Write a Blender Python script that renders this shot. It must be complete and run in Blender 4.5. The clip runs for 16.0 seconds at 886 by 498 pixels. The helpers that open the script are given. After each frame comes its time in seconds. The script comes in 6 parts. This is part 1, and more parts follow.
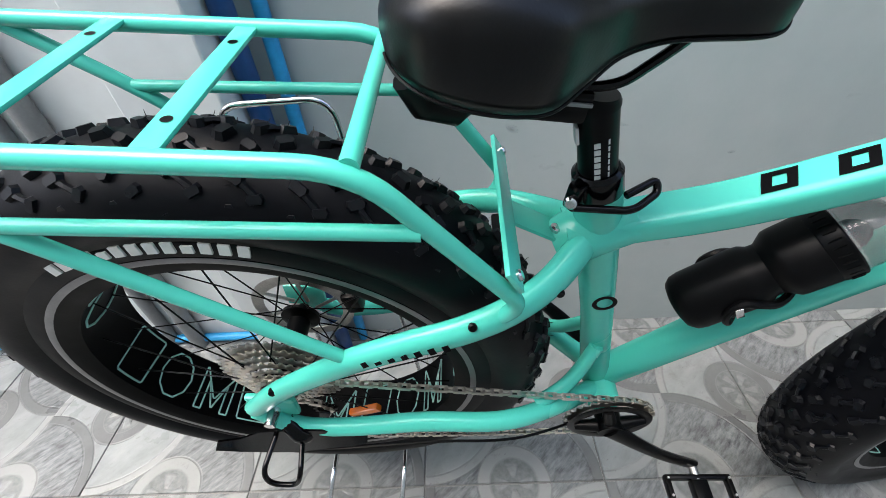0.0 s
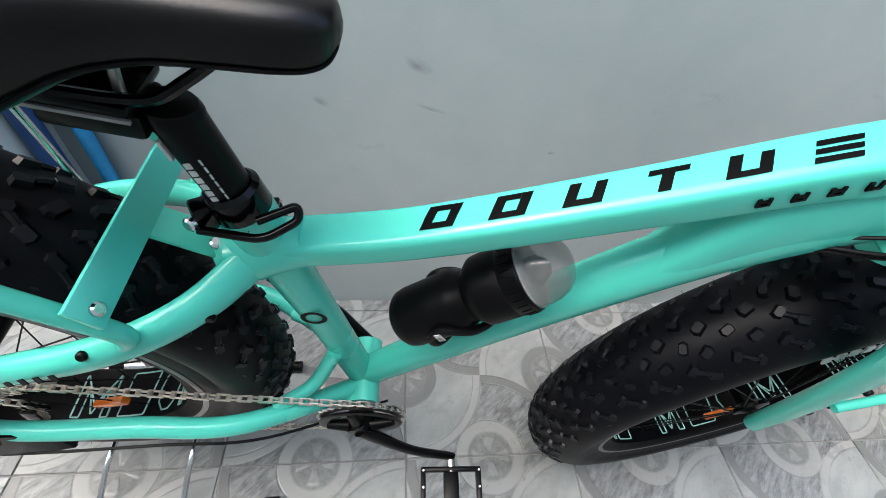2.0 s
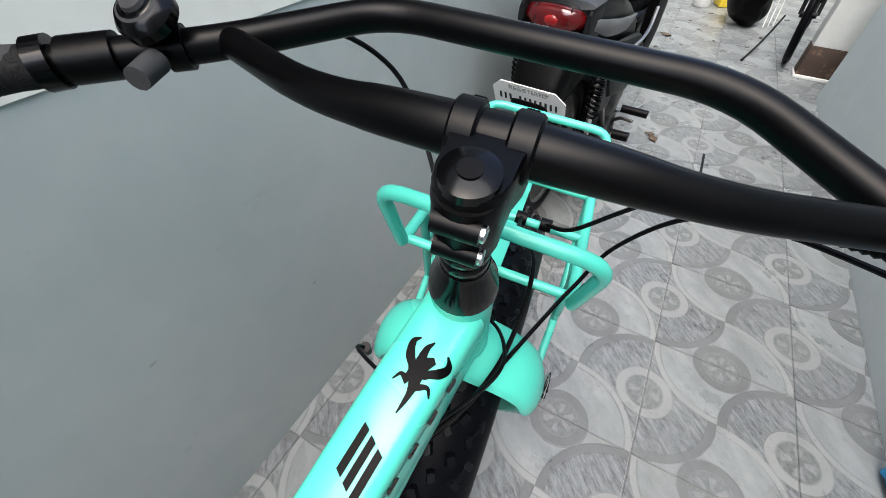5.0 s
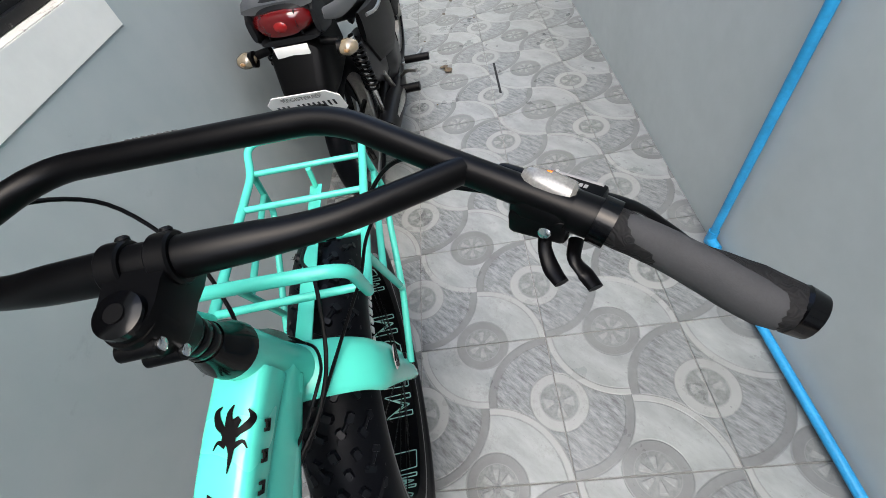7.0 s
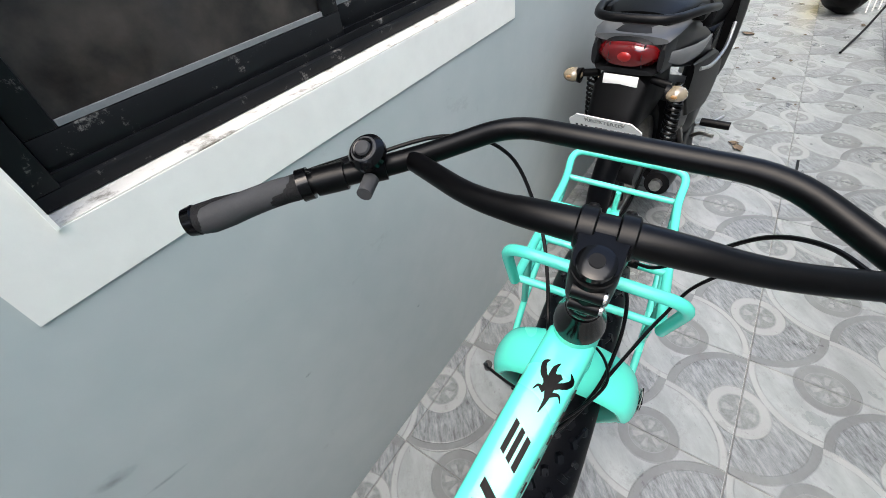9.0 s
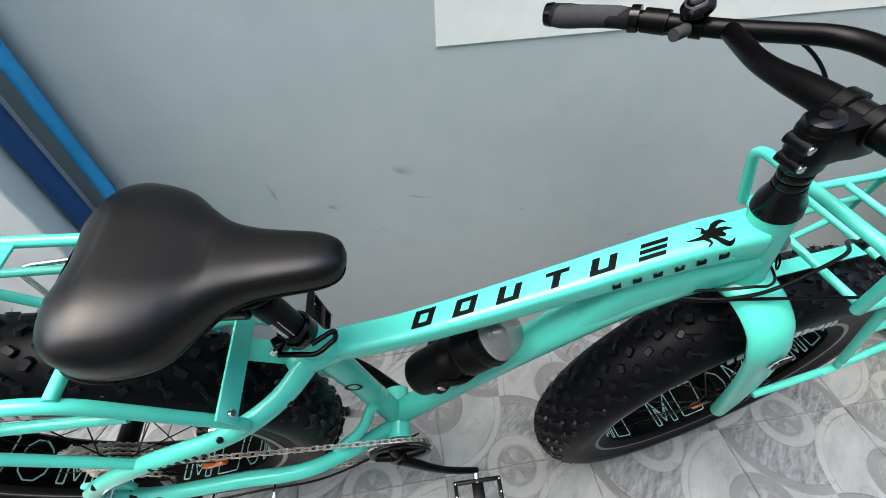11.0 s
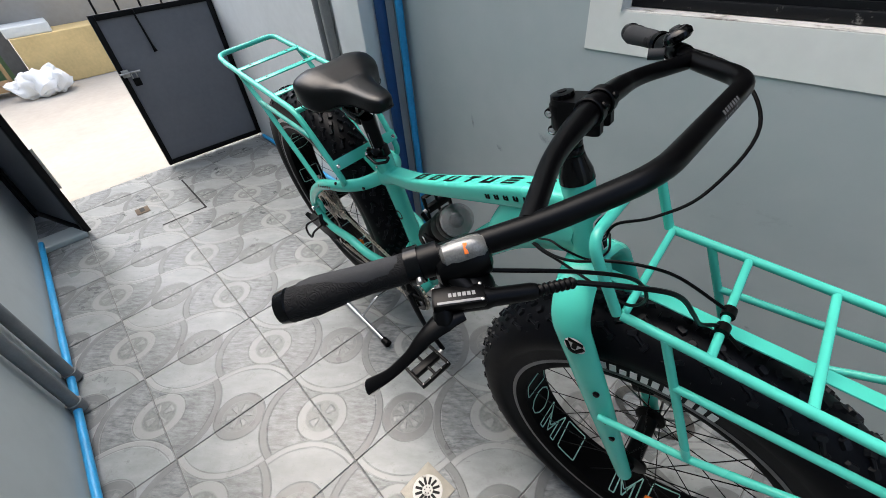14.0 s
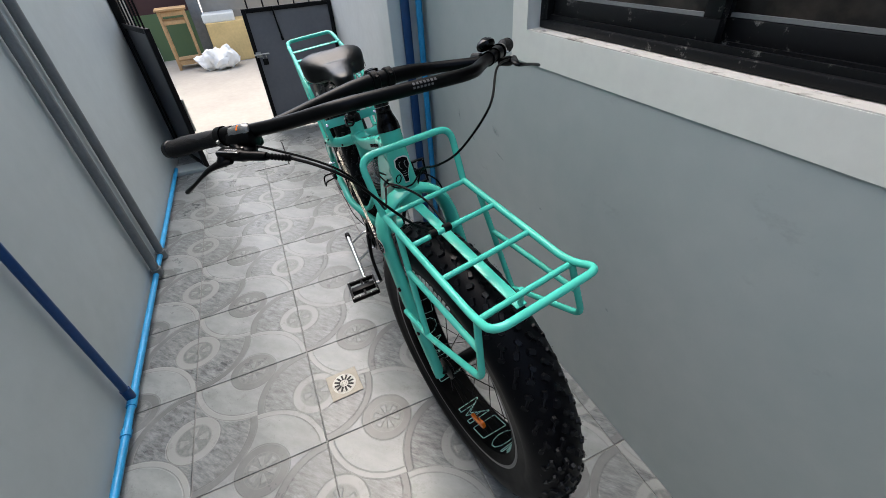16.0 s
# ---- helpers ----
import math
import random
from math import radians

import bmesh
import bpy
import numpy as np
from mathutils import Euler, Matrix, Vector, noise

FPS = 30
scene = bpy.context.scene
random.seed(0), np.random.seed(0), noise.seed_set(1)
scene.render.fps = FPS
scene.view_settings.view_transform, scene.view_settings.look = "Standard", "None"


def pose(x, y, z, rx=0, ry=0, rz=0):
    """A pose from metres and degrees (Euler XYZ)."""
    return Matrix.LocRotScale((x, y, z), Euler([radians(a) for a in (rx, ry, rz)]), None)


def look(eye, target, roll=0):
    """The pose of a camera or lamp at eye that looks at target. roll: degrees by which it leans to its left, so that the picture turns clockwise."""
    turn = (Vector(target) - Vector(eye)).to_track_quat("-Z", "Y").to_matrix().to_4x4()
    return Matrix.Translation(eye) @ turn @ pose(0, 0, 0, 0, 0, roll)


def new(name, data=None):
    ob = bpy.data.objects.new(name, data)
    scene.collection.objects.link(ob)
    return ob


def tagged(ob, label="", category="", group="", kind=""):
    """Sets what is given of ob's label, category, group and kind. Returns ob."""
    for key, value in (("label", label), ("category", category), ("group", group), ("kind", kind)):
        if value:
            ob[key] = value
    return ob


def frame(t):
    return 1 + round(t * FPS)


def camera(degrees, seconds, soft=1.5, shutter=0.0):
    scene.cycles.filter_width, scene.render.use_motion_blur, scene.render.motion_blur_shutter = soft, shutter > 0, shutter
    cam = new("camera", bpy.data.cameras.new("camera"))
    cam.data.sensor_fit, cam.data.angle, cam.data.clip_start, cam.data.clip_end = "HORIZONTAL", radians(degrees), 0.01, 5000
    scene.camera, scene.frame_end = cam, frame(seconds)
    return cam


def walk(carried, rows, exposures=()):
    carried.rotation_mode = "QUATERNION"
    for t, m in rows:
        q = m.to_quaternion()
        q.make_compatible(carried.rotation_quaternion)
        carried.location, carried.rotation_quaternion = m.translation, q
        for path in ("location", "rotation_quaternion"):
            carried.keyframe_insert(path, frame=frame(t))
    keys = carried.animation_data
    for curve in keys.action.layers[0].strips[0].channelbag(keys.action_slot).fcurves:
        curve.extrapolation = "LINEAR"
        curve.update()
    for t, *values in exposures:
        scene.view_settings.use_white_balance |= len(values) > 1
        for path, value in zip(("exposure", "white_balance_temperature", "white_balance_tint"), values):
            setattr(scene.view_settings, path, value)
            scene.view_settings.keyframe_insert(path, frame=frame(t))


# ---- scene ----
# ================= camera and its walk =================
cam = camera(94.3, 16.0, soft=0.85)
PATH = [
    (0, (-0.305, 0.073, 1.009), (-0.366, 1.556, -0.332), -4.4),
    (0.5, (-0.243, 0.088, 1.03), (-0.249, 1.554, -0.33), -2.5),
    (1, (-0.176, 0.104, 1.029), (-0.097, 1.531, -0.37), 2.1),
    (1.5, (-0.119, 0.117, 1.026), (0.045, 1.48, -0.429), 6.2),
    (2, (-0.057, 0.136, 1.03), (0.216, 1.449, -0.453), 10.3),
    (2.5, (-0.01, 0.155, 1.052), (0.378, 1.464, -0.409), 11.5),
    (3, (0.04, 0.172, 1.059), (0.529, 1.473, -0.379), 12.7),
    (3.5, (0.079, 0.226, 1.063), (0.833, 1.373, -0.391), 14.0),
    (4, (0.118, 0.286, 1.099), (1.087, 1.288, -0.335), 12.4),
    (4.5, (0.155, 0.291, 1.142), (1.32, 1.157, -0.234), 7.4),
    (5, (0.211, 0.284, 1.164), (1.449, 0.929, -0.268), 2.0),
    (7.3, (0.223, 0.121, 1.247), (1.462, 0.356, -0.305), -17.5),
    (7.5, (0.202, 0.133, 1.258), (1.451, 0.428, -0.277), -17.8),
    (8, (0.174, 0.213, 1.268), (1.384, 0.727, -0.24), -17.9),
    (8.5, (0.164, 0.283, 1.276), (1.374, 0.967, -0.162), -13.5),
    (9, (0.128, 0.297, 1.282), (1.233, 1.244, -0.089), -8.9),
    (9.5, (0.071, 0.246, 1.271), (0.927, 1.39, -0.129), -3.8),
    (10, (-0.007, 0.183, 1.246), (0.595, 1.414, -0.21), -2.4),
    (10.2, (-0.028, 0.159, 1.242), (0.515, 1.414, -0.218), -1.4),
    (12.3, (0.13, -0.049, 1.252), (-0.524, 1.248, -0.123), -7.8),
    (12.5, (0.199, -0.066, 1.25), (-0.544, 1.176, -0.13), -7.8),
    (13, (0.32, -0.094, 1.25), (-0.577, 1.054, -0.119), -9.0),
    (13.3, (0.428, -0.111, 1.238), (-0.535, 1.026, -0.096), -7.2),
    (13.5, (0.496, -0.116, 1.239), (-0.504, 0.997, -0.088), -5.8),
    (14, (0.633, -0.101, 1.248), (-0.559, 0.868, -0.033), -5.7),
    (14.5, (0.775, -0.046, 1.25), (-0.549, 0.779, -0.001), -3.8),
    (15, (0.931, 0.006, 1.258), (-0.497, 0.638, 0.008), -3.1),
    (15.5, (1.062, 0.055, 1.26), (-0.41, 0.64, 0.039), -4.1),
    (16, (1.198, 0.133, 1.26), (-0.287, 0.717, 0.053), -4.4),
]
walk(cam, [(t, look(eye, target, roll)) for t, eye, target, roll in PATH], exposures=[(0.0, 2.12), (1.5, 2.28), (4.0, 1.82), (9.0, 2.1), (10.0, 2.22), (12.5, 1.82), (13.5, 1.60), (16.0, 1.34)])

# ================= light =================
SUN_EL, SUN_AZ = 65.0, -94.0
world = bpy.data.worlds.new("overcast_sky")
scene.world = world
world.use_nodes = True
wn, wl = world.node_tree.nodes, world.node_tree.links
sky = wn.new("ShaderNodeTexSky")
sky.sky_type = "NISHITA"
sky.sun_disc = False
sky.sun_elevation = radians(SUN_EL)
sky.sun_rotation = radians(SUN_AZ)
sky.air_density, sky.dust_density, sky.ozone_density = 1.0, 4.0, 1.0
wn["Background"].inputs[1].default_value = 0.165
wl.new(sky.outputs[0], wn["Background"].inputs[0])
sun = new("sun", bpy.data.lights.new("sun", "SUN"))
sun.data.energy = 1.45
sun.data.angle = radians(75)
sun.data.color = (1.0, 0.985, 0.95)
az, el = radians(SUN_AZ), radians(SUN_EL)
sun.matrix_world = look((0, 0, 0), (-math.sin(az) * math.cos(el), -math.cos(az) * math.cos(el), -math.sin(el)))


# ================= materials =================
class Mat:
    """A small builder for node materials."""

    def __init__(self, name, colour, rough=0.5, metal=0.0, coat=0.0, spec=0.5, ior=1.5):
        self.m = bpy.data.materials.new(name)
        self.m.use_nodes = True
        self.n, self.l = self.m.node_tree.nodes, self.m.node_tree.links
        self.b = self.n["Principled BSDF"]
        self.b.inputs["Base Color"].default_value = (*colour, 1)
        self.b.inputs["Roughness"].default_value = rough
        self.b.inputs["Metallic"].default_value = metal
        self.b.inputs["Coat Weight"].default_value = coat
        self.b.inputs["Coat Roughness"].default_value = 0.05
        self.b.inputs["Specular IOR Level"].default_value = spec
        self.b.inputs["IOR"].default_value = ior
        self.colour = colour

    def node(self, kind, **inputs):
        nd = self.n.new(kind)
        for k, v in inputs.items():
            nd.inputs[k.replace("_", " ")].default_value = v
        return nd

    def math(self, op, a, b=None, c=None):
        nd = self.n.new("ShaderNodeMath")
        nd.operation = op
        for i, v in enumerate((a, b, c)):
            if v is None:
                continue
            if isinstance(v, (int, float)):
                nd.inputs[i].default_value = v
            else:
                self.l.new(v, nd.inputs[i])
        return nd.outputs[0]

    def coords(self, kind="Object"):
        return self.n.new("ShaderNodeTexCoord").outputs[kind]

    def noise(self, scale, detail=4.0, rough=0.55, vec=None, stretch=None):
        nd = self.node("ShaderNodeTexNoise", Scale=scale, Detail=detail, Roughness=rough)
        v = vec if vec is not None else self.coords()
        if stretch:
            mp = self.n.new("ShaderNodeMapping")
            mp.inputs["Scale"].default_value = stretch
            self.l.new(v, mp.inputs[0])
            v = mp.outputs[0]
        self.l.new(v, nd.inputs["Vector"])
        return nd.outputs["Fac"]

    def ramp(self, fac, a, b):
        return self.math("SMOOTH_MIN", 1.0, self.math("MAXIMUM", 0.0, self.math("DIVIDE", self.math("SUBTRACT", fac, a), b - a)), 0.02)

    def mix(self, fac, a, b, mode="MIX"):
        nd = self.n.new("ShaderNodeMix")
        nd.data_type, nd.blend_type = "RGBA", mode
        for sock, v in ((nd.inputs[0], fac), (nd.inputs[6], a), (nd.inputs[7], b)):
            if isinstance(v, (int, float)):
                sock.default_value = v
            elif isinstance(v, tuple):
                sock.default_value = (*v, 1)
            else:
                self.l.new(v, sock)
        return nd.outputs[2]

    def base(self, sock):
        self.l.new(sock, self.b.inputs["Base Color"])
        return self

    def rough(self, fac, lo, hi):
        self.l.new(self.math("ADD", lo, self.math("MULTIPLY", fac, hi - lo)), self.b.inputs["Roughness"])
        return self

    def bump(self, height, strength=0.2, distance=0.002):
        nd = self.node("ShaderNodeBump", Strength=strength, Distance=distance)
        self.l.new(height, nd.inputs["Height"])
        self.l.new(nd.outputs[0], self.b.inputs["Normal"])
        return self


def vary(m, amount, scale, dark=0.0):
    """Slow and fine variation of the base colour."""
    c = m.colour
    lo = tuple(v * (1 - amount) for v in c)
    hi = tuple(min(1, v * (1 + amount)) for v in c)
    f = m.math("ADD", m.math("MULTIPLY", m.noise(scale), 0.6), m.math("MULTIPLY", m.noise(scale * 9, 6.0), 0.4))
    m.base(m.mix(m.ramp(f, 0.3, 0.7), lo, hi))
    return m


TEAL = Mat("teal_paint", (0.066, 0.50, 0.395), 0.26, coat=0.18, spec=0.30)
TEAL.rough(TEAL.noise(7, 2.0), 0.22, 0.30)
BLACK = Mat("black_anodised", (0.001, 0.001, 0.0012), 0.31, ior=1.21)
vary(BLACK, 0.25, 30).rough(BLACK.noise(50), 0.28, 0.38)
GLOSS = Mat("black_gloss", (0.001, 0.001, 0.0012), 0.16, ior=1.28)
PLASTIC = Mat("black_plastic", (0.0013, 0.0013, 0.0015), 0.42, ior=1.2)
PLASTIC.bump(PLASTIC.noise(700, 3.0), 0.12, 0.0006)
RUBBER = Mat("tyre_rubber", (0.0011, 0.0013, 0.0023), 0.42, ior=1.19)
vary(RUBBER, 0.3, 14).rough(RUBBER.noise(25), 0.38, 0.56).bump(RUBBER.noise(300, 4.0), 0.12, 0.0008)
RIMBLACK = Mat("satin_black_rim", (0.0012, 0.0012, 0.0014), 0.5, ior=1.13)
RIMBLACK.rough(RIMBLACK.noise(30), 0.42, 0.6)
KNOB = Mat("tread_rubber", (0.0018, 0.0022, 0.0035), 0.34, ior=1.28)
KNOB.rough(KNOB.noise(40), 0.30, 0.5)
LEATHER = Mat("saddle_vinyl", (0.001, 0.001, 0.001), 0.33, ior=1.33)
LEATHER.rough(LEATHER.noise(30), 0.30, 0.38).bump(LEATHER.noise(450, 3.0), 0.15, 0.0006)
GRIP = Mat("grey_grip_rubber", (0.030, 0.031, 0.033), 0.75, ior=1.3)
vary(GRIP, 0.15, 60).bump(GRIP.noise(600, 3.0), 0.2, 0.0006)
GRIPDARK = Mat("dark_grip_rubber", (0.006, 0.006, 0.0065), 0.7, ior=1.25)
GRIPDARK.bump(GRIPDARK.math("SINE", GRIPDARK.math("MULTIPLY", GRIPDARK.noise(90, 1.0), 60.0)), 0.3, 0.0008)
CHROME = Mat("chrome", (0.62, 0.62, 0.62), 0.18, 1.0)
vary(CHROME, 0.15, 40)
STEEL = Mat("steel", (0.42, 0.41, 0.39), 0.34, 1.0)
vary(STEEL, 0.3, 60).rough(STEEL.noise(80), 0.25, 0.5)
RIMEDGE = Mat("machined_rim_edge", (0.15, 0.15, 0.155), 0.35, 0.8)
vary(RIMEDGE, 0.2, 40)
CHAIN = Mat("chain_steel", (0.50, 0.46, 0.40), 0.32, 1.0)
WHITEINK = Mat("white_print", (0.55, 0.55, 0.54), 0.5)
BLACKINK = Mat("black_print", (0.0015, 0.0015, 0.0018), 0.4, ior=1.14)
GREYINK = Mat("dim_print", (0.20, 0.20, 0.20), 0.5)
DIMINK = Mat("faint_print", (0.09, 0.09, 0.092), 0.5)
TEALINK = Mat("pale_teal_print", (0.27, 0.50, 0.45), 0.5)
ORANGE = Mat("orange_reflector", (0.75, 0.16, 0.01), 0.2, coat=0.5)
RED = Mat("red_lens", (0.085, 0.002, 0.003), 0.12, coat=0.3)
AMBER = Mat("clear_amber_lens", (0.17, 0.14, 0.095), 0.15, coat=0.6)
# clear window: the grey is reflected sky put into the base colour
GEARWIN = Mat("sky_grey_gear_window", (0.13, 0.128, 0.12), 0.12, coat=0.5)
vary(GEARWIN, 0.4, 60)
CLEAR = Mat("clear_plastic", (0.80, 0.82, 0.82), 0.08)
CLEAR.b.inputs["Alpha"].default_value = 0.15
DOME = Mat("smoky_clear_plastic", (0.16, 0.17, 0.17), 0.06, coat=0.4)
DOME.b.inputs["Alpha"].default_value = 0.42
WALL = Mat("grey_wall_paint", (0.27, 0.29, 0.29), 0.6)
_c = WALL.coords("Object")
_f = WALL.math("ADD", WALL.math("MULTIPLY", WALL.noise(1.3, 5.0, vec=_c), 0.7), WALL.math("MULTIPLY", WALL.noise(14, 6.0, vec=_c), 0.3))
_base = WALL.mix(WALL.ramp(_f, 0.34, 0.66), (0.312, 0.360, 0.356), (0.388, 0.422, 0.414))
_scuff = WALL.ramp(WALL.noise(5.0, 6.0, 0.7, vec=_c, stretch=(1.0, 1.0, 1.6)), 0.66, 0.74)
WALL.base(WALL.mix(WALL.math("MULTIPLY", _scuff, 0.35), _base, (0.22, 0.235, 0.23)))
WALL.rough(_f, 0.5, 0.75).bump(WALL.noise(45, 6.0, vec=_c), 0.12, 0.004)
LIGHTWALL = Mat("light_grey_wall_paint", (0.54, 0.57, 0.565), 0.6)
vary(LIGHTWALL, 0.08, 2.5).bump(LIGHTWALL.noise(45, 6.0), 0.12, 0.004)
# south wall grey, lifted in colour to stand in for light it misses
SWALL = Mat("lifted_grey_south_paint", (0.43, 0.47, 0.466), 0.6)
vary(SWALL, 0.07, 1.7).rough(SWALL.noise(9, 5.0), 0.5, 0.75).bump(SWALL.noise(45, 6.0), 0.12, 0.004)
PALE = Mat("pale_wall_paint", (0.675, 0.68, 0.635), 0.6)
vary(PALE, 0.08, 3).bump(PALE.noise(60, 6.0), 0.12, 0.003)
SILL = Mat("chipped_white_sill", (0.66, 0.64, 0.58), 0.65)
SILL.base(SILL.mix(SILL.ramp(SILL.noise(22, 7.0, 0.7), 0.54, 0.66), (0.52, 0.505, 0.465), (0.15, 0.135, 0.11))).bump(SILL.noise(40, 6.0), 0.3, 0.004)
WFRAME = Mat("black_window_frame", (0.016, 0.017, 0.018), 0.4, ior=1.25)
WFRAME.base(WFRAME.mix(WFRAME.ramp(WFRAME.noise(30, 7.0, 0.75), 0.60, 0.70), (0.007, 0.0075, 0.0085), (0.20, 0.195, 0.18))).bump(WFRAME.noise(60), 0.2, 0.002)
# brownish reflections on the panes are mottled into the glass colour
WGLASS = Mat("dark_window_glass", (0.020, 0.019, 0.018), 0.12, ior=1.4)
WGLASS.base(WGLASS.mix(WGLASS.ramp(WGLASS.noise(6, 6.0, 0.6), 0.45, 0.75), (0.013, 0.012, 0.0115), (0.065, 0.055, 0.046)))
BLUE = Mat("blue_pvc_pipe", (0.018, 0.26, 0.52), 0.4)
vary(BLUE, 0.25, 12).rough(BLUE.noise(30), 0.3, 0.55)
NAVY = Mat("dark_blue_pipe", (0.005, 0.045, 0.15), 0.42)
vary(NAVY, 0.25, 10)
CONDUIT = Mat("grey_conduit_paint", (0.15, 0.158, 0.16), 0.5)
vary(CONDUIT, 0.2, 20)
GATE = Mat("grey_steel_gate", (0.135, 0.138, 0.150), 0.5)
vary(GATE, 0.12, 4).bump(GATE.noise(25), 0.08, 0.003)
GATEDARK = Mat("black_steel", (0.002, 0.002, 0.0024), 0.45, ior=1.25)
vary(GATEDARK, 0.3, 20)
GROUT = Mat("dark_grout", (0.165, 0.165, 0.157), 0.9)
vary(GROUT, 0.35, 25)
CONCRETE = Mat("pale_street_concrete", (0.335, 0.305, 0.262), 0.85)
vary(CONCRETE, 0.12, 2).bump(CONCRETE.noise(30, 6.0), 0.2, 0.004)
WOOD = Mat("raw_timber", (0.42, 0.26, 0.12), 0.65)
vary(WOOD, 0.25, 10)
OCHRE = Mat("ochre_render", (0.62, 0.45, 0.20), 0.8)
vary(OCHRE, 0.15, 4)
SACK = Mat("white_woven_sack", (0.78, 0.77, 0.74), 0.7)
vary(SACK, 0.08, 12).bump(SACK.noise(300, 3.0), 0.3, 0.002)
MCBODY = Mat("dark_grey_fairing", (0.009, 0.0094, 0.0105), 0.40, ior=1.27)
vary(MCBODY, 0.25, 12)
PAPERWHITE = Mat("white_plate", (0.72, 0.72, 0.70), 0.45)
BRASSY = Mat("drain_plate", (0.30, 0.275, 0.225), 0.5, 0.1)
vary(BRASSY, 0.2, 40)
LEAF = Mat("dry_leaf", (0.085, 0.060, 0.036), 0.8)

# printed floor tiles: rings on a 0.4 m grid, S-shaped bands between pale and dark marbled cells
TILE = Mat("printed_floor_tile", (0.5, 0.5, 0.5), 0.2, spec=0.36)
_p = TILE.n.new("ShaderNodeSeparateXYZ")
_g = TILE.n.new("ShaderNodeNewGeometry").outputs["Position"]
TILE.l.new(_g, _p.inputs[0])


def wrap(v, off):
    q = TILE.math("ADD", TILE.math("MULTIPLY", v, 2.5), off)
    return TILE.math("SUBTRACT", TILE.math("FRACT", q), 0.5)


def hyp(a, b):
    return TILE.math("SQRT", TILE.math("ADD", TILE.math("MULTIPLY", a, a), TILE.math("MULTIPLY", b, b)))


def band(d, lo, hi, soft=0.008):
    return TILE.math("MULTIPLY", TILE.ramp(d, lo - soft, lo + soft), TILE.math("SUBTRACT", 1.0, TILE.ramp(d, hi - soft, hi + soft)))


_wob = TILE.math("MULTIPLY", TILE.math("SUBTRACT", TILE.noise(9, 3.0, vec=_g), 0.5), 0.004)
_fu = wrap(TILE.math("ADD", _p.outputs[0], _wob), 40.5)
_fv = wrap(TILE.math("ADD", _p.outputs[1], _wob), 40.0)
_dl = hyp(_fu, _fv)
_dd = hyp(TILE.math("SUBTRACT", 0.5, TILE.math("ABSOLUTE", _fu)), TILE.math("SUBTRACT", 0.5, TILE.math("ABSOLUTE", _fv)))
_neg = TILE.math("LESS_THAN", TILE.math("MULTIPLY", _fu, _fv), 0.0)
_pos = TILE.math("SUBTRACT", 1.0, _neg)
_light = TILE.math("ADD", TILE.math("MULTIPLY", _neg, TILE.math("LESS_THAN", _dl, 0.5)), TILE.math("MULTIPLY", _pos, TILE.math("GREATER_THAN", _dd, 0.5)))
# slanting streaks of the marbled print
_su = TILE.math("ADD", TILE.math("MULTIPLY", _p.outputs[0], 0.74), TILE.math("MULTIPLY", _p.outputs[1], 0.67))
_sv = TILE.math("SUBTRACT", TILE.math("MULTIPLY", _p.outputs[1], 0.74), TILE.math("MULTIPLY", _p.outputs[0], 0.67))
_cx = TILE.n.new("ShaderNodeCombineXYZ")
TILE.l.new(_su, _cx.inputs[0])
TILE.l.new(_sv, _cx.inputs[1])
_sl = _cx.outputs[0]
_m1 = TILE.ramp(TILE.noise(20, 9.0, 0.68, vec=_sl, stretch=(1.0, 3.4, 1.0)), 0.36, 0.64)
_m2 = TILE.ramp(TILE.noise(55, 6.0, 0.65, vec=_sl, stretch=(1.0, 3.0, 1.0)), 0.35, 0.66)
_marb = TILE.math("ADD", TILE.math("MULTIPLY", _m1, 0.75), TILE.math("MULTIPLY", _m2, 0.25))
_vein = TILE.ramp(TILE.noise(6, 9.0, 0.66, vec=_sl, stretch=(1.0, 2.4, 1.0)), 0.36, 0.66)
_fine = TILE.ramp(TILE.noise(30, 8.0, 0.7, vec=_sl, stretch=(1.0, 3.0, 1.0)), 0.60, 0.72)


def petals(a, b, d, n):
    th = TILE.math("ARCTAN2", b, a)
    p_ = TILE.ramp(TILE.math("COSINE", TILE.math("MULTIPLY", th, n)), -0.1, 0.5)
    return TILE.math("MULTIPLY", p_, band(d, 0.035, 0.108))


def edge(d, at, w=0.007):
    return TILE.math("SUBTRACT", 1.0, TILE.ramp(TILE.math("ABSOLUTE", TILE.math("SUBTRACT", d, at)), w * 0.3, w))


_cl = TILE.mix(_vein, (0.178, 0.192, 0.192), (0.255, 0.272, 0.270))
_cl = TILE.mix(TILE.math("MULTIPLY", _fine, 0.6), _cl, (0.12, 0.128, 0.13))
_cd = TILE.mix(_marb, (0.030, 0.033, 0.037), (0.240, 0.256, 0.258))
_c0 = TILE.mix(_light, _cd, _cl)
_c1 = TILE.mix(TILE.math("MULTIPLY", _neg, band(_dl, 0.455, 0.50)), _c0, (0.240, 0.250, 0.244))
_c2 = TILE.mix(TILE.math("MULTIPLY", _pos, band(_dd, 0.445, 0.50)), _c1, (0.105, 0.110, 0.111))
_ad = TILE.math("SUBTRACT", 0.5, TILE.math("ABSOLUTE", _fu))
_bd = TILE.math("SUBTRACT", 0.5, TILE.math("ABSOLUTE", _fv))
_motif = TILE.math("MAXIMUM", petals(_fu, _fv, _dl, 6.0), petals(_ad, _bd, _dd, 4.0))
_blur = TILE.ramp(TILE.noise(70, 5.0, 0.6, vec=_g), 0.35, 0.65)
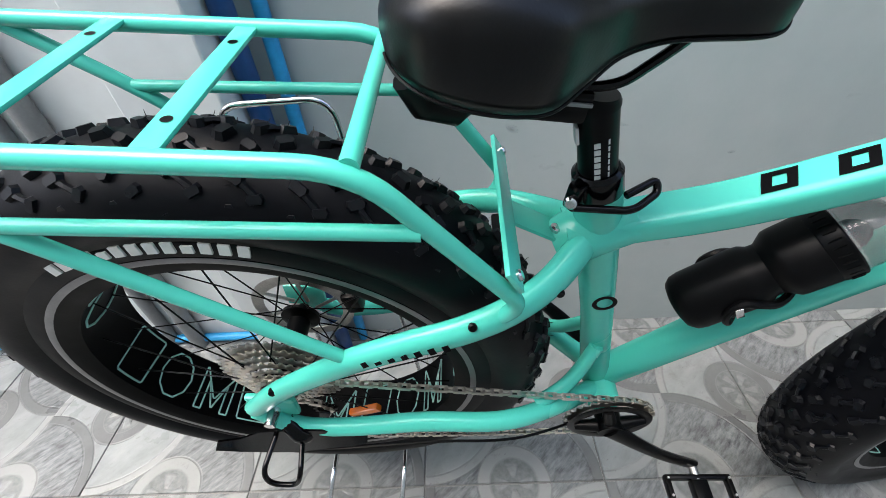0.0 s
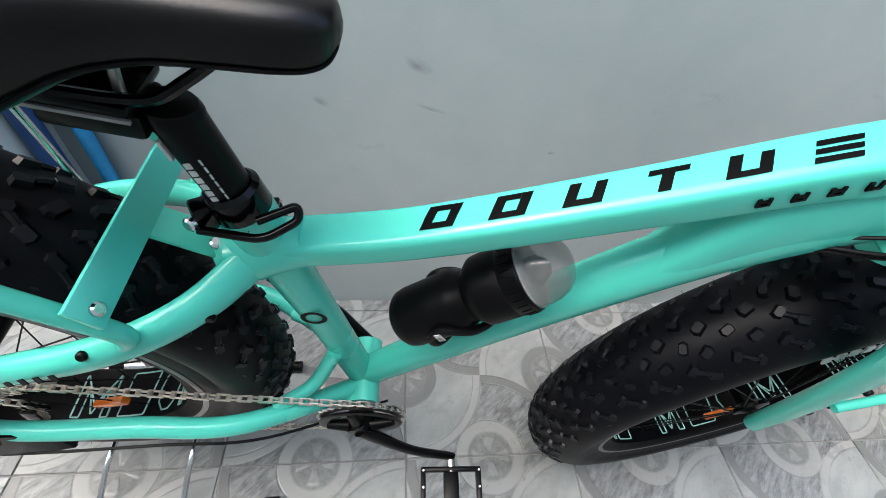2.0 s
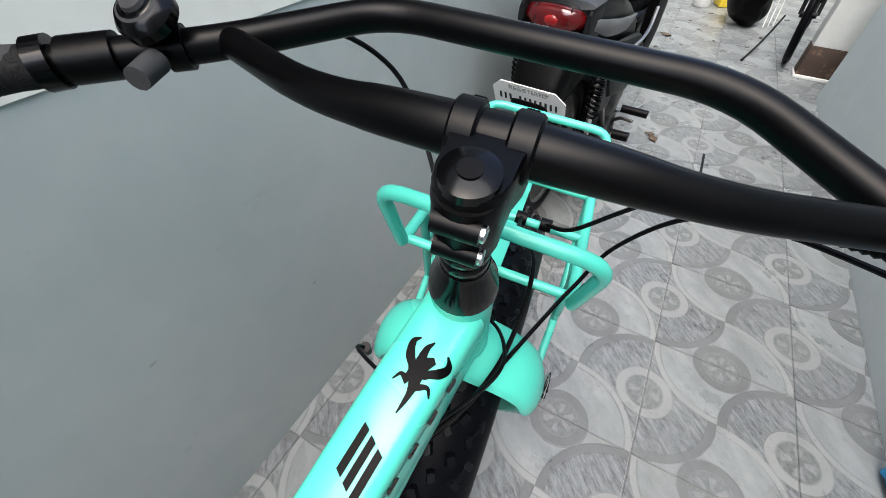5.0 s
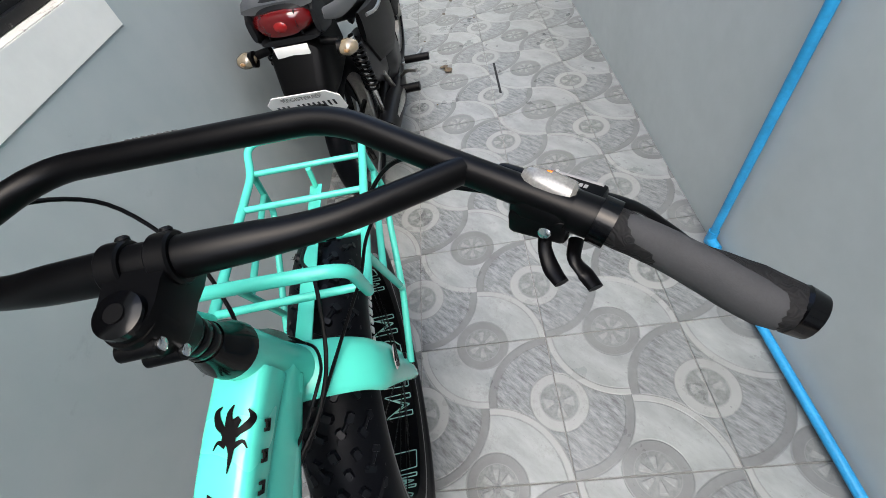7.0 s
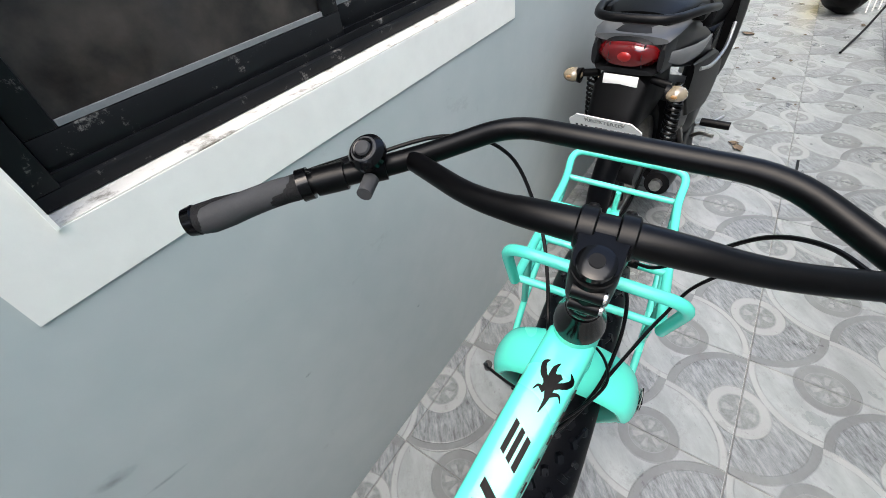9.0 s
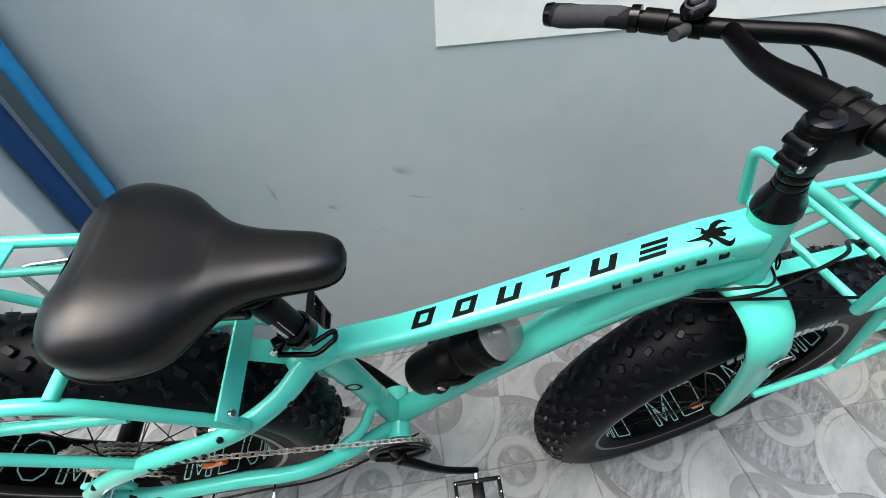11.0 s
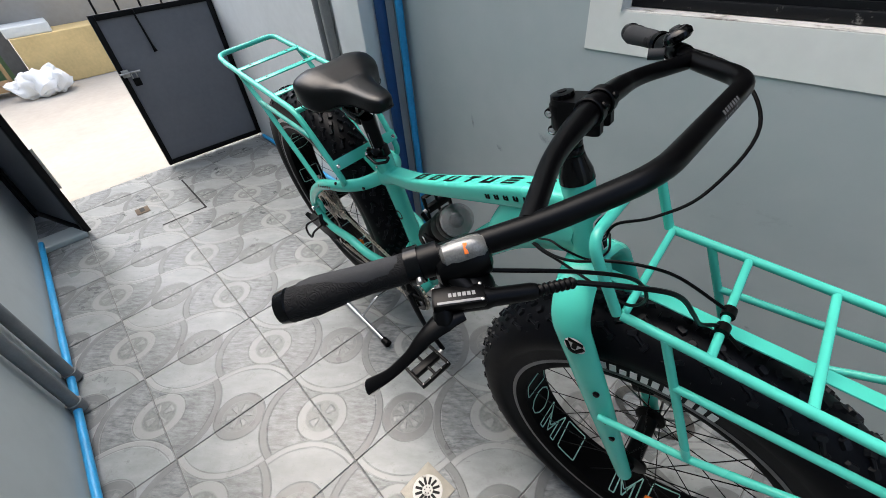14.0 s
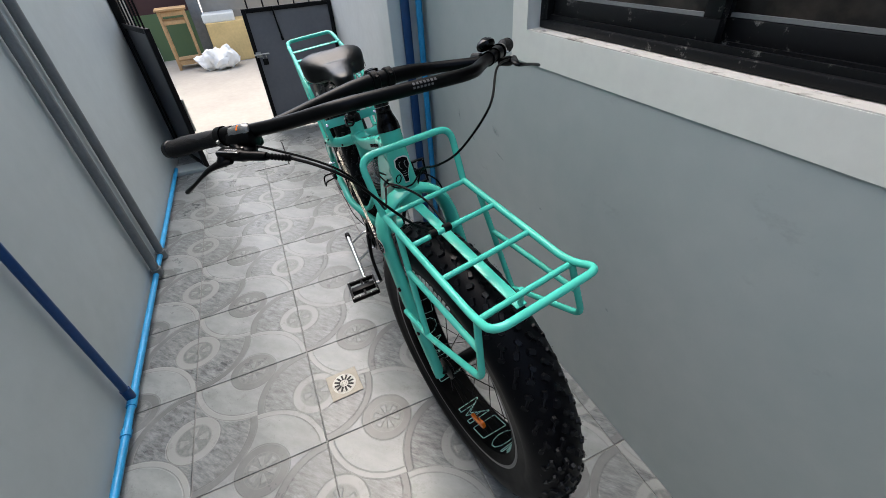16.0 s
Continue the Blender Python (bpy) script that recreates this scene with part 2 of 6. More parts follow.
_disc = TILE.mix(TILE.math("MULTIPLY", TILE.math("ADD", _motif, _blur), 0.5), (0.090, 0.097, 0.096), (0.215, 0.226, 0.220))
_inl = TILE.math("LESS_THAN", _dl, 0.135)
_ind = TILE.math("LESS_THAN", _dd, 0.135)
_c3 = TILE.mix(TILE.math("MAXIMUM", _inl, _ind), _c2, _disc)
_c4 = TILE.mix(band(_dl, 0.135, 0.205), _c3, (0.108, 0.112, 0.112))
_c5 = TILE.mix(band(_dd, 0.135, 0.205), _c4, (0.232, 0.242, 0.234))
# pressed outlines of the bands
_ln = TILE.math("MAXIMUM", TILE.math("MULTIPLY", _neg, TILE.math("MAXIMUM", edge(_dl, 0.5), edge(_dl, 0.452))), TILE.math("MULTIPLY", _pos, TILE.math("MAXIMUM", edge(_dd, 0.5), edge(_dd, 0.442))))
_ln = TILE.math("MAXIMUM", _ln, TILE.math("MAXIMUM", edge(_dl, 0.205), edge(_dd, 0.205)))
_wear = TILE.ramp(TILE.noise(9, 5.0, 0.6, vec=_g), 0.38, 0.62)
_c5 = TILE.mix(TILE.math("MULTIPLY", TILE.math("MULTIPLY", _ln, _wear), 0.5), _c5, (0.07, 0.068, 0.062))
_dirt = TILE.ramp(TILE.noise(2.1, 6.0, 0.65, vec=_g), 0.42, 0.75)
_smud = TILE.ramp(TILE.noise(11, 9.0, 0.82, vec=_g), 0.54, 0.68)
_spot = TILE.ramp(TILE.noise(140, 2.0, 0.5, vec=_g), 0.70, 0.74)
_c5 = TILE.mix(TILE.math("MULTIPLY", TILE.math("MAXIMUM", _smud, TILE.math("MULTIPLY", _spot, _dirt)), 0.50), _c5, (0.085, 0.085, 0.080))
# the print is worn to a pale film in patches
_film = TILE.math("MULTIPLY", TILE.ramp(TILE.noise(3.4, 8.0, 0.72, vec=_g), 0.38, 0.62), 0.36)
_c5 = TILE.mix(_film, _c5, TILE.mix(_vein, (0.165, 0.178, 0.178), (0.235, 0.248, 0.246)))
_chip = TILE.ramp(TILE.noise(38, 4.0, 0.6, vec=_sl, stretch=(1.0, 2.2, 1.0)), 0.66, 0.70)
_c5 = TILE.mix(TILE.math("MULTIPLY", _chip, 0.45), _c5, (0.075, 0.078, 0.078))
TILE.base(TILE.mix(TILE.math("MULTIPLY", _dirt, 0.28), _c5, (0.142, 0.146, 0.138)))
TILE.rough(TILE.noise(7, 5.0, vec=_g), 0.17, 0.46)
_h = TILE.math("ADD", TILE.math("MULTIPLY", _motif, 1.3), TILE.math("MULTIPLY", TILE.noise(60, 4.0, vec=_g), 0.30))
_h = TILE.math("SUBTRACT", _h, TILE.math("MULTIPLY", _ln, 0.8))
TILE.bump(_h, 0.5, 0.0018)


# ================= mesh helpers =================
def link(name, bm, material, parent=None, label="", smooth=True, xf=None):
    """Links a bmesh as one mesh object."""
    if xf is not None:
        bmesh.ops.transform(bm, matrix=xf, verts=bm.verts)
    bmesh.ops.recalc_face_normals(bm, faces=bm.faces)
    me = bpy.data.meshes.new(name)
    bm.to_mesh(me)
    bm.free()
    for mm in (material if isinstance(material, (list, tuple)) else [material]):
        me.materials.append(mm.m)
    if smooth:
        for p in me.polygons:
            p.use_smooth = True
        me.set_sharp_from_angle(angle=radians(38))
    ob = new(name, me)
    if parent:
        ob.parent = parent
    if label:
        tagged(ob, label)
    return ob


def part(name, bm, material, parent, label="", smooth=True, xf=None):
    return link(name, bm, material, parent, label, smooth, xf)


def V(*a):
    return Vector(a)


def rounded(pts, r, n=5, closed=False):
    """A polyline with its corners rounded."""
    pts = [Vector(p) for p in pts]
    out = [] if closed else [pts[0]]
    rng = range(len(pts)) if closed else range(1, len(pts) - 1)
    for i in rng:
        p, a, b = pts[i], pts[i - 1], pts[(i + 1) % len(pts)]
        da, db = (a - p), (b - p)
        k = min(r, da.length * 0.48, db.length * 0.48)
        s, e = p + da.normalized() * k, p + db.normalized() * k
        for j in range(n + 1):
            t = j / n
            out.append(s * (1 - t) ** 2 + p * 2 * t * (1 - t) + e * t ** 2)
    if not closed:
        out.append(pts[-1])
    return out


def curved(pts, n=8):
    """A smooth curve through the points."""
    pts = [Vector(p) for p in pts]
    q = [pts[0] * 2 - pts[1]] + pts + [pts[-1] * 2 - pts[-2]]
    out = []
    for i in range(1, len(q) - 2):
        for j in range(n):
            t = j / n
            out.append(0.5 * (2 * q[i] + (q[i + 1] - q[i - 1]) * t + (2 * q[i - 1] - 5 * q[i] + 4 * q[i + 1] - q[i + 2]) * t * t + (3 * q[i] - q[i - 1] - 3 * q[i + 1] + q[i + 2]) * t ** 3))
    out.append(pts[-1])
    return out


def sweep(bm, pts, radius, segs=12, up=None, flat=None, closed=False, caps=True):
    """A tube along pts. radius: a number or one a point; flat: (side, up) factors; up: keeps the section upright."""
    pts = [Vector(p) for p in pts]
    n = len(pts)
    rad = radius if isinstance(radius, (list, tuple)) else [radius] * n
    if len(rad) != n:
        rad = [float(np.interp(i / (n - 1), np.linspace(0, 1, len(rad)), rad)) for i in range(n)]
    rings, prev = [], None
    for i, p in enumerate(pts):
        a, b = (pts[i - 1], pts[(i + 1) % n]) if closed else (pts[max(i - 1, 0)], pts[min(i + 1, n - 1)])
        t = (b - a).normalized()
        if up is not None:
            s = t.cross(Vector(up)).normalized()
        else:
            if prev is None:
                prev = t.orthogonal()
            s = (prev - t * prev.dot(t)).normalized()
            prev = s
        w = s.cross(t).normalized()
        fs, fu = (flat[i] if isinstance(flat, list) else flat) if flat else (1, 1)
        rings.append([bm.verts.new(p + (s * math.cos(k * math.tau / segs) * fs + w * math.sin(k * math.tau / segs) * fu) * rad[i]) for k in range(segs)])
    m = n if closed else n - 1
    for i in range(m):
        a, b = rings[i], rings[(i + 1) % n]
        for k in range(segs):
            bm.faces.new((a[k], a[(k + 1) % segs], b[(k + 1) % segs], b[k]))
    if caps and not closed:
        bm.faces.new(rings[0][::-1])
        bm.faces.new(rings[-1])
    return bm


def tube(pts, radius, segs=12, **kw):
    return sweep(bmesh.new(), pts, radius, segs, **kw)


def cyl(bm, a, b, r0, r1=None, segs=16):
    return sweep(bm, [a, b], [r0, r0 if r1 is None else r1], segs)


def box(bm, lo, hi, xf=None, bevel=0.0):
    vs = [bm.verts.new((x, y, z)) for x in (lo[0], hi[0]) for y in (lo[1], hi[1]) for z in (lo[2], hi[2])]
    fs = [bm.faces.new([vs[i] for i in f]) for f in ((0, 1, 3, 2), (4, 6, 7, 5), (0, 4, 5, 1), (2, 3, 7, 6), (0, 2, 6, 4), (1, 5, 7, 3))]
    if bevel:
        es = list({e for f in fs for e in f.edges})
        got = bmesh.ops.bevel(bm, geom=es, offset=bevel, segments=2, affect="EDGES", profile=0.5)
        vs = list({v for v in got["verts"]} | {v for v in vs if v.is_valid})
    if xf is not None:
        bmesh.ops.transform(bm, matrix=xf, verts=[v for v in vs if v.is_valid])
    return bm


def lathe(bm, profile, segs=64, axis="Y", centre=(0, 0, 0), closed=False):
    """Turns a profile of (along, radius) round an axis through centre."""
    c = Vector(centre)
    rings = []
    for k in range(segs):
        a = k * math.tau / segs
        ring = []
        for h, r in profile:
            q = (r * math.cos(a), h, r * math.sin(a)) if axis == "Y" else (r * math.cos(a), r * math.sin(a), h)
            ring.append(bm.verts.new(c + Vector(q)))
        rings.append(ring)
    m = len(profile)
    for k in range(segs):
        a, b = rings[k], rings[(k + 1) % segs]
        for i in range(m if closed else m - 1):
            j = (i + 1) % m
            bm.faces.new((a[i], a[j], b[j], b[i]))
    return bm


def lathe_at(m, profile, segs, axis):
    bm = lathe(bmesh.new(), profile, segs, axis)
    bmesh.ops.transform(bm, matrix=m, verts=bm.verts)
    return bm


def loft(bm, rings, cap=True):
    vs = [[bm.verts.new(p) for p in r] for r in rings]
    for a, b in zip(vs, vs[1:]):
        for k in range(len(a)):
            j = (k + 1) % len(a)
            bm.faces.new((a[k], a[j], b[j], b[k]))
    if cap:
        bm.faces.new(vs[0][::-1])
        bm.faces.new(vs[-1])
    return bm


def ball(bm, c, r, u=16, v=10, scale=(1, 1, 1)):
    bmesh.ops.create_uvsphere(bm, u_segments=u, v_segments=v, radius=1.0, matrix=Matrix.Translation(c) @ Matrix.Diagonal((r * scale[0], r * scale[1], r * scale[2], 1)))
    return bm


def empty(name, m, label, category, group="", kind=""):
    ob = new(name)
    ob.empty_display_size = 0.05
    ob.matrix_basis = m
    return tagged(ob, label, category, group, kind)


def mirror(pts):
    return [Vector((p[0], -p[1], p[2])) for p in pts]


# ================= the passage =================
NORTH, SOUTH, WEST, EAST, TOP = 0.84, -0.615, -2.62, 6.4, 3.0
WX0, WX1, WZ0, WZ1 = 0.15, 1.11, 1.047, 2.05


def slab(name, boxes, mat, label, cat, bevel=0.0, parent=None, kind="structure"):
    bm = bmesh.new()
    for lo, hi in boxes:
        box(bm, lo, hi, bevel=bevel)
    ob = link(name, bm, mat, parent, smooth=False)
    return tagged(ob, label, cat, kind=kind)


slab("wall_north", [((-0.66, NORTH, -0.05), (WX0, NORTH + 0.16, TOP)), ((WX1, NORTH, -0.05), (EAST, NORTH + 0.16, TOP)),
                    ((WX0, NORTH, -0.05), (WX1, NORTH + 0.16, WZ0)), ((WX0, NORTH, WZ1), (WX1, NORTH + 0.16, TOP))],
     WALL, "grey painted plaster wall with a window opening", "wall")
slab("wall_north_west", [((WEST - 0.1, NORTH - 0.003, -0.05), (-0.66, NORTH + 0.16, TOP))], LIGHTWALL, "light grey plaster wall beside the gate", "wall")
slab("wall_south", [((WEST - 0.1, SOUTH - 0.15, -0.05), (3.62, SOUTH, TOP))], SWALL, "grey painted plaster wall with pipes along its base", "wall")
slab("wall_east", [((EAST, SOUTH - 1.2, -0.05), (EAST + 0.15, NORTH + 0.16, 2.4))], WALL, "grey painted wall closing the passage", "wall")
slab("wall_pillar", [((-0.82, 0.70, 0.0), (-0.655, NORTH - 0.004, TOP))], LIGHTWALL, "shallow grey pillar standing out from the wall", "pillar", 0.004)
slab("wall_gate_side", [((WEST - 0.25, SOUTH - 2.5, -0.05), (WEST - 0.1, SOUTH - 0.15, 2.6)), ((WEST - 0.25, NORTH + 0.16, -0.05), (WEST - 0.1, NORTH + 2.5, 2.6))], WALL, "grey outer wall beside the gate", "wall")
slab("wall_south_return", [((3.47, SOUTH - 1.2, -0.05), (3.62, SOUTH - 0.15, TOP)), ((3.62, SOUTH - 1.35, -0.05), (EAST, SOUTH - 1.2, 2.4))], WALL, "grey wall of the widening behind", "wall")
# pale plaster surround of the window, a little proud of the wall
AX0, AX1, AZ0, AZ1 = 0.077, 1.18, 0.965, 2.12
slab("window_surround", [((AX0, NORTH - 0.0025, AZ0), (AX1, NORTH + 0.002, WZ0)), ((AX0, NORTH - 0.0025, WZ0), (WX0, NORTH + 0.002, AZ1)),
                         ((WX1, NORTH - 0.0025, WZ0), (AX1, NORTH + 0.002, AZ1)), ((WX0, NORTH - 0.0025, WZ1), (WX1, NORTH + 0.002, AZ1))],
     PALE, "pale painted plaster band round the window", "window surround")

# window
win = empty("window_1", pose(0, 0, 0), "dark sliding window in a chipped black frame", "window", kind="structure")
bm = box(bmesh.new(), (WX0 - 0.001, NORTH - 0.0015, WZ0 - 0.010), (WX1 + 0.001, NORTH + 0.13, WZ0 + 0.002))
part("window_sill", bm, SILL, win, "worn white sill with chipped paint")
bm = bmesh.new()
for lo, hi in (((WX0, WZ0), (WX0 + 0.004, WZ1)), ((WX1 - 0.004, WZ0), (WX1, WZ1)), ((WX0, WZ1 - 0.004), (WX1, WZ1))):
    box(bm, (lo[0], NORTH - 0.006, lo[1]), (hi[0], NORTH + 0.13, hi[1]))
part("reveal", bm, PALE, win)
FY = NORTH + 0.034
bm = bmesh.new()
for a, b in (((WX0 + 0.004, WZ0 + 0.003), (WX1 - 0.004, WZ0 + 0.022)), ((WX0 + 0.004, WZ0 + 0.022), (WX0 + 0.034, WZ1)), ((WX1 - 0.034, WZ0 + 0.022), (WX1 - 0.004, WZ1))):
    box(bm, (a[0], FY, a[1]), (b[0], FY + 0.07, b[1]), bevel=0.002)
box(bm, (WX0 + 0.034, FY + 0.012, WZ0 + 0.022), (WX1 - 0.034, FY + 0.018, WZ0 + 0.034))
box(bm, (WX0 + 0.034, FY + 0.042, WZ0 + 0.022), (WX1 - 0.034, FY + 0.048, WZ0 + 0.034))
part("window_frame", bm, WFRAME, win, "black steel frame with chipped paint")
for x0, x1, yy in ((WX0 + 0.036, 0.655, 0.020), (0.615, WX1 - 0.036, 0.048)):
    bm = bmesh.new()
    y0, y1 = FY + yy, FY + yy + 0.018
    z0 = WZ0 + 0.025
    box(bm, (x0, y0, z0), (x1, y1, z0 + 0.045), bevel=0.002)
    box(bm, (x0, y0, z0 + 0.045), (x0 + 0.035, y1, WZ1 - 0.01), bevel=0.002)
    box(bm, (x1 - 0.035, y0, z0 + 0.045), (x1, y1, WZ1 - 0.01), bevel=0.002)
    sash = part("sash", bm, WFRAME, win, "black sliding sash")
    part("pane", box(bmesh.new(), (x0 + 0.035, y0 + 0.007, z0 + 0.045), (x1 - 0.035, y0 + 0.011, WZ1 - 0.01)), WGLASS, sash, "dark glass pane")
    part("bead", box(bmesh.new(), (x0 + 0.036, y0 + 0.001, z0 + 0.046), (x1 - 0.036, y0 + 0.006, z0 + 0.053)), CONDUIT, sash, "dull grey glazing bead")
# added black sheet: the unlit room's darkness as a plain colour
slab("dark_window_backing", [((WX0 - 0.1, NORTH + 0.165, 0.6), (WX1 + 0.1, NORTH + 0.17, 2.3))], GATEDARK, "near-black backing sheet standing in for the unlit room", "backing")

# pipes
def pipe(name, pts, r, mat, label, cat="pipe", clamps=(), collars=()):
    ob = link(name, tube(pts, r, 14), mat)
    for a, b in collars:
        part("collar", tube([a, b], r * 1.28, 14), mat, ob)
    return tagged(ob, label, cat)


BY = SOUTH + 0.022
pipe("water_pipe", [(-2.12, BY, 0.035), (1.065, BY, 0.035)], 0.0125, BLUE, "blue plastic water pipe along the wall base",
     collars=[((-0.075, BY, 0.035), (-0.005, BY, 0.035)), ((1.02, BY, 0.035), (1.06, BY, 0.035)), ((0.09, BY, 0.035), (0.115, BY, 0.035))])
pipe("water_pipe", [(-0.04, BY, 0.035), (-0.04, BY, 2.9)], 0.0125, NAVY, "blue plastic riser pipe against the wall", collars=[((-0.04, BY, 0.045), (-0.04, BY, 0.09))])
pipe("water_pipe", [(1.065, BY, 0.035), (1.065, BY, 2.9)], 0.0125, BLUE, "blue plastic riser pipe against the wall", collars=[((1.065, BY, 0.02), (1.065, BY, 0.075))])
pipe("conduit", [(-0.815, SOUTH + 0.025, 0.02), (-0.815, SOUTH + 0.025, 2.9)], 0.019, CONDUIT, "grey painted conduit pipe on the wall", collars=[((-0.815, SOUTH + 0.025, 0.02), (-0.815, SOUTH + 0.025, 0.06))])
pipe("conduit", [(-0.99, SOUTH + 0.025, 0.01), (-0.99, SOUTH + 0.025, 2.9)], 0.019, CONDUIT, "grey painted conduit pipe on the wall", collars=[((-0.99, SOUTH + 0.025, 0.01), (-0.99, SOUTH + 0.025, 0.05))])
pipe("downpipe", [(-0.634, 0.768, 0.0), (-0.634, 0.768, 2.9)], 0.019, NAVY, "dark blue downpipe in the pillar corner")
pipe("downpipe", [(-0.594, 0.814, 0.0), (-0.594, 0.814, 2.9)], 0.013, BLUE, "bright blue pipe beside the dark downpipe")
pipe("conduit", [(-1.09, 0.815, 0.0), (-1.09, 0.815, 2.9)], 0.022, CONDUIT, "grey conduit pipe on the wall near the gate")
pipe("conduit", [(-1.17, 0.822, 0.0), (-1.17, 0.822, 2.9)], 0.016, CONDUIT, "thin grey conduit pipe on the wall near the gate")
pipe("water_pipe", [(-2.5, 0.822, 0.02), (-0.83, 0.822, 0.02)], 0.0125, BLUE, "blue plastic water pipe along the wall base")

# gate: one leaf shut, one leaf swung inward
def gate_leaf(m, w, label, extra, tag_=False):
    g = empty("gate_leaf", m, label, "gate")
    part("sheet", box(bmesh.new(), (0.02, -0.002, 0.05), (w - 0.02, 0.002, 0.90)), GATE, g)
    bm = bmesh.new()
    for lo, hi in (((0, 0.02), (0.03, 0.93)), ((w - 0.03, 0.02), (w, 0.93)), ((0.03, 0.02), (w - 0.03, 0.05)), ((0.03, 0.90), (w - 0.03, 0.93))):
        box(bm, (lo[0], -0.015, lo[1]), (hi[0], 0.015, hi[1]), bevel=0.002)
    part("gate_frame", bm, GATEDARK, g, "black square-tube frame")
    n = 6
    for i in range(n):
        x = 0.05 + i * (w - 0.1) / (n - 1)
        part("picket", tube([(x, 0, 0.925), (x, 0, 1.9)], 0.006, 6), GATEDARK, g)
    part("top_rail", tube([(0.0, 0, 1.88), (w, 0, 1.88)], 0.012, 8), GATEDARK, g)
    bm = box(bmesh.new(), (0.012, 0.016, 0.60), (0.05, 0.03, 0.64), bevel=0.003)
    cyl(bm, (0.0, 0.026, 0.62), (0.11, 0.026, 0.62), 0.006)
    part("latch", bm, STEEL, g, "worn steel sliding latch")
    lk = part("padlock", box(bmesh.new(), (0.048, 0.030, 0.545), (0.088, 0.046, 0.59), bevel=0.004), GATEDARK, g, "small dark padlock")
    part("shackle", tube(rounded([(0.055, 0.038, 0.588), (0.055, 0.038, 0.625), (0.081, 0.038, 0.625), (0.081, 0.038, 0.588)], 0.012), 0.0035, 8), STEEL, lk)
    if tag_:
        part("tag", box(bmesh.new(), (w - 0.06, 0.017, 0.74), (w - 0.012, 0.020, 0.82), bevel=0.001), PAPERWHITE, g, "white paper tag")
        part("bolt_bar", tube([(w - 0.02, 0.024, 0.28), (w - 0.02, 0.024, 0.50)], 0.009, 10), STEEL, g, "worn steel drop bolt")
    if extra:
        part("strap", tube(curved([(0.22, 0.02, 0.93), (0.225, 0.026, 0.85), (0.235, 0.024, 0.74), (0.24, 0.022, 0.70)]), [0.006, 0.006, 0.007, 0.012], 6), GATEDARK, g, "black hanging strap")
    return g


gate_leaf(pose(-2.585, 0.17, 0, 0, 0, 90) @ Matrix.Diagonal((1, -1, 1, 1)), 0.665, "grey sheet steel gate leaf, shut, with a black frame", True)
gate_leaf(pose(-2.56, SOUTH + 0.035, 0, 0, 0, 22), 0.52, "grey sheet steel gate leaf swung open inward", False, True)
slab("gate_post", [((-2.62, SOUTH + 0.002, 0.0), (-2.57, SOUTH + 0.05, 2.2))], GATEDARK, "black steel gate post", "post", 0.002)
slab("door_step", [((-2.2, SOUTH + 0.002, 0.0), (-2.06, SOUTH + 0.22, 0.03))], WALL, "low grey cement block at the wall foot", "step", 0.006)

# street beyond the gate
slab("ground", [((-40, -40, -0.30), (40, 40, -0.055))], CONCRETE, "pale sunlit concrete ground", "ground")
slab("street", [((-9.0, -6, -0.055), (WEST, 6, -0.012))], CONCRETE, "pale sunlit concrete street outside the gate", "road")
slab("house_wall", [((-6.75, -0.30, -0.02), (-6.55, 4.0, 2.6)), ((-6.9, -6.0, -0.02), (-6.75, -1.25, 2.6))], CONCRETE, "pale rendered house wall across the street", "wall")
slab("house_pillar", [((-6.55, -0.46, -0.012), (-6.35, -0.32, 2.6))], CONDUIT, "grey rendered pillar across the street", "pillar", 0.006)
slab("plinth", [((-6.55, -0.30, -0.012), (-6.06, 1.6, 0.50))], OCHRE, "low ochre rendered plinth across the street", "plinth", 0.01)
slab("plinth_cap", [((-6.55, -0.32, 0.50), (-6.10, 0.10, 0.60))], PALE, "pale cement cap on the plinth", "plinth", 0.01)
slab("green_shutter", [((-6.95, -1.25, -0.012), (-6.85, -0.46, 0.62))], Mat("dull_green_paint", (0.10, 0.16, 0.07), 0.7), "dull green boarded front across the street", "shutter")
slab("dark_opening", [((-6.95, -1.25, 0.62), (-6.86, -0.46, 2.4))], Mat("dark_red_board", (0.05, 0.015, 0.015), 0.6), "dark shop opening across the street", "shutter")
st = empty("wooden_stool", pose(-6.12, -0.66, -0.012, 0, 0, 4), "raw timber stool standing outside the gate", "stool")
for x in (-0.14, 0.14):
    for y in (-0.15, 0.15):
        part("leg", box(bmesh.new(), (x - 0.018, y - 0.018, 0), (x + 0.018, y + 0.018, 0.72), bevel=0.003), WOOD, st)
for z in (0.06, 0.56, 0.66):
    for y in (-0.15, 0.15):
        part("rail", box(bmesh.new(), (-0.122, y - 0.010, z), (0.122, y + 0.010, z + 0.05), bevel=0.003), WOOD, st)
    for x in (-0.14, 0.14):
        part("rail", box(bmesh.new(), (x - 0.010, -0.132, z), (x + 0.010, 0.132, z + 0.05), bevel=0.003), WOOD, st)
part("shelf", box(bmesh.new(), (-0.125, -0.135, 0.112), (0.125, 0.135, 0.13), bevel=0.003), WOOD, st)
part("seat", box(bmesh.new(), (-0.18, -0.19, 0.722), (0.18, 0.19, 0.745), bevel=0.004), WOOD, st)
bm = ball(bmesh.new(), (0, 0, 0.12), 1.0, 44, 28, (0.34, 0.26, 0.14))
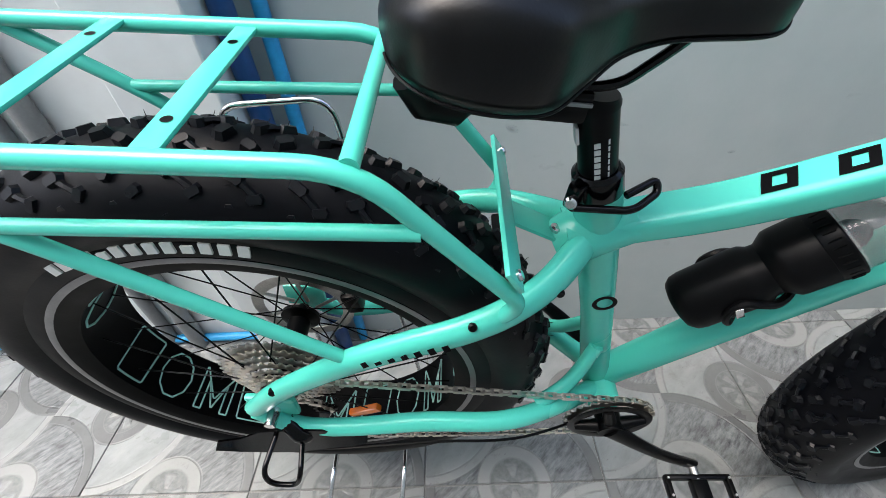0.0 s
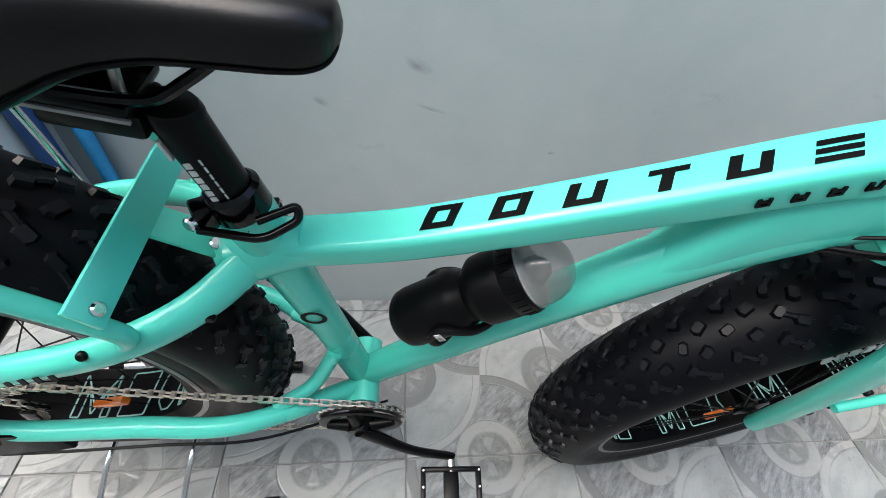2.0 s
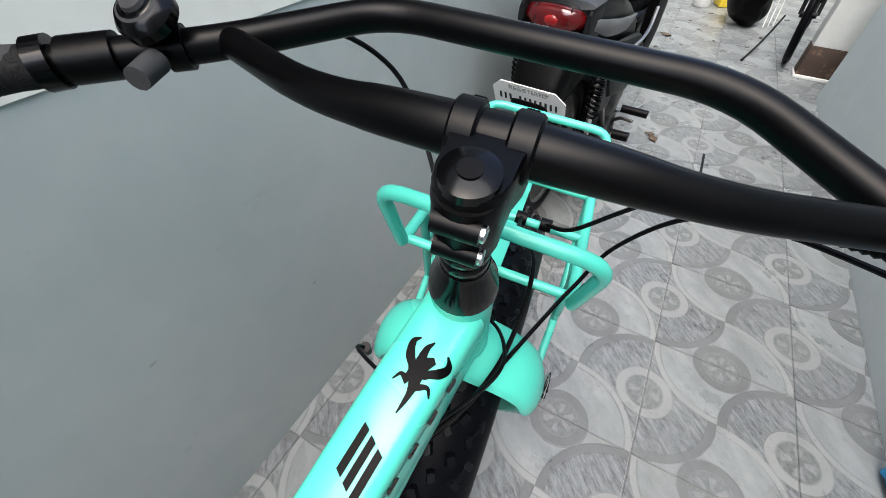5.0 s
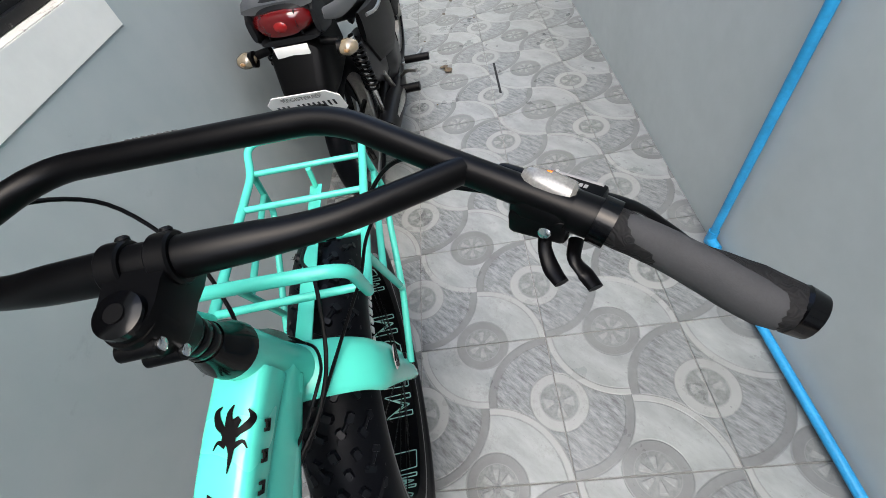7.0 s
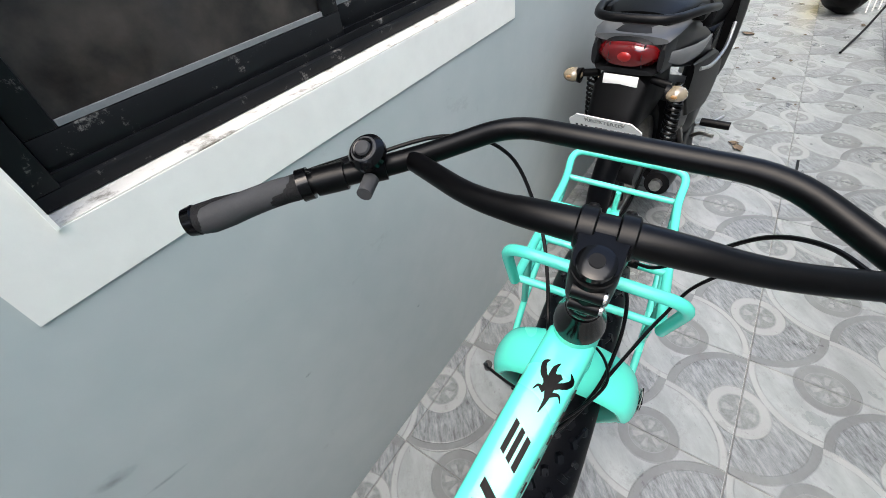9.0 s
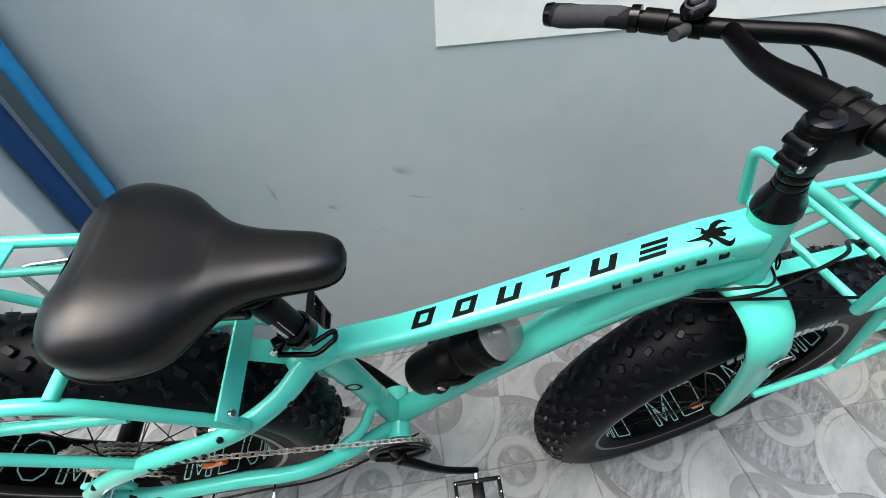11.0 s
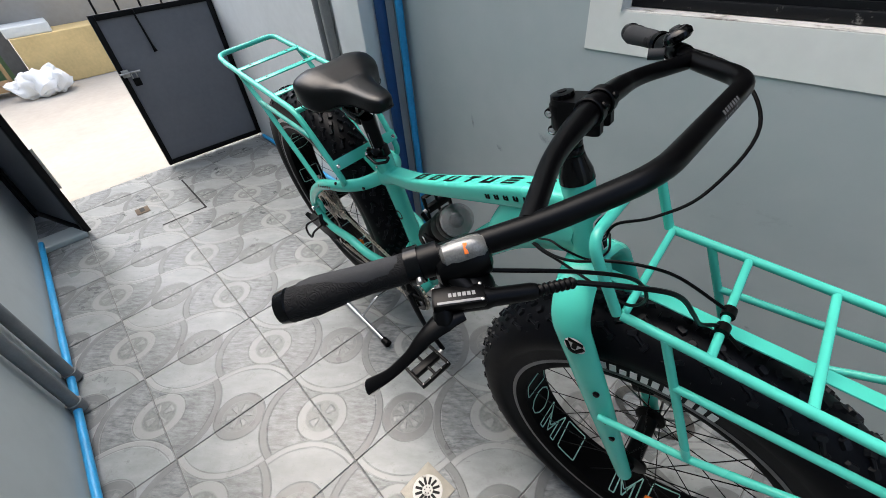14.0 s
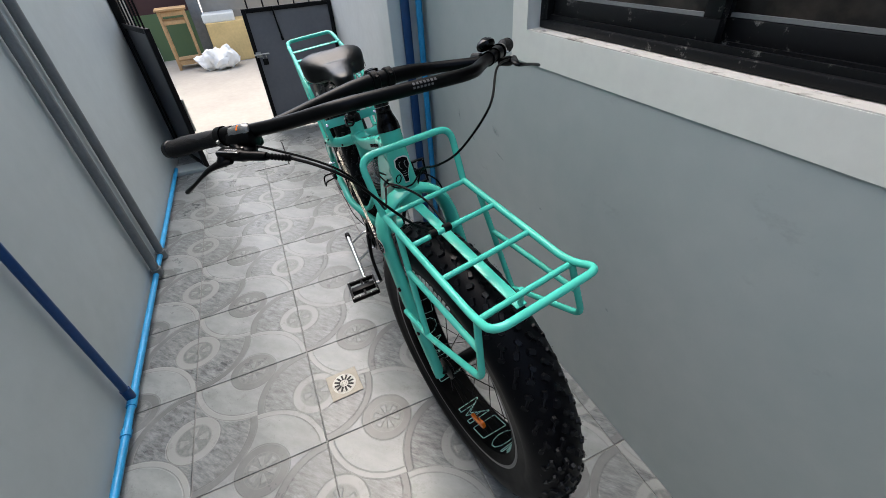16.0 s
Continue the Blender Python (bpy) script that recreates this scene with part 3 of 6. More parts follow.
for v in bm.verts:
    v.co += Vector((noise.noise(v.co * 7), noise.noise(v.co * 7 + V(9, 0, 0)), noise.noise(v.co * 6 + V(0, 5, 0)))) * 0.07 + Vector((noise.noise(v.co * 19), noise.noise(v.co * 19 + V(9, 0, 0)), noise.noise(v.co * 17 + V(0, 5, 0)))) * 0.035
    v.co.z = max(0.0, v.co.z)
sk = link("sack", bm, SACK)
sk.matrix_basis = pose(-5.72, -0.27, -0.012, 0, 0, 80) @ Matrix.Diagonal((0.78, 0.78, 1.0, 1))
tagged(sk, "crumpled white woven sack lying on the street", "sack")

# ================= floor =================
fl = slab("floor", [((WEST, SOUTH - 0.01, -0.055), (3.6, NORTH + 0.01, -0.0035)), ((3.6, SOUTH - 1.2, -0.055), (EAST, NORTH + 0.01, -0.0035))], GROUT, "grey printed ceramic floor tiles with dark joints", "floor")


def tile_mesh(w, d):
    bm = bmesh.new()
    b, g = 0.0015, 0.0012
    lo = [bm.verts.new(p) for p in ((g, g, -0.004), (w - g, g, -0.004), (w - g, d - g, -0.004), (g, d - g, -0.004))]
    hi = [bm.verts.new(p) for p in ((g + b, g + b, 0), (w - g - b, g + b, 0), (w - g - b, d - g - b, 0), (g + b, d - g - b, 0))]
    bm.faces.new(hi)
    for i in range(4):
        bm.faces.new((lo[i], lo[(i + 1) % 4], hi[(i + 1) % 4], hi[i]))
    me = bpy.data.meshes.new("tile")
    bm.to_mesh(me)
    bm.free()
    me.materials.append(TILE.m)
    return me


def lay_tiles():
    made = {}
    for j in range(-5, 3):
        for i in range(-7, 16):
            y0, y1 = max(j * 0.4, SOUTH if i < 9 else SOUTH - 1.2), min(j * 0.4 + 0.4, NORTH)
            x0, x1 = max(i * 0.4, WEST), min(i * 0.4 + 0.4, EAST)
            if y1 - y0 < 0.01 or x1 - x0 < 0.01:
                continue
            key = (round(x1 - x0, 3), round(y1 - y0, 3))
            if key not in made:
                made[key] = tile_mesh(*key)
            ob = new("tile", made[key])
            ob.parent = fl
            ob.location = (x0, y0, 0.0004 * math.sin(i * 7.3 + j * 3.1))


lay_tiles()

dr = empty("floor_drain", pose(0.212, 0.10, 0.0015, 0, 0, 3), "square metal floor drain with a round slotted grate", "drain")
part("plate", box(bmesh.new(), (-0.055, -0.055, 0), (0.055, 0.055, 0.003), bevel=0.001), BRASSY, dr, "tarnished square plate")
part("grate", lathe(bmesh.new(), [(0.003, 0.0), (0.0042, 0.036), (0.003, 0.042)], 40, "Z"), SILL, dr, "pale round grate")
for k in range(12):
    bm = box(bmesh.new(), (0.015, -0.0034, 0.0035), (0.035, 0.0034, 0.0050), xf=Matrix.Rotation(k * math.tau / 12, 4, "Z"))
    part("slot", bm, GATEDARK, dr)
for k in range(6):
    a = (k + 0.5) * math.tau / 6
    part("hole", lathe(bmesh.new(), [(0.0046, 0.0), (0.0048, 0.0018)], 10, "Z", centre=(0.008 * math.cos(a), 0.008 * math.sin(a), 0)), GATEDARK, dr)
ib = empty("floor_outlet", pose(-2.115, -0.115, 0.001), "small rusty square floor outlet", "outlet")
part("plate", box(bmesh.new(), (-0.04, -0.035, 0), (0.04, 0.035, 0.003), bevel=0.001), LEAF, ib, "rusty plate")
part("hole", box(bmesh.new(), (-0.03, -0.012, 0.003), (0.02, 0.012, 0.0036)), GATEDARK, ib)

# ================= the bicycle =================
BIKE = Matrix.Translation((-0.554, 0.434, 0.505)) @ pose(0, 0, 0, 0, 0, -1.2) @ pose(0, 0, 0, 0, 6.3, 0) @ pose(0, 0, 0, 6.3, 0, 0)
H0, HA = V(0.84, 0, 0.647), V(-0.365, 0, 0.931).normalized()
STEER = Matrix.Translation(H0) @ Matrix.Rotation(radians(10.5), 4, HA) @ Matrix.Translation(-H0)
bike = empty("fat_bicycle", BIKE, "teal fat-tyre bicycle with carrier racks, propped on a stand", "bicycle")


def bp(name, bm, mat, parent=None, label="", steer=False, smooth=True):
    return part(name, bm, mat, parent or bike, label, smooth, STEER if steer else None)


AXF = V(1.135, 0, 0.0)


def wheel(c, steer, TR, TT):
    W = 0.053
    prof = [(-W, 0.271), (-W - 0.0003, 0.266), (-W + 0.003, 0.252), (-W + 0.009, 0.241), (W - 0.009, 0.241), (W - 0.003, 0.252), (W + 0.0003, 0.266), (W, 0.271), (W - 0.005, 0.270), (W - 0.011, 0.258), (0.011 - W, 0.258), (0.005 - W, 0.270)]
    w = bp("wheel", lathe(bmesh.new(), prof, 96, centre=c, closed=True), RIMBLACK, None, "wide black rim with outlined print", steer)
    for s in (-1, 1):
        bp("rim_edge", lathe(bmesh.new(), [(s * (W - 0.0001), 0.2625), (s * (W + 0.0009), 0.2665), (s * (W + 0.0004), 0.2705)], 96, centre=c), RIMEDGE, w, "machined grey rim edge", steer)
    # tyre body
    prof = [(0.002 - W, 0.268), (-W - 0.0012, 0.274)]
    for k in range(25):
        a = radians(-118 + 236 * k / 24)
        rr = TT * (1.06 - 0.05 * math.cos(2 * a))
        prof.append((rr * math.sin(a), TR + TT * 0.98 * math.cos(a)))
    prof += [(W + 0.0012, 0.274), (W - 0.002, 0.268)]
    bp("tyre", lathe(bmesh.new(), prof, 120, centre=c), RUBBER, w, "fat knobbly black tyre", steer)
    # tread blocks, low ridges between them and moulding whiskers
    bm = bmesh.new()
    rnd = random.Random(3)
    n = 46
    six = ((-0.9, -0.8), (0.1, -1), (1, -0.7), (0.9, 0.8), (-0.1, 1), (-1, 0.7))

    def on_tyre(th, ph, turn=0.0, lift=0.0):
        return Matrix.Translation(c) @ Matrix.Rotation(-th, 4, "Y") @ Matrix.Translation((TR, 0, 0)) @ Matrix.Rotation(ph, 4, "Z") @ Matrix.Translation((TT - 0.001 + lift, 0, 0)) @ Matrix.Rotation(turn, 4, "X")

    def knob(m, lw, ll, h):
        lo_, hi_ = ([bm.verts.new(m @ V(x, y * lw * f, z * ll * f)) for y, z in six] for x, f in ((-0.001, 1.28), (h, 0.92)))
        bm.faces.new(hi_)
        for i in range(6):
            bm.faces.new((lo_[i], lo_[(i + 1) % 6], hi_[(i + 1) % 6], hi_[i]))

    rows = ((0.0, 0.0, 0.0060, 0.0085), (14, 0.50, 0.0050, 0.0075), (-14, 0.50, 0.0050, 0.0075), (28, 0.12, 0.0056, 0.0080), (-28, 0.12, 0.0056, 0.0080), (42, 0.62, 0.0050, 0.0085), (-42, 0.62, 0.0050, 0.0085), (57, 0.22, 0.0046, 0.0075), (-57, 0.22, 0.0046, 0.0075), (72, 0.70, 0.0040, 0.0100), (-72, 0.70, 0.0040, 0.0100))
    for k in range(n):
        for ang, off, lw, ll in rows:
            th = math.tau * (k + off + rnd.uniform(-0.04, 0.04)) / n
            ph = radians(ang + rnd.uniform(-1.2, 1.2))
            knob(on_tyre(th, ph, radians(rnd.choice((-30, 30, 15, 60)))), lw * 0.92, ll * 0.92, 0.0062 if abs(ang) < 60 else 0.0046)
            if rnd.random() < 0.35:
                q = on_tyre(th + rnd.uniform(-0.02, 0.02), ph + rnd.uniform(-0.12, 0.12))
                sweep(bm, [q @ V(0, 0, 0), q @ V(0.011, rnd.uniform(-0.003, 0.003), rnd.uniform(-0.004, 0.004))], [0.0006, 0.0003], 3)
        for a0_, a1_, o0, o1 in ((14, 28, 0.50, 0.12), (-14, -28, 0.50, 0.12), (42, 57, 0.62, 0.22), (-42, -57, 0.62, 0.22)):
            if rnd.random() < 0.8:
                q0, q1 = on_tyre(math.tau * (k + o0) / n, radians(a0_)), on_tyre(math.tau * (k + o1) / n, radians(a1_))
                sweep(bm, [q0 @ V(0.002, 0, 0), on_tyre(math.tau * (k + (o0 + o1) / 2) / n, radians((a0_ + a1_) / 2)) @ V(0.003, 0, 0), q1 @ V(0.002, 0, 0)], [0.0040, 0.0030, 0.0040], 6)
    tr = bp("tread", bm, KNOB, w, "rows of rubber tread knobs", steer, smooth=False)
    tagged(tr, kind="stuff")
    # hub
    bm = lathe(bmesh.new(), [(-0.075, 0.008), (-0.062, 0.010), (-0.058, 0.030), (-0.052, 0.030), (-0.046, 0.017), (0.046, 0.017), (0.052, 0.030), (0.058, 0.030), (0.062, 0.010), (0.075, 0.008)], 24, centre=c)
    bp("hub", bm, BLACK, w, "black hub", steer)
    # spokes
    for k in range(32):
        s = -1 if k % 2 else 1
        a = math.tau * k / 32
        b = a + (0.62 if (k // 2) % 2 else -0.62)
        p0 = c + V(0.028 * math.cos(b), s * 0.055, 0.028 * math.sin(b))
        p1 = c + V(0.242 * math.cos(a), s * 0.020, 0.242 * math.sin(a))
        bp("spoke", tube([p0, p1], 0.0011, 5), BLACK, w, "", steer)
    # outlined print on the inner face of the rim: plain outlined blocks
    for k in range(20):
        if k % 10 in (4, 9):
            continue
        a0 = math.tau * (k + 0.12) / 20
        a1 = math.tau * (k + 0.88) / 20
        y0, y1 = -0.036, 0.036
        sl = 0.02 * (-1) ** k
        bm = bmesh.new()
        if k % 3 == 0:
            cs = [(a0, y0), (a0, y1), (a0 + (a1 - a0) * 0.5, y0 + 0.02), (a1, y1), (a1, y0), (a1 - 0.05, y0), (a1 - 0.05, y1 - 0.022), (a0 + (a1 - a0) * 0.5, y0 + 0.004), (a0 + 0.05, y1 - 0.022), (a0 + 0.05, y0)]
        elif k % 3 == 1:
            cs = [(a0, y0), (a1 - 0.02, y0), (a1 + sl, y1), (a0 + sl, y1)]
        else:
            cs = [((a0 + a1) / 2 + 0.115 * math.cos(u), 0.036 * math.sin(u)) for u in np.linspace(0, math.tau, 11)[:-1]]
        line = [(aa + (ab - aa) * t, ya + (yb - ya) * t) for (aa, ya), (ab, yb) in zip(cs, cs[1:] + cs[:1]) for t in (0.04, 0.35, 0.65, 0.96)]
        sweep(bm, [c + V(0.2402 * math.cos(a), y, 0.2402 * math.sin(a)) for a, y in line], 0.0015, 4, closed=True)
        bp("printed_block", bm, TEALINK, w, "pale teal outlined print", steer)
    # orange spoke reflector
    bp("reflector", box(bmesh.new(), (-0.03, -0.006, -0.008), (0.03, 0.006, 0.008), xf=Matrix.Translation(c) @ Matrix.Rotation(radians(58), 4, "Y") @ Matrix.Translation((0.185, -0.03, 0)) @ Matrix.Rotation(radians(90), 4, "Y"), bevel=0.003), ORANGE, w, "orange wheel reflector", steer)
    # side print of the tyre: a ring of pale bars
    bm = bmesh.new()
    for k in range(13):
        a = radians(121 - k * 3.2)
        m = Matrix.Translation(c) @ Matrix.Rotation(-a, 4, "Y") @ Matrix.Translation((0.2895, -TT * 1.080, 0)) @ Matrix.Rotation(radians(8), 4, 'Z')
        box(bm, (-0.0058, -0.0012, -0.0050), (0.0058 if k not in (4, 9) else 0.002, 0.001, 0.0052), xf=m)
    bp("sidewall_print", bm, WHITEINK, w, "white sidewall print", steer, smooth=False)
    return w


wheel(V(0, -0.006, 0), False, 0.315, 0.0535)
wheel(AXF, True, 0.319, 0.0565)

# frame tubes
BB = V(0.478, 0, -0.058)
ST = V(0.350, 0, 0.325)
bp("seat_tube", tube([BB + V(-0.005, 0, 0.0), BB.lerp(ST, 0.5), ST], [0.022, 0.0205, 0.0235], 20), TEAL)
bp("bottom_bracket_shell", tube([BB + V(0, -0.05, 0), BB + V(0, 0.05, 0)], 0.024, 24), TEAL)
def square_tube(pts, ry, rz, p=0.45, segs=32):
    """A tube in the bicycle's plane with a flattened top and sides."""
    rings = []
    m = len(pts)
    for i, q in enumerate(pts):
        t = (pts[min(i + 1, m - 1)] - pts[max(i - 1, 0)]).normalized()
        nn = V(-t.z, 0, t.x)
        a = float(np.interp(i / (m - 1), np.linspace(0, 1, len(ry)), ry))
        b = float(np.interp(i / (m - 1), np.linspace(0, 1, len(rz)), rz))
        ring = []
        for k in range(segs):
            c_, s_ = math.cos(k * math.tau / segs), math.sin(k * math.tau / segs)
            ring.append(q + V(0, 1, 0) * a * math.copysign(abs(c_) ** p, c_) + nn * b * math.copysign(abs(s_) ** p, s_))
        rings.append(ring)
    return loft(bmesh.new(), rings)


TT_Y, TT_Z = [0.024, 0.0215, 0.0215, 0.0225, 0.024, 0.025], [0.016, 0.016, 0.017, 0.019, 0.022, 0.026]
tt = curved([(0.335, 0, 0.268), (0.40, 0, 0.288), (0.50, 0, 0.322), (0.66, 0, 0.400), (0.80, 0, 0.471), (0.885, 0, 0.500)], 6)
bp("top_tube", square_tube(tt, TT_Y, TT_Z), TEAL, None, "glossy teal top tube")
dt = curved([(0.480, 0, -0.052), (0.545, 0, 0.045), (0.625, 0, 0.165), (0.715, 0, 0.292), (0.80, 0, 0.385), (0.905, 0, 0.455)], 6)
bp("down_tube", tube(dt, [0.027, 0.028, 0.030, 0.033, 0.036, 0.036], 24, up=(0, 1, 0), flat=[(1.0, float(np.interp(i / (len(dt) - 1), [0, 0.55, 0.85, 1], [0.84, 0.82, 0.72, 0.70]))) for i in range(len(dt))]), TEAL, None, "curved glossy teal down tube")


def web():
    """The smooth web between the top and the down tube."""
    rings = []
    for x in np.linspace(0.69, 0.905, 26):
        zl = float(np.interp(x, [q.x for q in dt], [q.z for q in dt]))
        zt = float(np.interp(x, [q.x for q in tt], [q.z for q in tt]))
        u = min(1.0, max(0.0, (x - 0.69) / 0.085))
        u = u * u * (3 - 2 * u)
        zu = (zl + 0.020) * (1 - u) + (zt - 0.004) * u
        w_ = 0.021 + 0.0045 * min(1.0, (x - 0.69) / 0.06)
        ring = []
        for k in range(28):
            c_, s_ = math.cos(k * math.tau / 28), math.sin(k * math.tau / 28)
            y = w_ * math.copysign(abs(c_) ** (0.75 if s_ > 0 else 1.0), c_)
            ring.append(V(x, y, zl + (zu - zl) * s_ ** 0.75 if s_ > 0 else zl + 0.022 * s_))
        rings.append(ring)
    return loft(bmesh.new(), rings)


bp("gusset", web(), TEAL)
hd = [H0 + HA * (z - H0.z) / HA.z for z in (0.545, 0.52, 0.47, 0.42, 0.392)]
bp("head_tube", tube(hd, [0.0235, 0.0235, 0.0245, 0.027, 0.0275], 24), TEAL)
bp("seat_lug", tube(curved([(0.330, 0, 0.252), (0.355, 0, 0.268), (0.40, 0, 0.288)], 4), [0.024, 0.030, 0.022], 18, up=(0, 1, 0)), TEAL)
for s in (-1, 1):
    ss = curved([(-0.022, s * 0.098, 0.008), (0.03, s * 0.1, 0.078), (0.117, s * 0.1, 0.157), (0.18, s * 0.098, 0.196), (0.232, s * 0.092, 0.217), (0.278, s * 0.078, 0.235), (0.318, s * 0.052, 0.250), (0.352, s * 0.016, 0.269)], 6)
    bp("seat_stay", sweep(bmesh.new(), ss, [0.013, 0.014, 0.015, 0.015, 0.0155, 0.016, 0.0165], 14, up=(0, 1, 0), flat=(1.12, 0.82)), TEAL)
    cs = curved([(-0.022, s * 0.098, 0.004), (0.028, s * 0.1, -0.046), (0.10, s * 0.1, -0.044), (0.20, s * 0.1, -0.014), (0.30, s * 0.098, -0.008), (0.37, s * 0.075, -0.022), (0.46, s * 0.028, -0.055)], 6)
    bp("chain_stay", tube(cs, [0.013, 0.0135, 0.014, 0.0145, 0.0145, 0.015, 0.017], 14, up=(0, 1, 0), flat=(1.0, 0.9)), TEAL)
    bp("dropout", box(bmesh.new(), (-0.034, s * 0.09 - 0.005, -0.022), (0.03, s * 0.09 + 0.005, 0.03), bevel=0.004), TEAL)
bp("stay_bridge", tube(curved([(0.36, -0.07, -0.015), (0.405, -0.045, 0.01), (0.43, -0.02, 0.07)], 5), 0.010, 12), TEAL)
bp("stay_bridge", tube(curved([(0.36, 0.07, -0.015), (0.405, 0.045, 0.01), (0.43, 0.02, 0.07)], 5), 0.010, 12), TEAL)


def bolt(p, d, r=0.006, mat=STEEL, steer=False, parent=None, h=0.005):
    p, d = Vector(p), Vector(d).normalized()
    bm = tube([p, p + d * h * 0.7, p + d * h], [r, r, r * 0.72], 12)
    o = bp("bolt", bm, mat, parent, "", steer)
    return o


bolt((0.241, -0.096, 0.233), (0, -1, 0.6), 0.0045, BLACK)
bolt((0.022, -0.1, 0.082), (0, -1, 0.5), 0.0055, BLACK, h=0.010)
bolt((-0.004, -0.1, 0.028), (0, -1, 0.3), 0.006, BLACK)
bolt((0.326, -0.060, 0.244), (0, -1, 0.1), 0.0048, BLACK)
# fork
fl_pts = [(1.134, -0.078, -0.012), (1.085, -0.083, 0.09), (1.024, -0.087, 0.215), (0.969, -0.087, 0.320), (0.950, -0.083, 0.354), (0.940, -0.071, 0.383), (0.931, -0.044, 0.406), (0.925, 0.0, 0.420)]
half = curved(fl_pts, 5)
full = half + mirror(half[:-1])[::-1]
rr = [0.014, 0.020, 0.0265, 0.0305, 0.0315, 0.032, 0.033, 0.034, 0.033, 0.032, 0.0315, 0.0305, 0.0265, 0.020, 0.014]
bmf = bmesh.new()
n = len(full)
rads = [float(np.interp(i / (n - 1), np.linspace(0, 1, len(rr)), rr)) for i in range(n)]
rings = []
for i, p in enumerate(full):
    t = (full[min(i + 1, n - 1)] - full[max(i - 1, 0)]).normalized()
    fwd = V(0.93, 0, 0.365)
    s = (fwd - t * fwd.dot(t)).normalized()
    w = s.cross(t).normalized()
    th = 0.011 + 0.003 * min(1, abs(p.y) / 0.09)
    rings.append([p + s * math.cos(k * math.tau / 20) * rads[i] + w * math.sin(k * math.tau / 20) * th for k in range(20)])
loft(bmf, rings)
fork = bp("fork", bmf, TEAL, None, "wide teal fork arching over the tyre", True)
bp("steerer_base", tube([H0 + HA * (z - H0.z) / HA.z for z in (0.392, 0.41)], 0.0275, 24), TEAL, fork, "", False)
for zz, yy in ((0.124, -0.0960), (0.170, -0.0985), (0.238, -0.1015)):
    xx = float(np.interp(zz, [0.09, 0.215, 0.325], [1.085, 1.025, 0.975]))
    bolt((xx + 0.012, yy + 0.002, zz), (0, -1, 0), 0.0055, BLACK, True, fork)
bm = bmesh.new()
for a, b, r in (((-0.012, 0.012), (0.012, 0.012), 0.004), ((-0.014, 0.006), (-0.004, -0.012), 0.0035), ((0.014, 0.006), (0.004, -0.012), 0.0035), ((-0.004, -0.012), (0.004, -0.012), 0.004), ((0, 0.010), (0, -0.004), 0.004)):
    sweep(bm, [(0.970 + a[0], -0.1035, 0.331 + a[1]), (0.970 + b[0], -0.1035, 0.331 + b[1])], r, 6, up=(0, 1, 0), flat=(1, 0.25))
bp("emblem", bm, BLACKINK, fork, "small black emblem", True)
bp("emblem_patch", lathe(bmesh.new(), [(-0.1032, 0.0), (-0.1030, 0.015), (-0.1018, 0.017)], 24, centre=(0.970, 0, 0.332)), WHITEINK, fork, "white emblem ground", True)

# headset, spacers, stem
ax = lambda z: H0 + HA * (z - H0.z) / HA.z
bp("headset", tube([ax(0.543), ax(0.556), ax(0.572), ax(0.578)], [0.0245, 0.0230, 0.0170, 0.0160], 28), GLOSS, None, "black headset cup")
for z0_, z1_ in ((0.577, 0.588), (0.589, 0.598), (0.599, 0.606)):
    bp("spacer", tube([ax(z0_), ax(z0_ + 0.001), ax(z1_ - 0.001), ax(z1_)], [0.0146, 0.0154, 0.0154, 0.0146], 24), GLOSS, None, "black headset spacer", True)
CL = V(0.882, 0, 0.650)
stem = bp("stem", tube([ax(0.604), ax(0.606), ax(0.643), ax(0.646)], [0.0170, 0.0182, 0.0182, 0.0172], 28), BLACK, None, "black alloy stem", True)
bp("top_cap", tube([ax(0.650), ax(0.6550), ax(0.6565)], [0.0150, 0.0146, 0.010], 24), GLOSS, stem, "round black top cap", True)
bp("cap_bolt", tube([ax(0.6560), ax(0.6575)], 0.006, 16), PLASTIC, stem, "", True)


def yoke():
    """Forked upper body of the stem, flat on top, reaching to the bar on both sides."""
    half_ = [(-0.0190, 0.0), (-0.0165, 0.0095), (-0.0095, 0.0165), (0.0, 0.0188), (0.018, 0.0192), (0.031, 0.0222), (0.047, 0.0228), (0.052, 0.0205), (0.052, 0.0105), (0.043, 0.0095), (0.037, 0.0065), (0.035, 0.0)]
    ring = half_ + [(u, -v) for u, v in half_[-2:0:-1]]
    m = Matrix.Translation(ax(0.632) + V(0.0015, 0, 0)) @ Matrix.Rotation(radians(-12), 4, "Y")
    bm = loft(bmesh.new(), [[m @ V(u * f, v * f, z) for u, v in ring] for z, f in ((-0.018, 0.96), (-0.016, 1.0), (0.0185, 1.0), (0.0205, 0.955))])
    return bm, m


ybm, ym = yoke()
bp("clamp_arm", ybm, BLACK, stem, "forked black clamp body", True)
for s in (-1, 1):
    bp("slot", box(bmesh.new(), (0.030, s * 0.0150 - 0.002, 0.0200), (0.038, s * 0.0150 + 0.002, 0.0210), xf=ym, bevel=0.0004), CHROME, stem, "", True)
for s in (-1, 1):
    bp("face_plate", tube([CL + V(0, s * 0.008, 0), CL + V(0, s * 0.0095, 0), CL + V(0, s * 0.0215, 0), CL + V(0, s * 0.023, 0)], [0.0172, 0.0186, 0.0186, 0.0172], 28), BLACK, stem, "", True)
    bolt((0.896, s * 0.0145, 0.6600), (0.4, 0, 1), 0.0045, PLASTIC, True, stem)
for z in (0.613, 0.634):
    q = ax(z) + V(-0.0175, 0, -0.004)
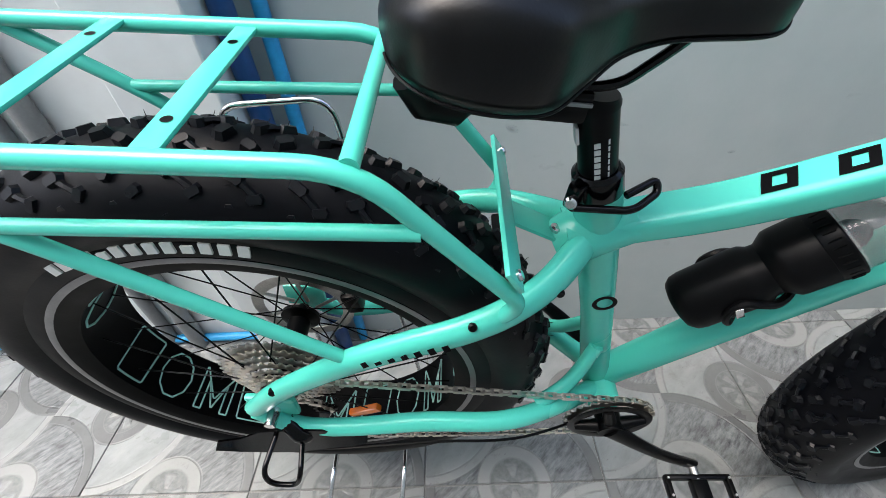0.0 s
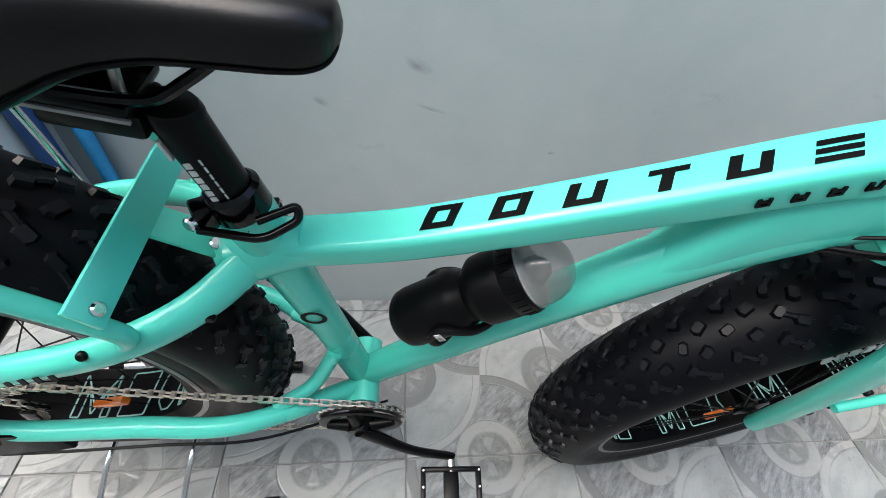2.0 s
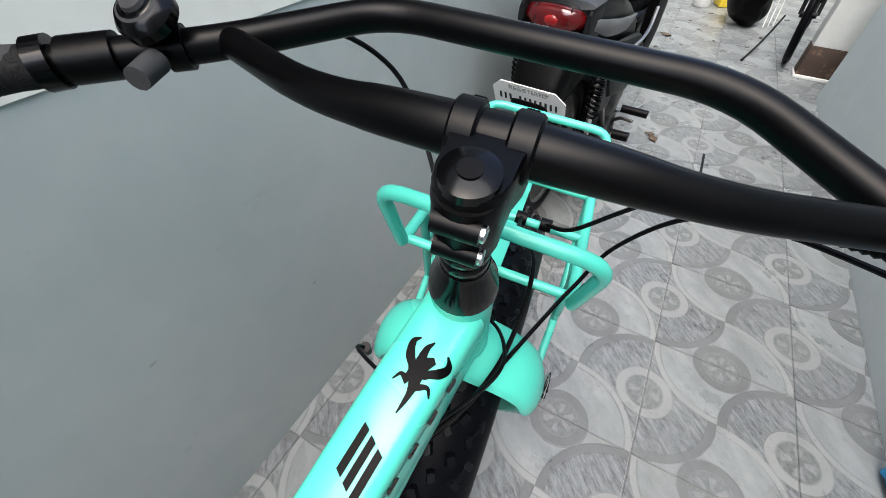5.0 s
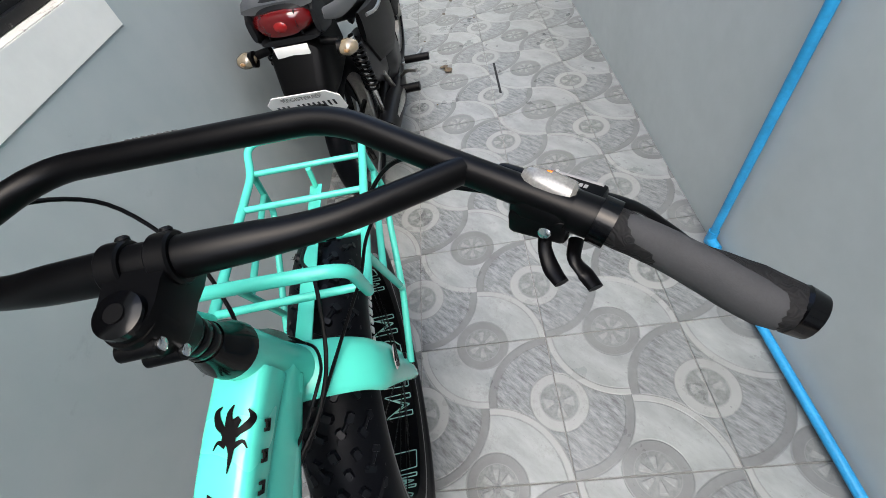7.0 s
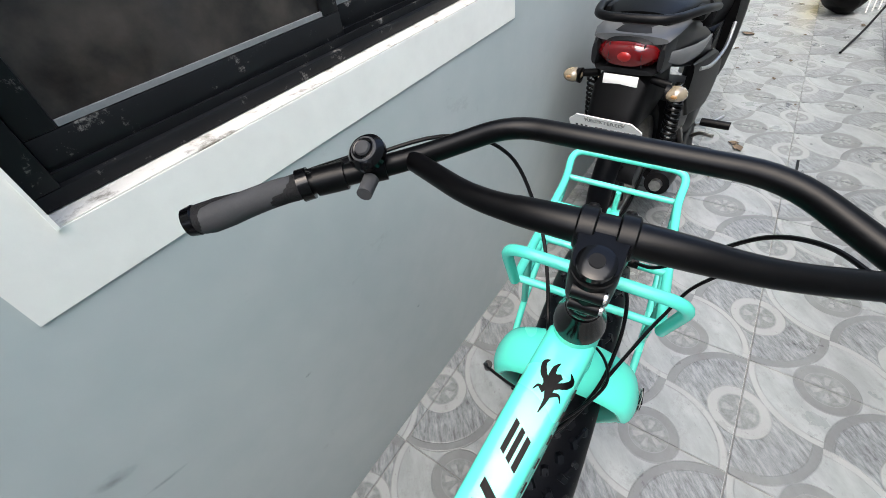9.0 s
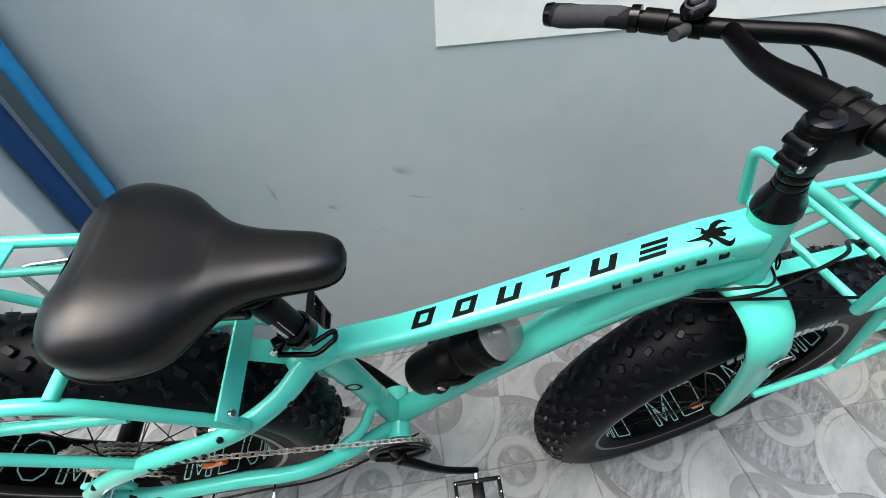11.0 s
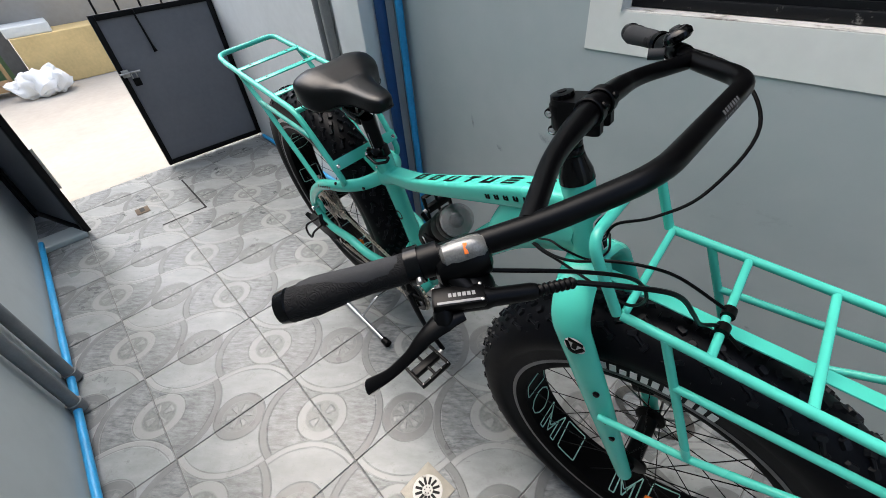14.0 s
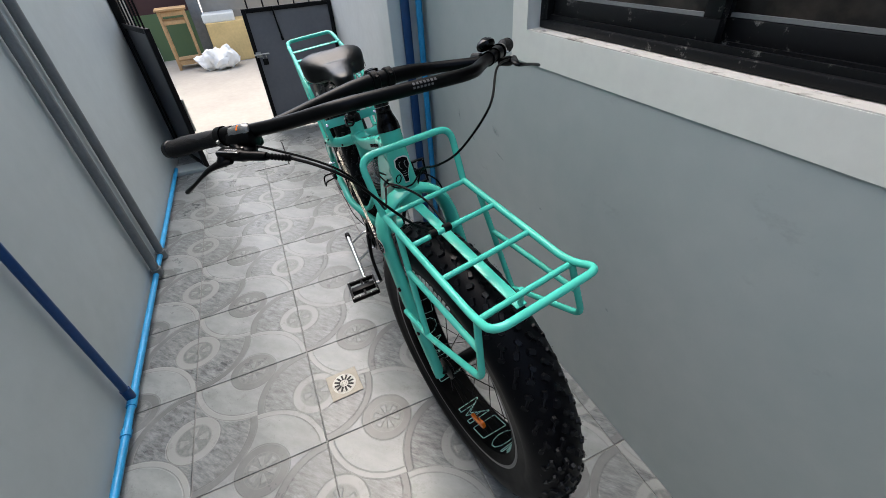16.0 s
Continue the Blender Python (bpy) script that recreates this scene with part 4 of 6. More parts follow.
    bp("pinch_lug", tube([q + V(0.002, -0.0118, 0), q + V(0.002, 0.0118, 0)], 0.0066, 16), BLACK, stem, "", True)
    bolt(q + V(0.002, -0.0118, 0), (0, -1, 0), 0.0046, CHROME, True, stem, 0.003)

# handlebar: a loop bar with a brace through the stem clamp
J = V(0.932, 0.208, 0.645)
GRIPS = {1: (V(0.785, 0.391, 0.604), V(0.864, 0.302, 0.627)), -1: (V(0.775, -0.392, 0.592), V(0.855, -0.303, 0.621))}
loopp = rounded([*GRIPS[1], J, V(1.012, 0.124, 0.667), V(0.992, -0.126, 0.672), V(J.x, -J.y, J.z), *GRIPS[-1][::-1]], 0.035, 6)
hb = bp("handlebar", tube(loopp, 0.0118, 18), BLACK, None, "matt black loop handlebar", True)
brace = rounded([J + V(0.0, 0, 0), V(0.889, 0.115, 0.645), V(0.882, 0.04, 0.650), V(0.882, -0.04, 0.650), V(0.888, -0.118, 0.645), V(0.920, -0.219, 0.643)], 0.035, 6)
bp("brace", tube(brace, [0.0110, 0.0112, 0.0120, 0.0138, 0.0148, 0.0150, 0.0148, 0.0138, 0.0120, 0.0112, 0.0110], 18), BLACK, hb, "matt black brace bar", True)
bm = bmesh.new()
for k in range(7):
    for r_, n_ in ((0, 7), (1, 6)):
        if k < n_:
            y = 0.002 + 0.0068 * k - r_ * 0.001
            q = V(1.012, 0.124, 0.667).lerp(V(0.992, -0.126, 0.672), (0.124 - y) / 0.25)
            box(bm, (-0.0024 + 0.0008 * r_, -0.0021, 0.0117), (0.0024 - 0.0008 * r_, 0.0021, 0.0122), xf=Matrix.Translation(q) @ Matrix.Rotation(radians(38 + r_ * 34), 4, "Y"))
bp("bar_print", bm, DIMINK, hb, "small pale print", True, smooth=False)


def grip(s):
    a, b = GRIPS[s]
    d = (b - a).normalized()
    up = V(0, 0, 1)
    L = (b - a).length
    pts, rad, fl_ = [], [], []
    for k in range(13):
        t = k / 12
        pts.append(a + d * L * t)
        rad.append(0.0148 + 0.0018 * math.exp(-((t - 0.22) / 0.22) ** 2) - 0.001 * math.exp(-((t - 0.6) / 0.2) ** 2))
        fl_.append((1.03 + 0.12 * math.exp(-((t - 0.2) / 0.25) ** 2), 1.0))
    rib = [r - 0.0012 + (0.0004 if k % 2 else 0.0) for k, r in enumerate(rad)]
    g = bp("grip", sweep(bmesh.new(), pts, rib, 20, up=up, flat=fl_), GRIPDARK, hb, "dark ribbed ergonomic rubber grip with a grey palm pad", True)
    bp("end_cap", tube([a - d * 0.006, a - d * 0.004, a + d * 0.006, a + d * 0.008], [0.0105, 0.0150, 0.0166, 0.0150], 20), GLOSS, g, "glossy black end ring", True)
    bp("inner_collar", tube([b - d * 0.004, b + d * 0.008], 0.0175, 20), GLOSS, g, "black lock ring", True)
    back = d.cross(up) * s
    pad = sweep(bmesh.new(), [p + back * o + up * h for p, o, h in zip(pts[1:12], (0.0055, 0.0062, 0.0062, 0.0055, 0.0042, 0.0030, 0.0020, 0.0012, 0.0008, 0.0006, 0.0005), (-0.002, -0.001, 0.0, 0.0, 0.0005, 0.0008, 0.0010, 0.0012, 0.0012, 0.0012, 0.0012))], [0.0118, 0.0142, 0.0146, 0.0144, 0.0142, 0.0140, 0.0138, 0.0137, 0.0136, 0.0134, 0.0120], 20, up=up, flat=(0.92, 1.08))
    bp("palm_pad", pad, GRIP, g, "mid grey flared palm pad", True)
    cyl_b = b + d * 0.004
    bolt(cyl_b + d.cross(up) * (-s * 0.0175), d.cross(up) * -s, 0.003, STEEL, True, hb)
    return g


grip(1)
grip(-1)


def on_bar(s, t):
    a, b = GRIPS[s][1], V(J.x, s * J.y, J.z)
    return a.lerp(b, t), (b - a).normalized()


# bell on the far side
p, d = on_bar(1, 0.70)
BM_ = Matrix.Translation(p + V(-0.012, 0.002, 0.020)) @ Matrix.Rotation(radians(-38), 4, "Y") @ Matrix.Diagonal((1.2, 1.2, 1.05, 1))
bell = bp("bell", lathe_at(BM_, [(-0.004, 0.013), (0.0, 0.0165), (0.006, 0.0165), (0.011, 0.013), (0.013, 0.009), (0.0125, 0.0075), (0.0145, 0.006), (0.015, 0.0)], 28, "Z"), GLOSS, hb, "round black bell", True)
bp("bell_ring", lathe_at(BM_, [(0.0118, 0.0115), (0.0126, 0.0105), (0.0126, 0.0095), (0.0120, 0.0085)], 28, "Z"), GRIP, bell, "dull grey ring", True)
bp("bell_button", lathe_at(BM_, [(0.0135, 0.0068), (0.0158, 0.0060), (0.0164, 0.0042), (0.0165, 0.0)], 24, "Z"), GRIP, bell, "dull grey centre button", True)
bp("bell_clamp", tube([p - d * 0.007, p + d * 0.007], 0.0150, 18), BLACK, bell, "", True)
bp("bell_lever", tube([p + V(-0.022, -0.004, -0.002), p + V(-0.044, -0.010, -0.006)], [0.0085, 0.008], 12), GRIP, bell, "ribbed thumb lever", True)


def far_lever():
    """Brake lever of the far grip, its blade sweeping out along the grip."""
    p, d = on_bar(1, 0.22)
    out = V(0.70, 0.71, 0)
    br = bp("brake_lever", tube([p - d * 0.012, p + d * 0.02], 0.0155, 18), BLACK, hb, "black brake lever with its clamp", True)
    body = curved([p + out * 0.018 + d * 0.03 + V(0, 0, -0.012), p + out * 0.030 + d * 0.005 + V(0, 0, -0.014), p + out * 0.034 - d * 0.02 + V(0, 0, -0.016)], 4)
    bp("lever_body", tube(body, [0.008, 0.011, 0.008], 14), BLACK, br, "", True)
    blade = curved([p + out * 0.034 - d * 0.010 + V(0, 0, -0.010), V(0.946, 0.285, 0.626), V(0.936, 0.32, 0.614), V(0.919, 0.355, 0.601), V(0.903, 0.386, 0.588)], 6)
    bp("lever_blade", tube(blade, [0.0085, 0.0066, 0.0048, 0.0046, 0.0060], 10, up=(0, 0, 1), flat=(1.15, 0.7)), BLACK, br, "black curved lever blade", True)
    bolt(p + out * 0.034 + V(0, 0, -0.006), (0, 0, 1), 0.004, STEEL, True, br, 0.003)


def near_lever():
    """Hydraulic brake lever of the near grip: a straight master cylinder, a ribbed hose boot and a cranked blade."""
    p, d = on_bar(-1, 0.12)
    a0, a1 = V(0.890, -0.317, 0.607), V(0.953, -0.255, 0.611)
    u = (a1 - a0).normalized()
    m = Matrix.Translation(a0) @ Matrix(((u.x, -u.y, 0, 0), (u.y, u.x, 0, 0), (u.z, 0, 1, 0), (0, 0, 0, 1)))
    br = bp("brake_lever", tube([p - d * 0.008, p + d * 0.010], 0.0152, 18), BLACK, hb, "black hydraulic brake lever with its clamp", True)
    bp("clamp_arm", tube([p + d * 0.006, a0.lerp(a1, 0.45)], [0.0095, 0.0085], 12, up=(0, 0, 1), flat=(1.1, 0.8)), BLACK, br, "", True)
    bp("lever_body", tube([a0, a0 + u * 0.004, a0 + u * 0.045, a0 + u * 0.050, a0 + u * 0.084, a1], [0.0080, 0.0098, 0.0100, 0.0084, 0.0078, 0.0066], 16), BLACK, br, "straight black master cylinder", True)
    res = bp("reservoir", box(bmesh.new(), (-0.002, -0.0105, 0.000), (0.044, 0.0105, 0.0105), xf=m, bevel=0.003), BLACK, br, "flat black fluid reservoir", True)
    bp("cap_stripe", box(bmesh.new(), (0.002, -0.0088, 0.0101), (0.040, -0.0062, 0.0109), xf=m, bevel=0.0003), GREYINK, res, "pale edge of the cap", True)
    for k in range(6):
        bp("printed_bar", box(bmesh.new(), (0.012 + 0.004 * k, -0.0024, 0.0102), (0.0148 + 0.004 * k, 0.0016, 0.0108), xf=m), GREYINK, res, "", True, smooth=False)
    for y in (-0.0082, 0.0082):
        bolt(m @ V(0.040, y, 0.0105), (0, 0, 1), 0.0016, STEEL, True, res, 0.001)
    e = V(0.972, -0.222, 0.6035)
    bp("hose_boot", tube([a1.lerp(e, k / 14) for k in range(15)], [0.0058 if k % 2 else 0.0044 for k in range(15)], 12), PLASTIC, br, "ribbed black hose boot", True)
    bp("pivot_lug", tube([V(0.898, -0.316, 0.606), V(0.903, -0.320, 0.600), V(0.905, -0.324, 0.597)], [0.0085, 0.0095, 0.0080], 14), BLACK, br, "", True)
    bolt((0.902, -0.319, 0.6085), (0.1, -0.2, 1), 0.0042, STEEL, True, br, 0.0015)
    blade = curved([V(0.912, -0.306, 0.602), V(0.903, -0.322, 0.599), V(0.898, -0.342, 0.593), V(0.895, -0.358, 0.584), V(0.886, -0.376, 0.569), V(0.873, -0.391, 0.555)], 6)
    bp("lever_blade", tube(blade, [0.0070, 0.0095, 0.0066, 0.0050, 0.0050, 0.0066], 12, up=(0, 0, 1), flat=(1.15, 0.65)), BLACK, br, "black cranked lever blade", True)


far_lever()
near_lever()
# shifter with a clear gear window on the near side
p, d = on_bar(-1, 0.36)
sd = V(d.y, -d.x, 0).normalized()
sh = bp("shifter", tube([p + sd * 0.006 + V(0, 0, -0.008) + d * k for k in (-0.026, -0.023, -0.010, 0.012, 0.022, 0.025)], [0.010, 0.0165, 0.0200, 0.0200, 0.0165, 0.010], 20), BLACK, hb, "black gear shifter", True)
bp("shifter_pod", ball(bmesh.new(), p + sd * 0.020 + V(0, 0, -0.024), 0.020, 20, 12, (1.35, 1.15, 0.75)), BLACK, sh, "rounded black shifter pod", True)
bp("gear_window", tube([p + sd * 0.0070 + V(0, 0, 0.0050) + d * k for k in (-0.020, -0.017, -0.006, 0.008, 0.016, 0.020)], [0.0080, 0.0112, 0.0124, 0.0124, 0.0112, 0.0080], 28), GEARWIN, sh, "clear gear indicator window", True)
nm = Matrix.Translation(p + sd * 0.0070 + V(0, 0, 0.0050)) @ Matrix(((d.x, sd.x, 0, 0), (d.y, sd.y, 0, 0), (0, 0, 1, 0), (0, 0, 0, 1))) @ Matrix.Rotation(radians(-32), 4, "X")
bp("indicator", box(bmesh.new(), (-0.0015, -0.0050, 0.0105), (0.0022, 0.0050, 0.0126), xf=nm, bevel=0.0004), ORANGE, sh, "orange gear needle", True)
bp("gear_dial", box(bmesh.new(), (0.006, -0.0040, 0.0110), (0.010, 0.0040, 0.0127), xf=nm, bevel=0.0004), GREYINK, sh, "small pale gear mark", True)
bp("shifter_block", box(bmesh.new(), (-0.022, -0.014, -0.028), (0.024, 0.010, -0.006), xf=Matrix.Translation(p) @ Matrix(((d.x, sd.x, 0, 0), (d.y, sd.y, 0, 0), (0, 0, 1, 0), (0, 0, 0, 1))), bevel=0.005), BLACK, sh, "", True)
bolt(p - sd * 0.0135 - d * 0.006 + V(0, 0, -0.017), -sd + V(0, 0, 0.3), 0.0048, CHROME, True, sh, 0.002)
for o, e in ((-0.004, 0.030), (-0.026, 0.022)):
    q = p + d * o + V(0, 0, -0.026)
    bp("thumb_lever", tube(curved([q, q - sd * 0.018 - d * 0.004, q - sd * e - d * 0.014 + V(0, 0, -0.006), q - sd * (e + 0.008) - d * 0.024 + V(0, 0, -0.006)], 5), [0.0050, 0.0045, 0.0060, 0.0052], 12, up=(0, 0, 1), flat=(1.1, 0.55)), BLACK, sh, "black thumb lever", True)

# cables
def cable(pts, r=0.0024, steer=False, label="black cable housing", parent=None):
    return bp("cable", tube(curved(pts, 8), r, 7), PLASTIC, parent, label, steer)


pl = on_bar(1, 0.22)[0]
ps = on_bar(-1, 0.5)[0]
# far brake hose, round the front of the head tube to the near side of the down tube
cable([pl + V(0.02, 0.03, -0.012), V(0.985, 0.20, 0.650), V(1.046, 0.135, 0.612), V(1.028, 0.080, 0.535), V(0.985, 0.052, 0.490), V(0.943, 0.036, 0.466), V(0.936, 0.028, 0.440), V(0.945, 0.012, 0.420)], steer=True)
cable([V(0.845, 0.022, 0.440), V(0.868, 0.060, 0.415), V(0.898, 0.096, 0.385), V(0.926, 0.100, 0.345)], 0.002, steer=True)
bp("cable_stop", tube([V(0.918, 0.098, 0.358), V(0.928, 0.101, 0.336)], 0.006, 10), BLACK, fork, "", True)
# near brake hose, sweeping forward to the second rod of the front rack
cable([V(0.971, -0.223, 0.604), V(1.018, -0.192, 0.600), V(1.051, -0.155, 0.575), V(1.074, -0.113, 0.517), V(1.090, -0.075, 0.467), V(1.112, -0.048, 0.448), V(1.145, -0.042, 0.422)], 0.0027, steer=True)
# gear cable, dipping past the rack and back to the foot of the head tube
cable([ps + V(0.012, -0.010, -0.018), V(0.975, -0.195, 0.594), V(1.012, -0.150, 0.565), V(1.027, -0.112, 0.505), V(1.012, -0.092, 0.460), V(0.975, -0.073, 0.443), V(0.900, -0.040, 0.420), V(0.860, -0.022, 0.405), V(0.828, 0.0, 0.390)], 0.0022, steer=True)
# cable from the down tube over the crown to the second rod
cable([V(0.832, -0.002, 0.396), V(0.866, -0.026, 0.412), V(0.898, -0.040, 0.428), V(0.926, -0.046, 0.445), V(0.960, -0.048, 0.470), V(1.004, -0.042, 0.484), V(1.048, -0.020, 0.470), V(1.110, -0.016, 0.449)], 0.0024, steer=True)
# thin loop hugging the foot of the head tube
cable([V(0.836, 0.0, 0.405), V(0.856, -0.024, 0.432), V(0.878, -0.042, 0.455), V(0.905, -0.044, 0.452), V(0.938, -0.030, 0.442), V(0.951, 0.0, 0.443), V(0.940, 0.026, 0.452)], 0.0018, steer=True)
for x, y in ((1.116, -0.047), (1.116, -0.016)):
    bp("cable_tie", tube([(x, y - 0.007, 0.4450), (x, y + 0.007, 0.4450)], 0.0085, 10), PLASTIC, None, "black cable tie", True)

# ---- front rack ----
fr = bp("front_rack", tube(rounded([(1.010, 0.097, 0.446), (1.316, 0.098, 0.447), (1.372, 0.104, 0.478), (1.371, -0.105, 0.475), (1.316, -0.098, 0.443), (1.010, -0.094, 0.438)], 0.03, 5), 0.0068, 12), TEAL, None, "teal tubular front carrier rack", True)
bp("rear_hoop", tube(rounded([(1.006, 0.098, 0.446), (0.954, 0.103, 0.546), (0.946, -0.100, 0.543), (1.004, -0.095, 0.438)], 0.03, 6), 0.0072, 12), TEAL, fr, "", True)
for x in (1.012, 1.116, 1.218, 1.320):
    bp("cross_rod", tube([(x, -0.092, 0.440), (x, 0.095, 0.446)], 0.0055, 10), TEAL, fr, "", True)
for s in (-1, 1):
    bp("lower_rail", tube(rounded([(1.046, s * 0.103, 0.180), (1.168, s * 0.112, 0.235), (1.356, s * 0.112, 0.335), (1.322, s * 0.098, 0.446 + s * 0.002)], 0.02, 5), 0.0062, 12), TEAL, fr, "", True)
    bp("upright", tube([(1.066, s * 0.096, 0.442 + s * 0.004), (1.168, s * 0.112, 0.240)], 0.0062, 12), TEAL, fr, "", True)
    bp("middle_rail", tube([(1.104, s * 0.103, 0.366), (1.340, s * 0.105, 0.390)], 0.0058, 12), TEAL, fr, "", True)
bp("centre_strip", box(bmesh.new(), (0.955, -0.011, 0.398), (1.316, 0.011, 0.4015), bevel=0.001), TEAL, fr, "flat teal centre strip", True)
bp("front_strap", tube([(1.311, 0, 0.44), (1.311, 0, 0.402)], 0.005, 8), TEAL, fr, "", True)

# ---- rear rack ----
rk = bp("rear_rack", tube(rounded([(0.258, -0.084, 0.222), (0.284, -0.090, 0.262), (0.150, -0.1, 0.412), (-0.32, -0.1, 0.402), (-0.380, -0.095, 0.405), (-0.380, 0.095, 0.405), (-0.32, 0.1, 0.402), (0.150, 0.1, 0.412), (0.284, 0.090, 0.262), (0.258, 0.084, 0.222)], 0.036, 6), 0.0078, 14), TEAL, None, "teal tubular rear carrier rack")
for x in (-0.205, -0.092, 0.025):
    sl = bp("slat", box(bmesh.new(), (x - 0.0095, -0.1, 0.4085), (x + 0.0095, 0.1, 0.4125), bevel=0.0012), TEAL, rk, "flat teal slat with bolt holes")
    for y in (-0.06, 0.06):
        bp("hole", lathe(bmesh.new(), [(0.4127, 0.0), (0.4129, 0.0042)], 14, "Z", centre=(x, y, 0)), BLACK, sl)
bp("cross_tube", tube([(0.148, -0.098, 0.411), (0.148, 0.098, 0.411)], 0.0068, 12), TEAL, rk)
for s in (-1, 1):
    bp("lower_rail", tube([(-0.112, s * 0.1, 0.346), (0.192, s * 0.1, 0.359)], 0.0062, 12), TEAL, rk)
    bp("strut", tube(rounded([(-0.205, s * 0.1, 0.402), (-0.105, s * 0.1, 0.342), (0.115, s * 0.1, 0.168)], 0.03), 0.0072, 12), TEAL, rk)
plate = bp("cross_plate", box(bmesh.new(), (-0.0025, -0.098, -0.014), (0.0025, 0.098, 0.014), xf=Matrix.Translation((0.268, 0, 0.302)) @ Matrix.Rotation(radians(-35), 4, "Y"), bevel=0.001), TEAL, rk, "flat teal cross plate")
for s in (-1, 1):
    bolt((0.271, s * 0.087, 0.300), (0.8, 0, 0.55), 0.0055, CHROME, False, rk)
bp("tab", box(bmesh.new(), (0.272, -0.016, 0.272), (0.345, 0.016, 0.2765), xf=Matrix.Translation((0.268, 0, 0.295)) @ Matrix.Rotation(radians(25), 4, "Y") @ Matrix.Translation((-0.268, 0, -0.275)), bevel=0.001), TEAL, rk)
bolt((0.322, -0.006, 0.275), (0.3, 0, 1), 0.006, CHROME, False, rk)

# ---- seat post and saddle ----
SD = (ST - BB).normalized()
clamp = bp("seat_clamp", tube([ST - SD * 0.008, ST - SD * 0.006, ST + SD * 0.022, ST + SD * 0.026], [0.0222, 0.0232, 0.0226, 0.0190], 28), GLOSS, None, "black quick-release seat clamp")
bp("clamp_ear", box(bmesh.new(), (-0.012, -0.007, -0.014), (0.006, 0.007, 0.014), xf=Matrix.Translation(ST + V(-0.021, -0.014, 0.005)) @ Matrix.Rotation(radians(35), 4, "Z"), bevel=0.003), GLOSS, clamp)
bp("clamp_lever", tube(rounded([ST + V(-0.026, -0.027, -0.001), ST + V(0.022, -0.033, 0.004), ST + V(0.046, -0.016, 0.012), ST + V(0.044, -0.008, 0.020), ST + V(0.016, -0.022, 0.012)], 0.010, 5), 0.0036, 10), GLOSS, clamp, "black looped quick-release lever")
bolt(ST + V(-0.030, -0.024, 0.003), (-0.5, -1, 0.2), 0.0058, CHROME, False, clamp)
PT = ST + SD * 0.098
post = bp("seat_post", tube([ST, PT - SD * 0.012], 0.0168, 24), BLACK, None, "black alloy seat post")
bp("post_cap", loft(bmesh.new(), [[PT + SD * (z + 0.34 * 0.0168 * math.cos(a) * k_) + V(0.0168 * f * math.cos(a), 0.0168 * f * math.sin(a), 0.0056 * f * math.cos(a)) for a in np.linspace(0, math.tau, 25)[:-1]] for z, f, k_ in ((-0.012, 1.0, 0.0), (-0.003, 1.0, -1.0), (0.000, 0.93, -1.0))]), BLACK, post, "slanted post top")
hm = Matrix.Translation(PT + V(-0.030, 0, -0.006)) @ Matrix.Rotation(radians(2), 4, "Y")
head = bp("post_head", box(bmesh.new(), (-0.036, -0.019, -0.012), (0.022, 0.019, 0.007), xf=hm, bevel=0.004), BLACK, post, "square clamp head behind the post")
bp("rail_clamp", box(bmesh.new(), (-0.038, -0.025, 0.009), (0.020, 0.025, 0.017), xf=hm, bevel=0.003), BLACK, head)
bp("clamp_plate", box(bmesh.new(), (-0.034, -0.0262, 0.0065), (0.020, -0.0235, 0.0095), xf=hm, bevel=0.0008), GREYINK, head, "dull bright edge of the clamp plate")
bp("clamp_bolt", tube([hm @ V(0.012, -0.012, 0.004), hm @ V(0.014, -0.012, 0.036)], 0.0032, 10), STEEL, head)
bp("sticker", box(bmesh.new(), (-0.0190, -0.0100, 0.060), (-0.0162, 0.0010, 0.076), xf=Matrix.Translation(ST) @ Matrix.Rotation(-math.atan2(0.128, 0.383), 4, "Y"), bevel=0.0006), WHITEINK, post, "small white sticker")
bm = bmesh.new()
for r_ in range(2):
    for k in range(6):
        q = ST + SD * (0.026 + 0.0066 * k + 0.004 * r_)
        box(bm, (-0.0024, -0.0004, -0.0024), (0.0024, 0.0004, 0.0024), xf=Matrix.Translation(q + V(-0.004 + r_ * 0.008, -0.0167 + 0.0011 * r_, 0)) @ Matrix.Rotation(radians(-19), 4, "Y"))
bp("post_print", bm, WHITEINK, post, "small white print", smooth=False)

SX = [0.164, 0.173, 0.190, 0.212, 0.238, 0.262, 0.284, 0.306, 0.334, 0.364, 0.390, 0.407, 0.417, 0.4215]
SW = [0.048, 0.077, 0.096, 0.103, 0.101, 0.091, 0.069, 0.049, 0.038, 0.033, 0.0295, 0.024, 0.016, 0.005]
SZ = [0.486, 0.502, 0.514, 0.519, 0.517, 0.512, 0.507, 0.505, 0.503, 0.503, 0.503, 0.501, 0.497, 0.489]
SB = [0.467, 0.457, 0.450, 0.445, 0.441, 0.440, 0.447, 0.457, 0.464, 0.466, 0.467, 0.468, 0.472, 0.482]
rings = []
top_c = curved([(x, w, zt) for x, w, zt in zip(SX, SW, SZ)], 5)
low_c = curved([(x, 0, zb) for x, zb in zip(SX, SB)], 5)
for q, l_ in zip(top_c, low_c):
    x, w, zt, zb = q.x, max(q.y, 0.004), q.z, l_.z
    ring = []
    for k in range(28):
        a = k * math.tau / 28
        y = w * math.copysign(abs(math.cos(a)) ** (0.75 if math.sin(a) > 0 else 0.28), math.cos(a))
        zz = math.sin(a)
        mid = zt - (zt - zb) * 0.42
        z = mid + (zt - mid) * (abs(zz) ** 0.8) if zz > 0 else mid - (mid - zb) * (abs(zz) ** 0.35)
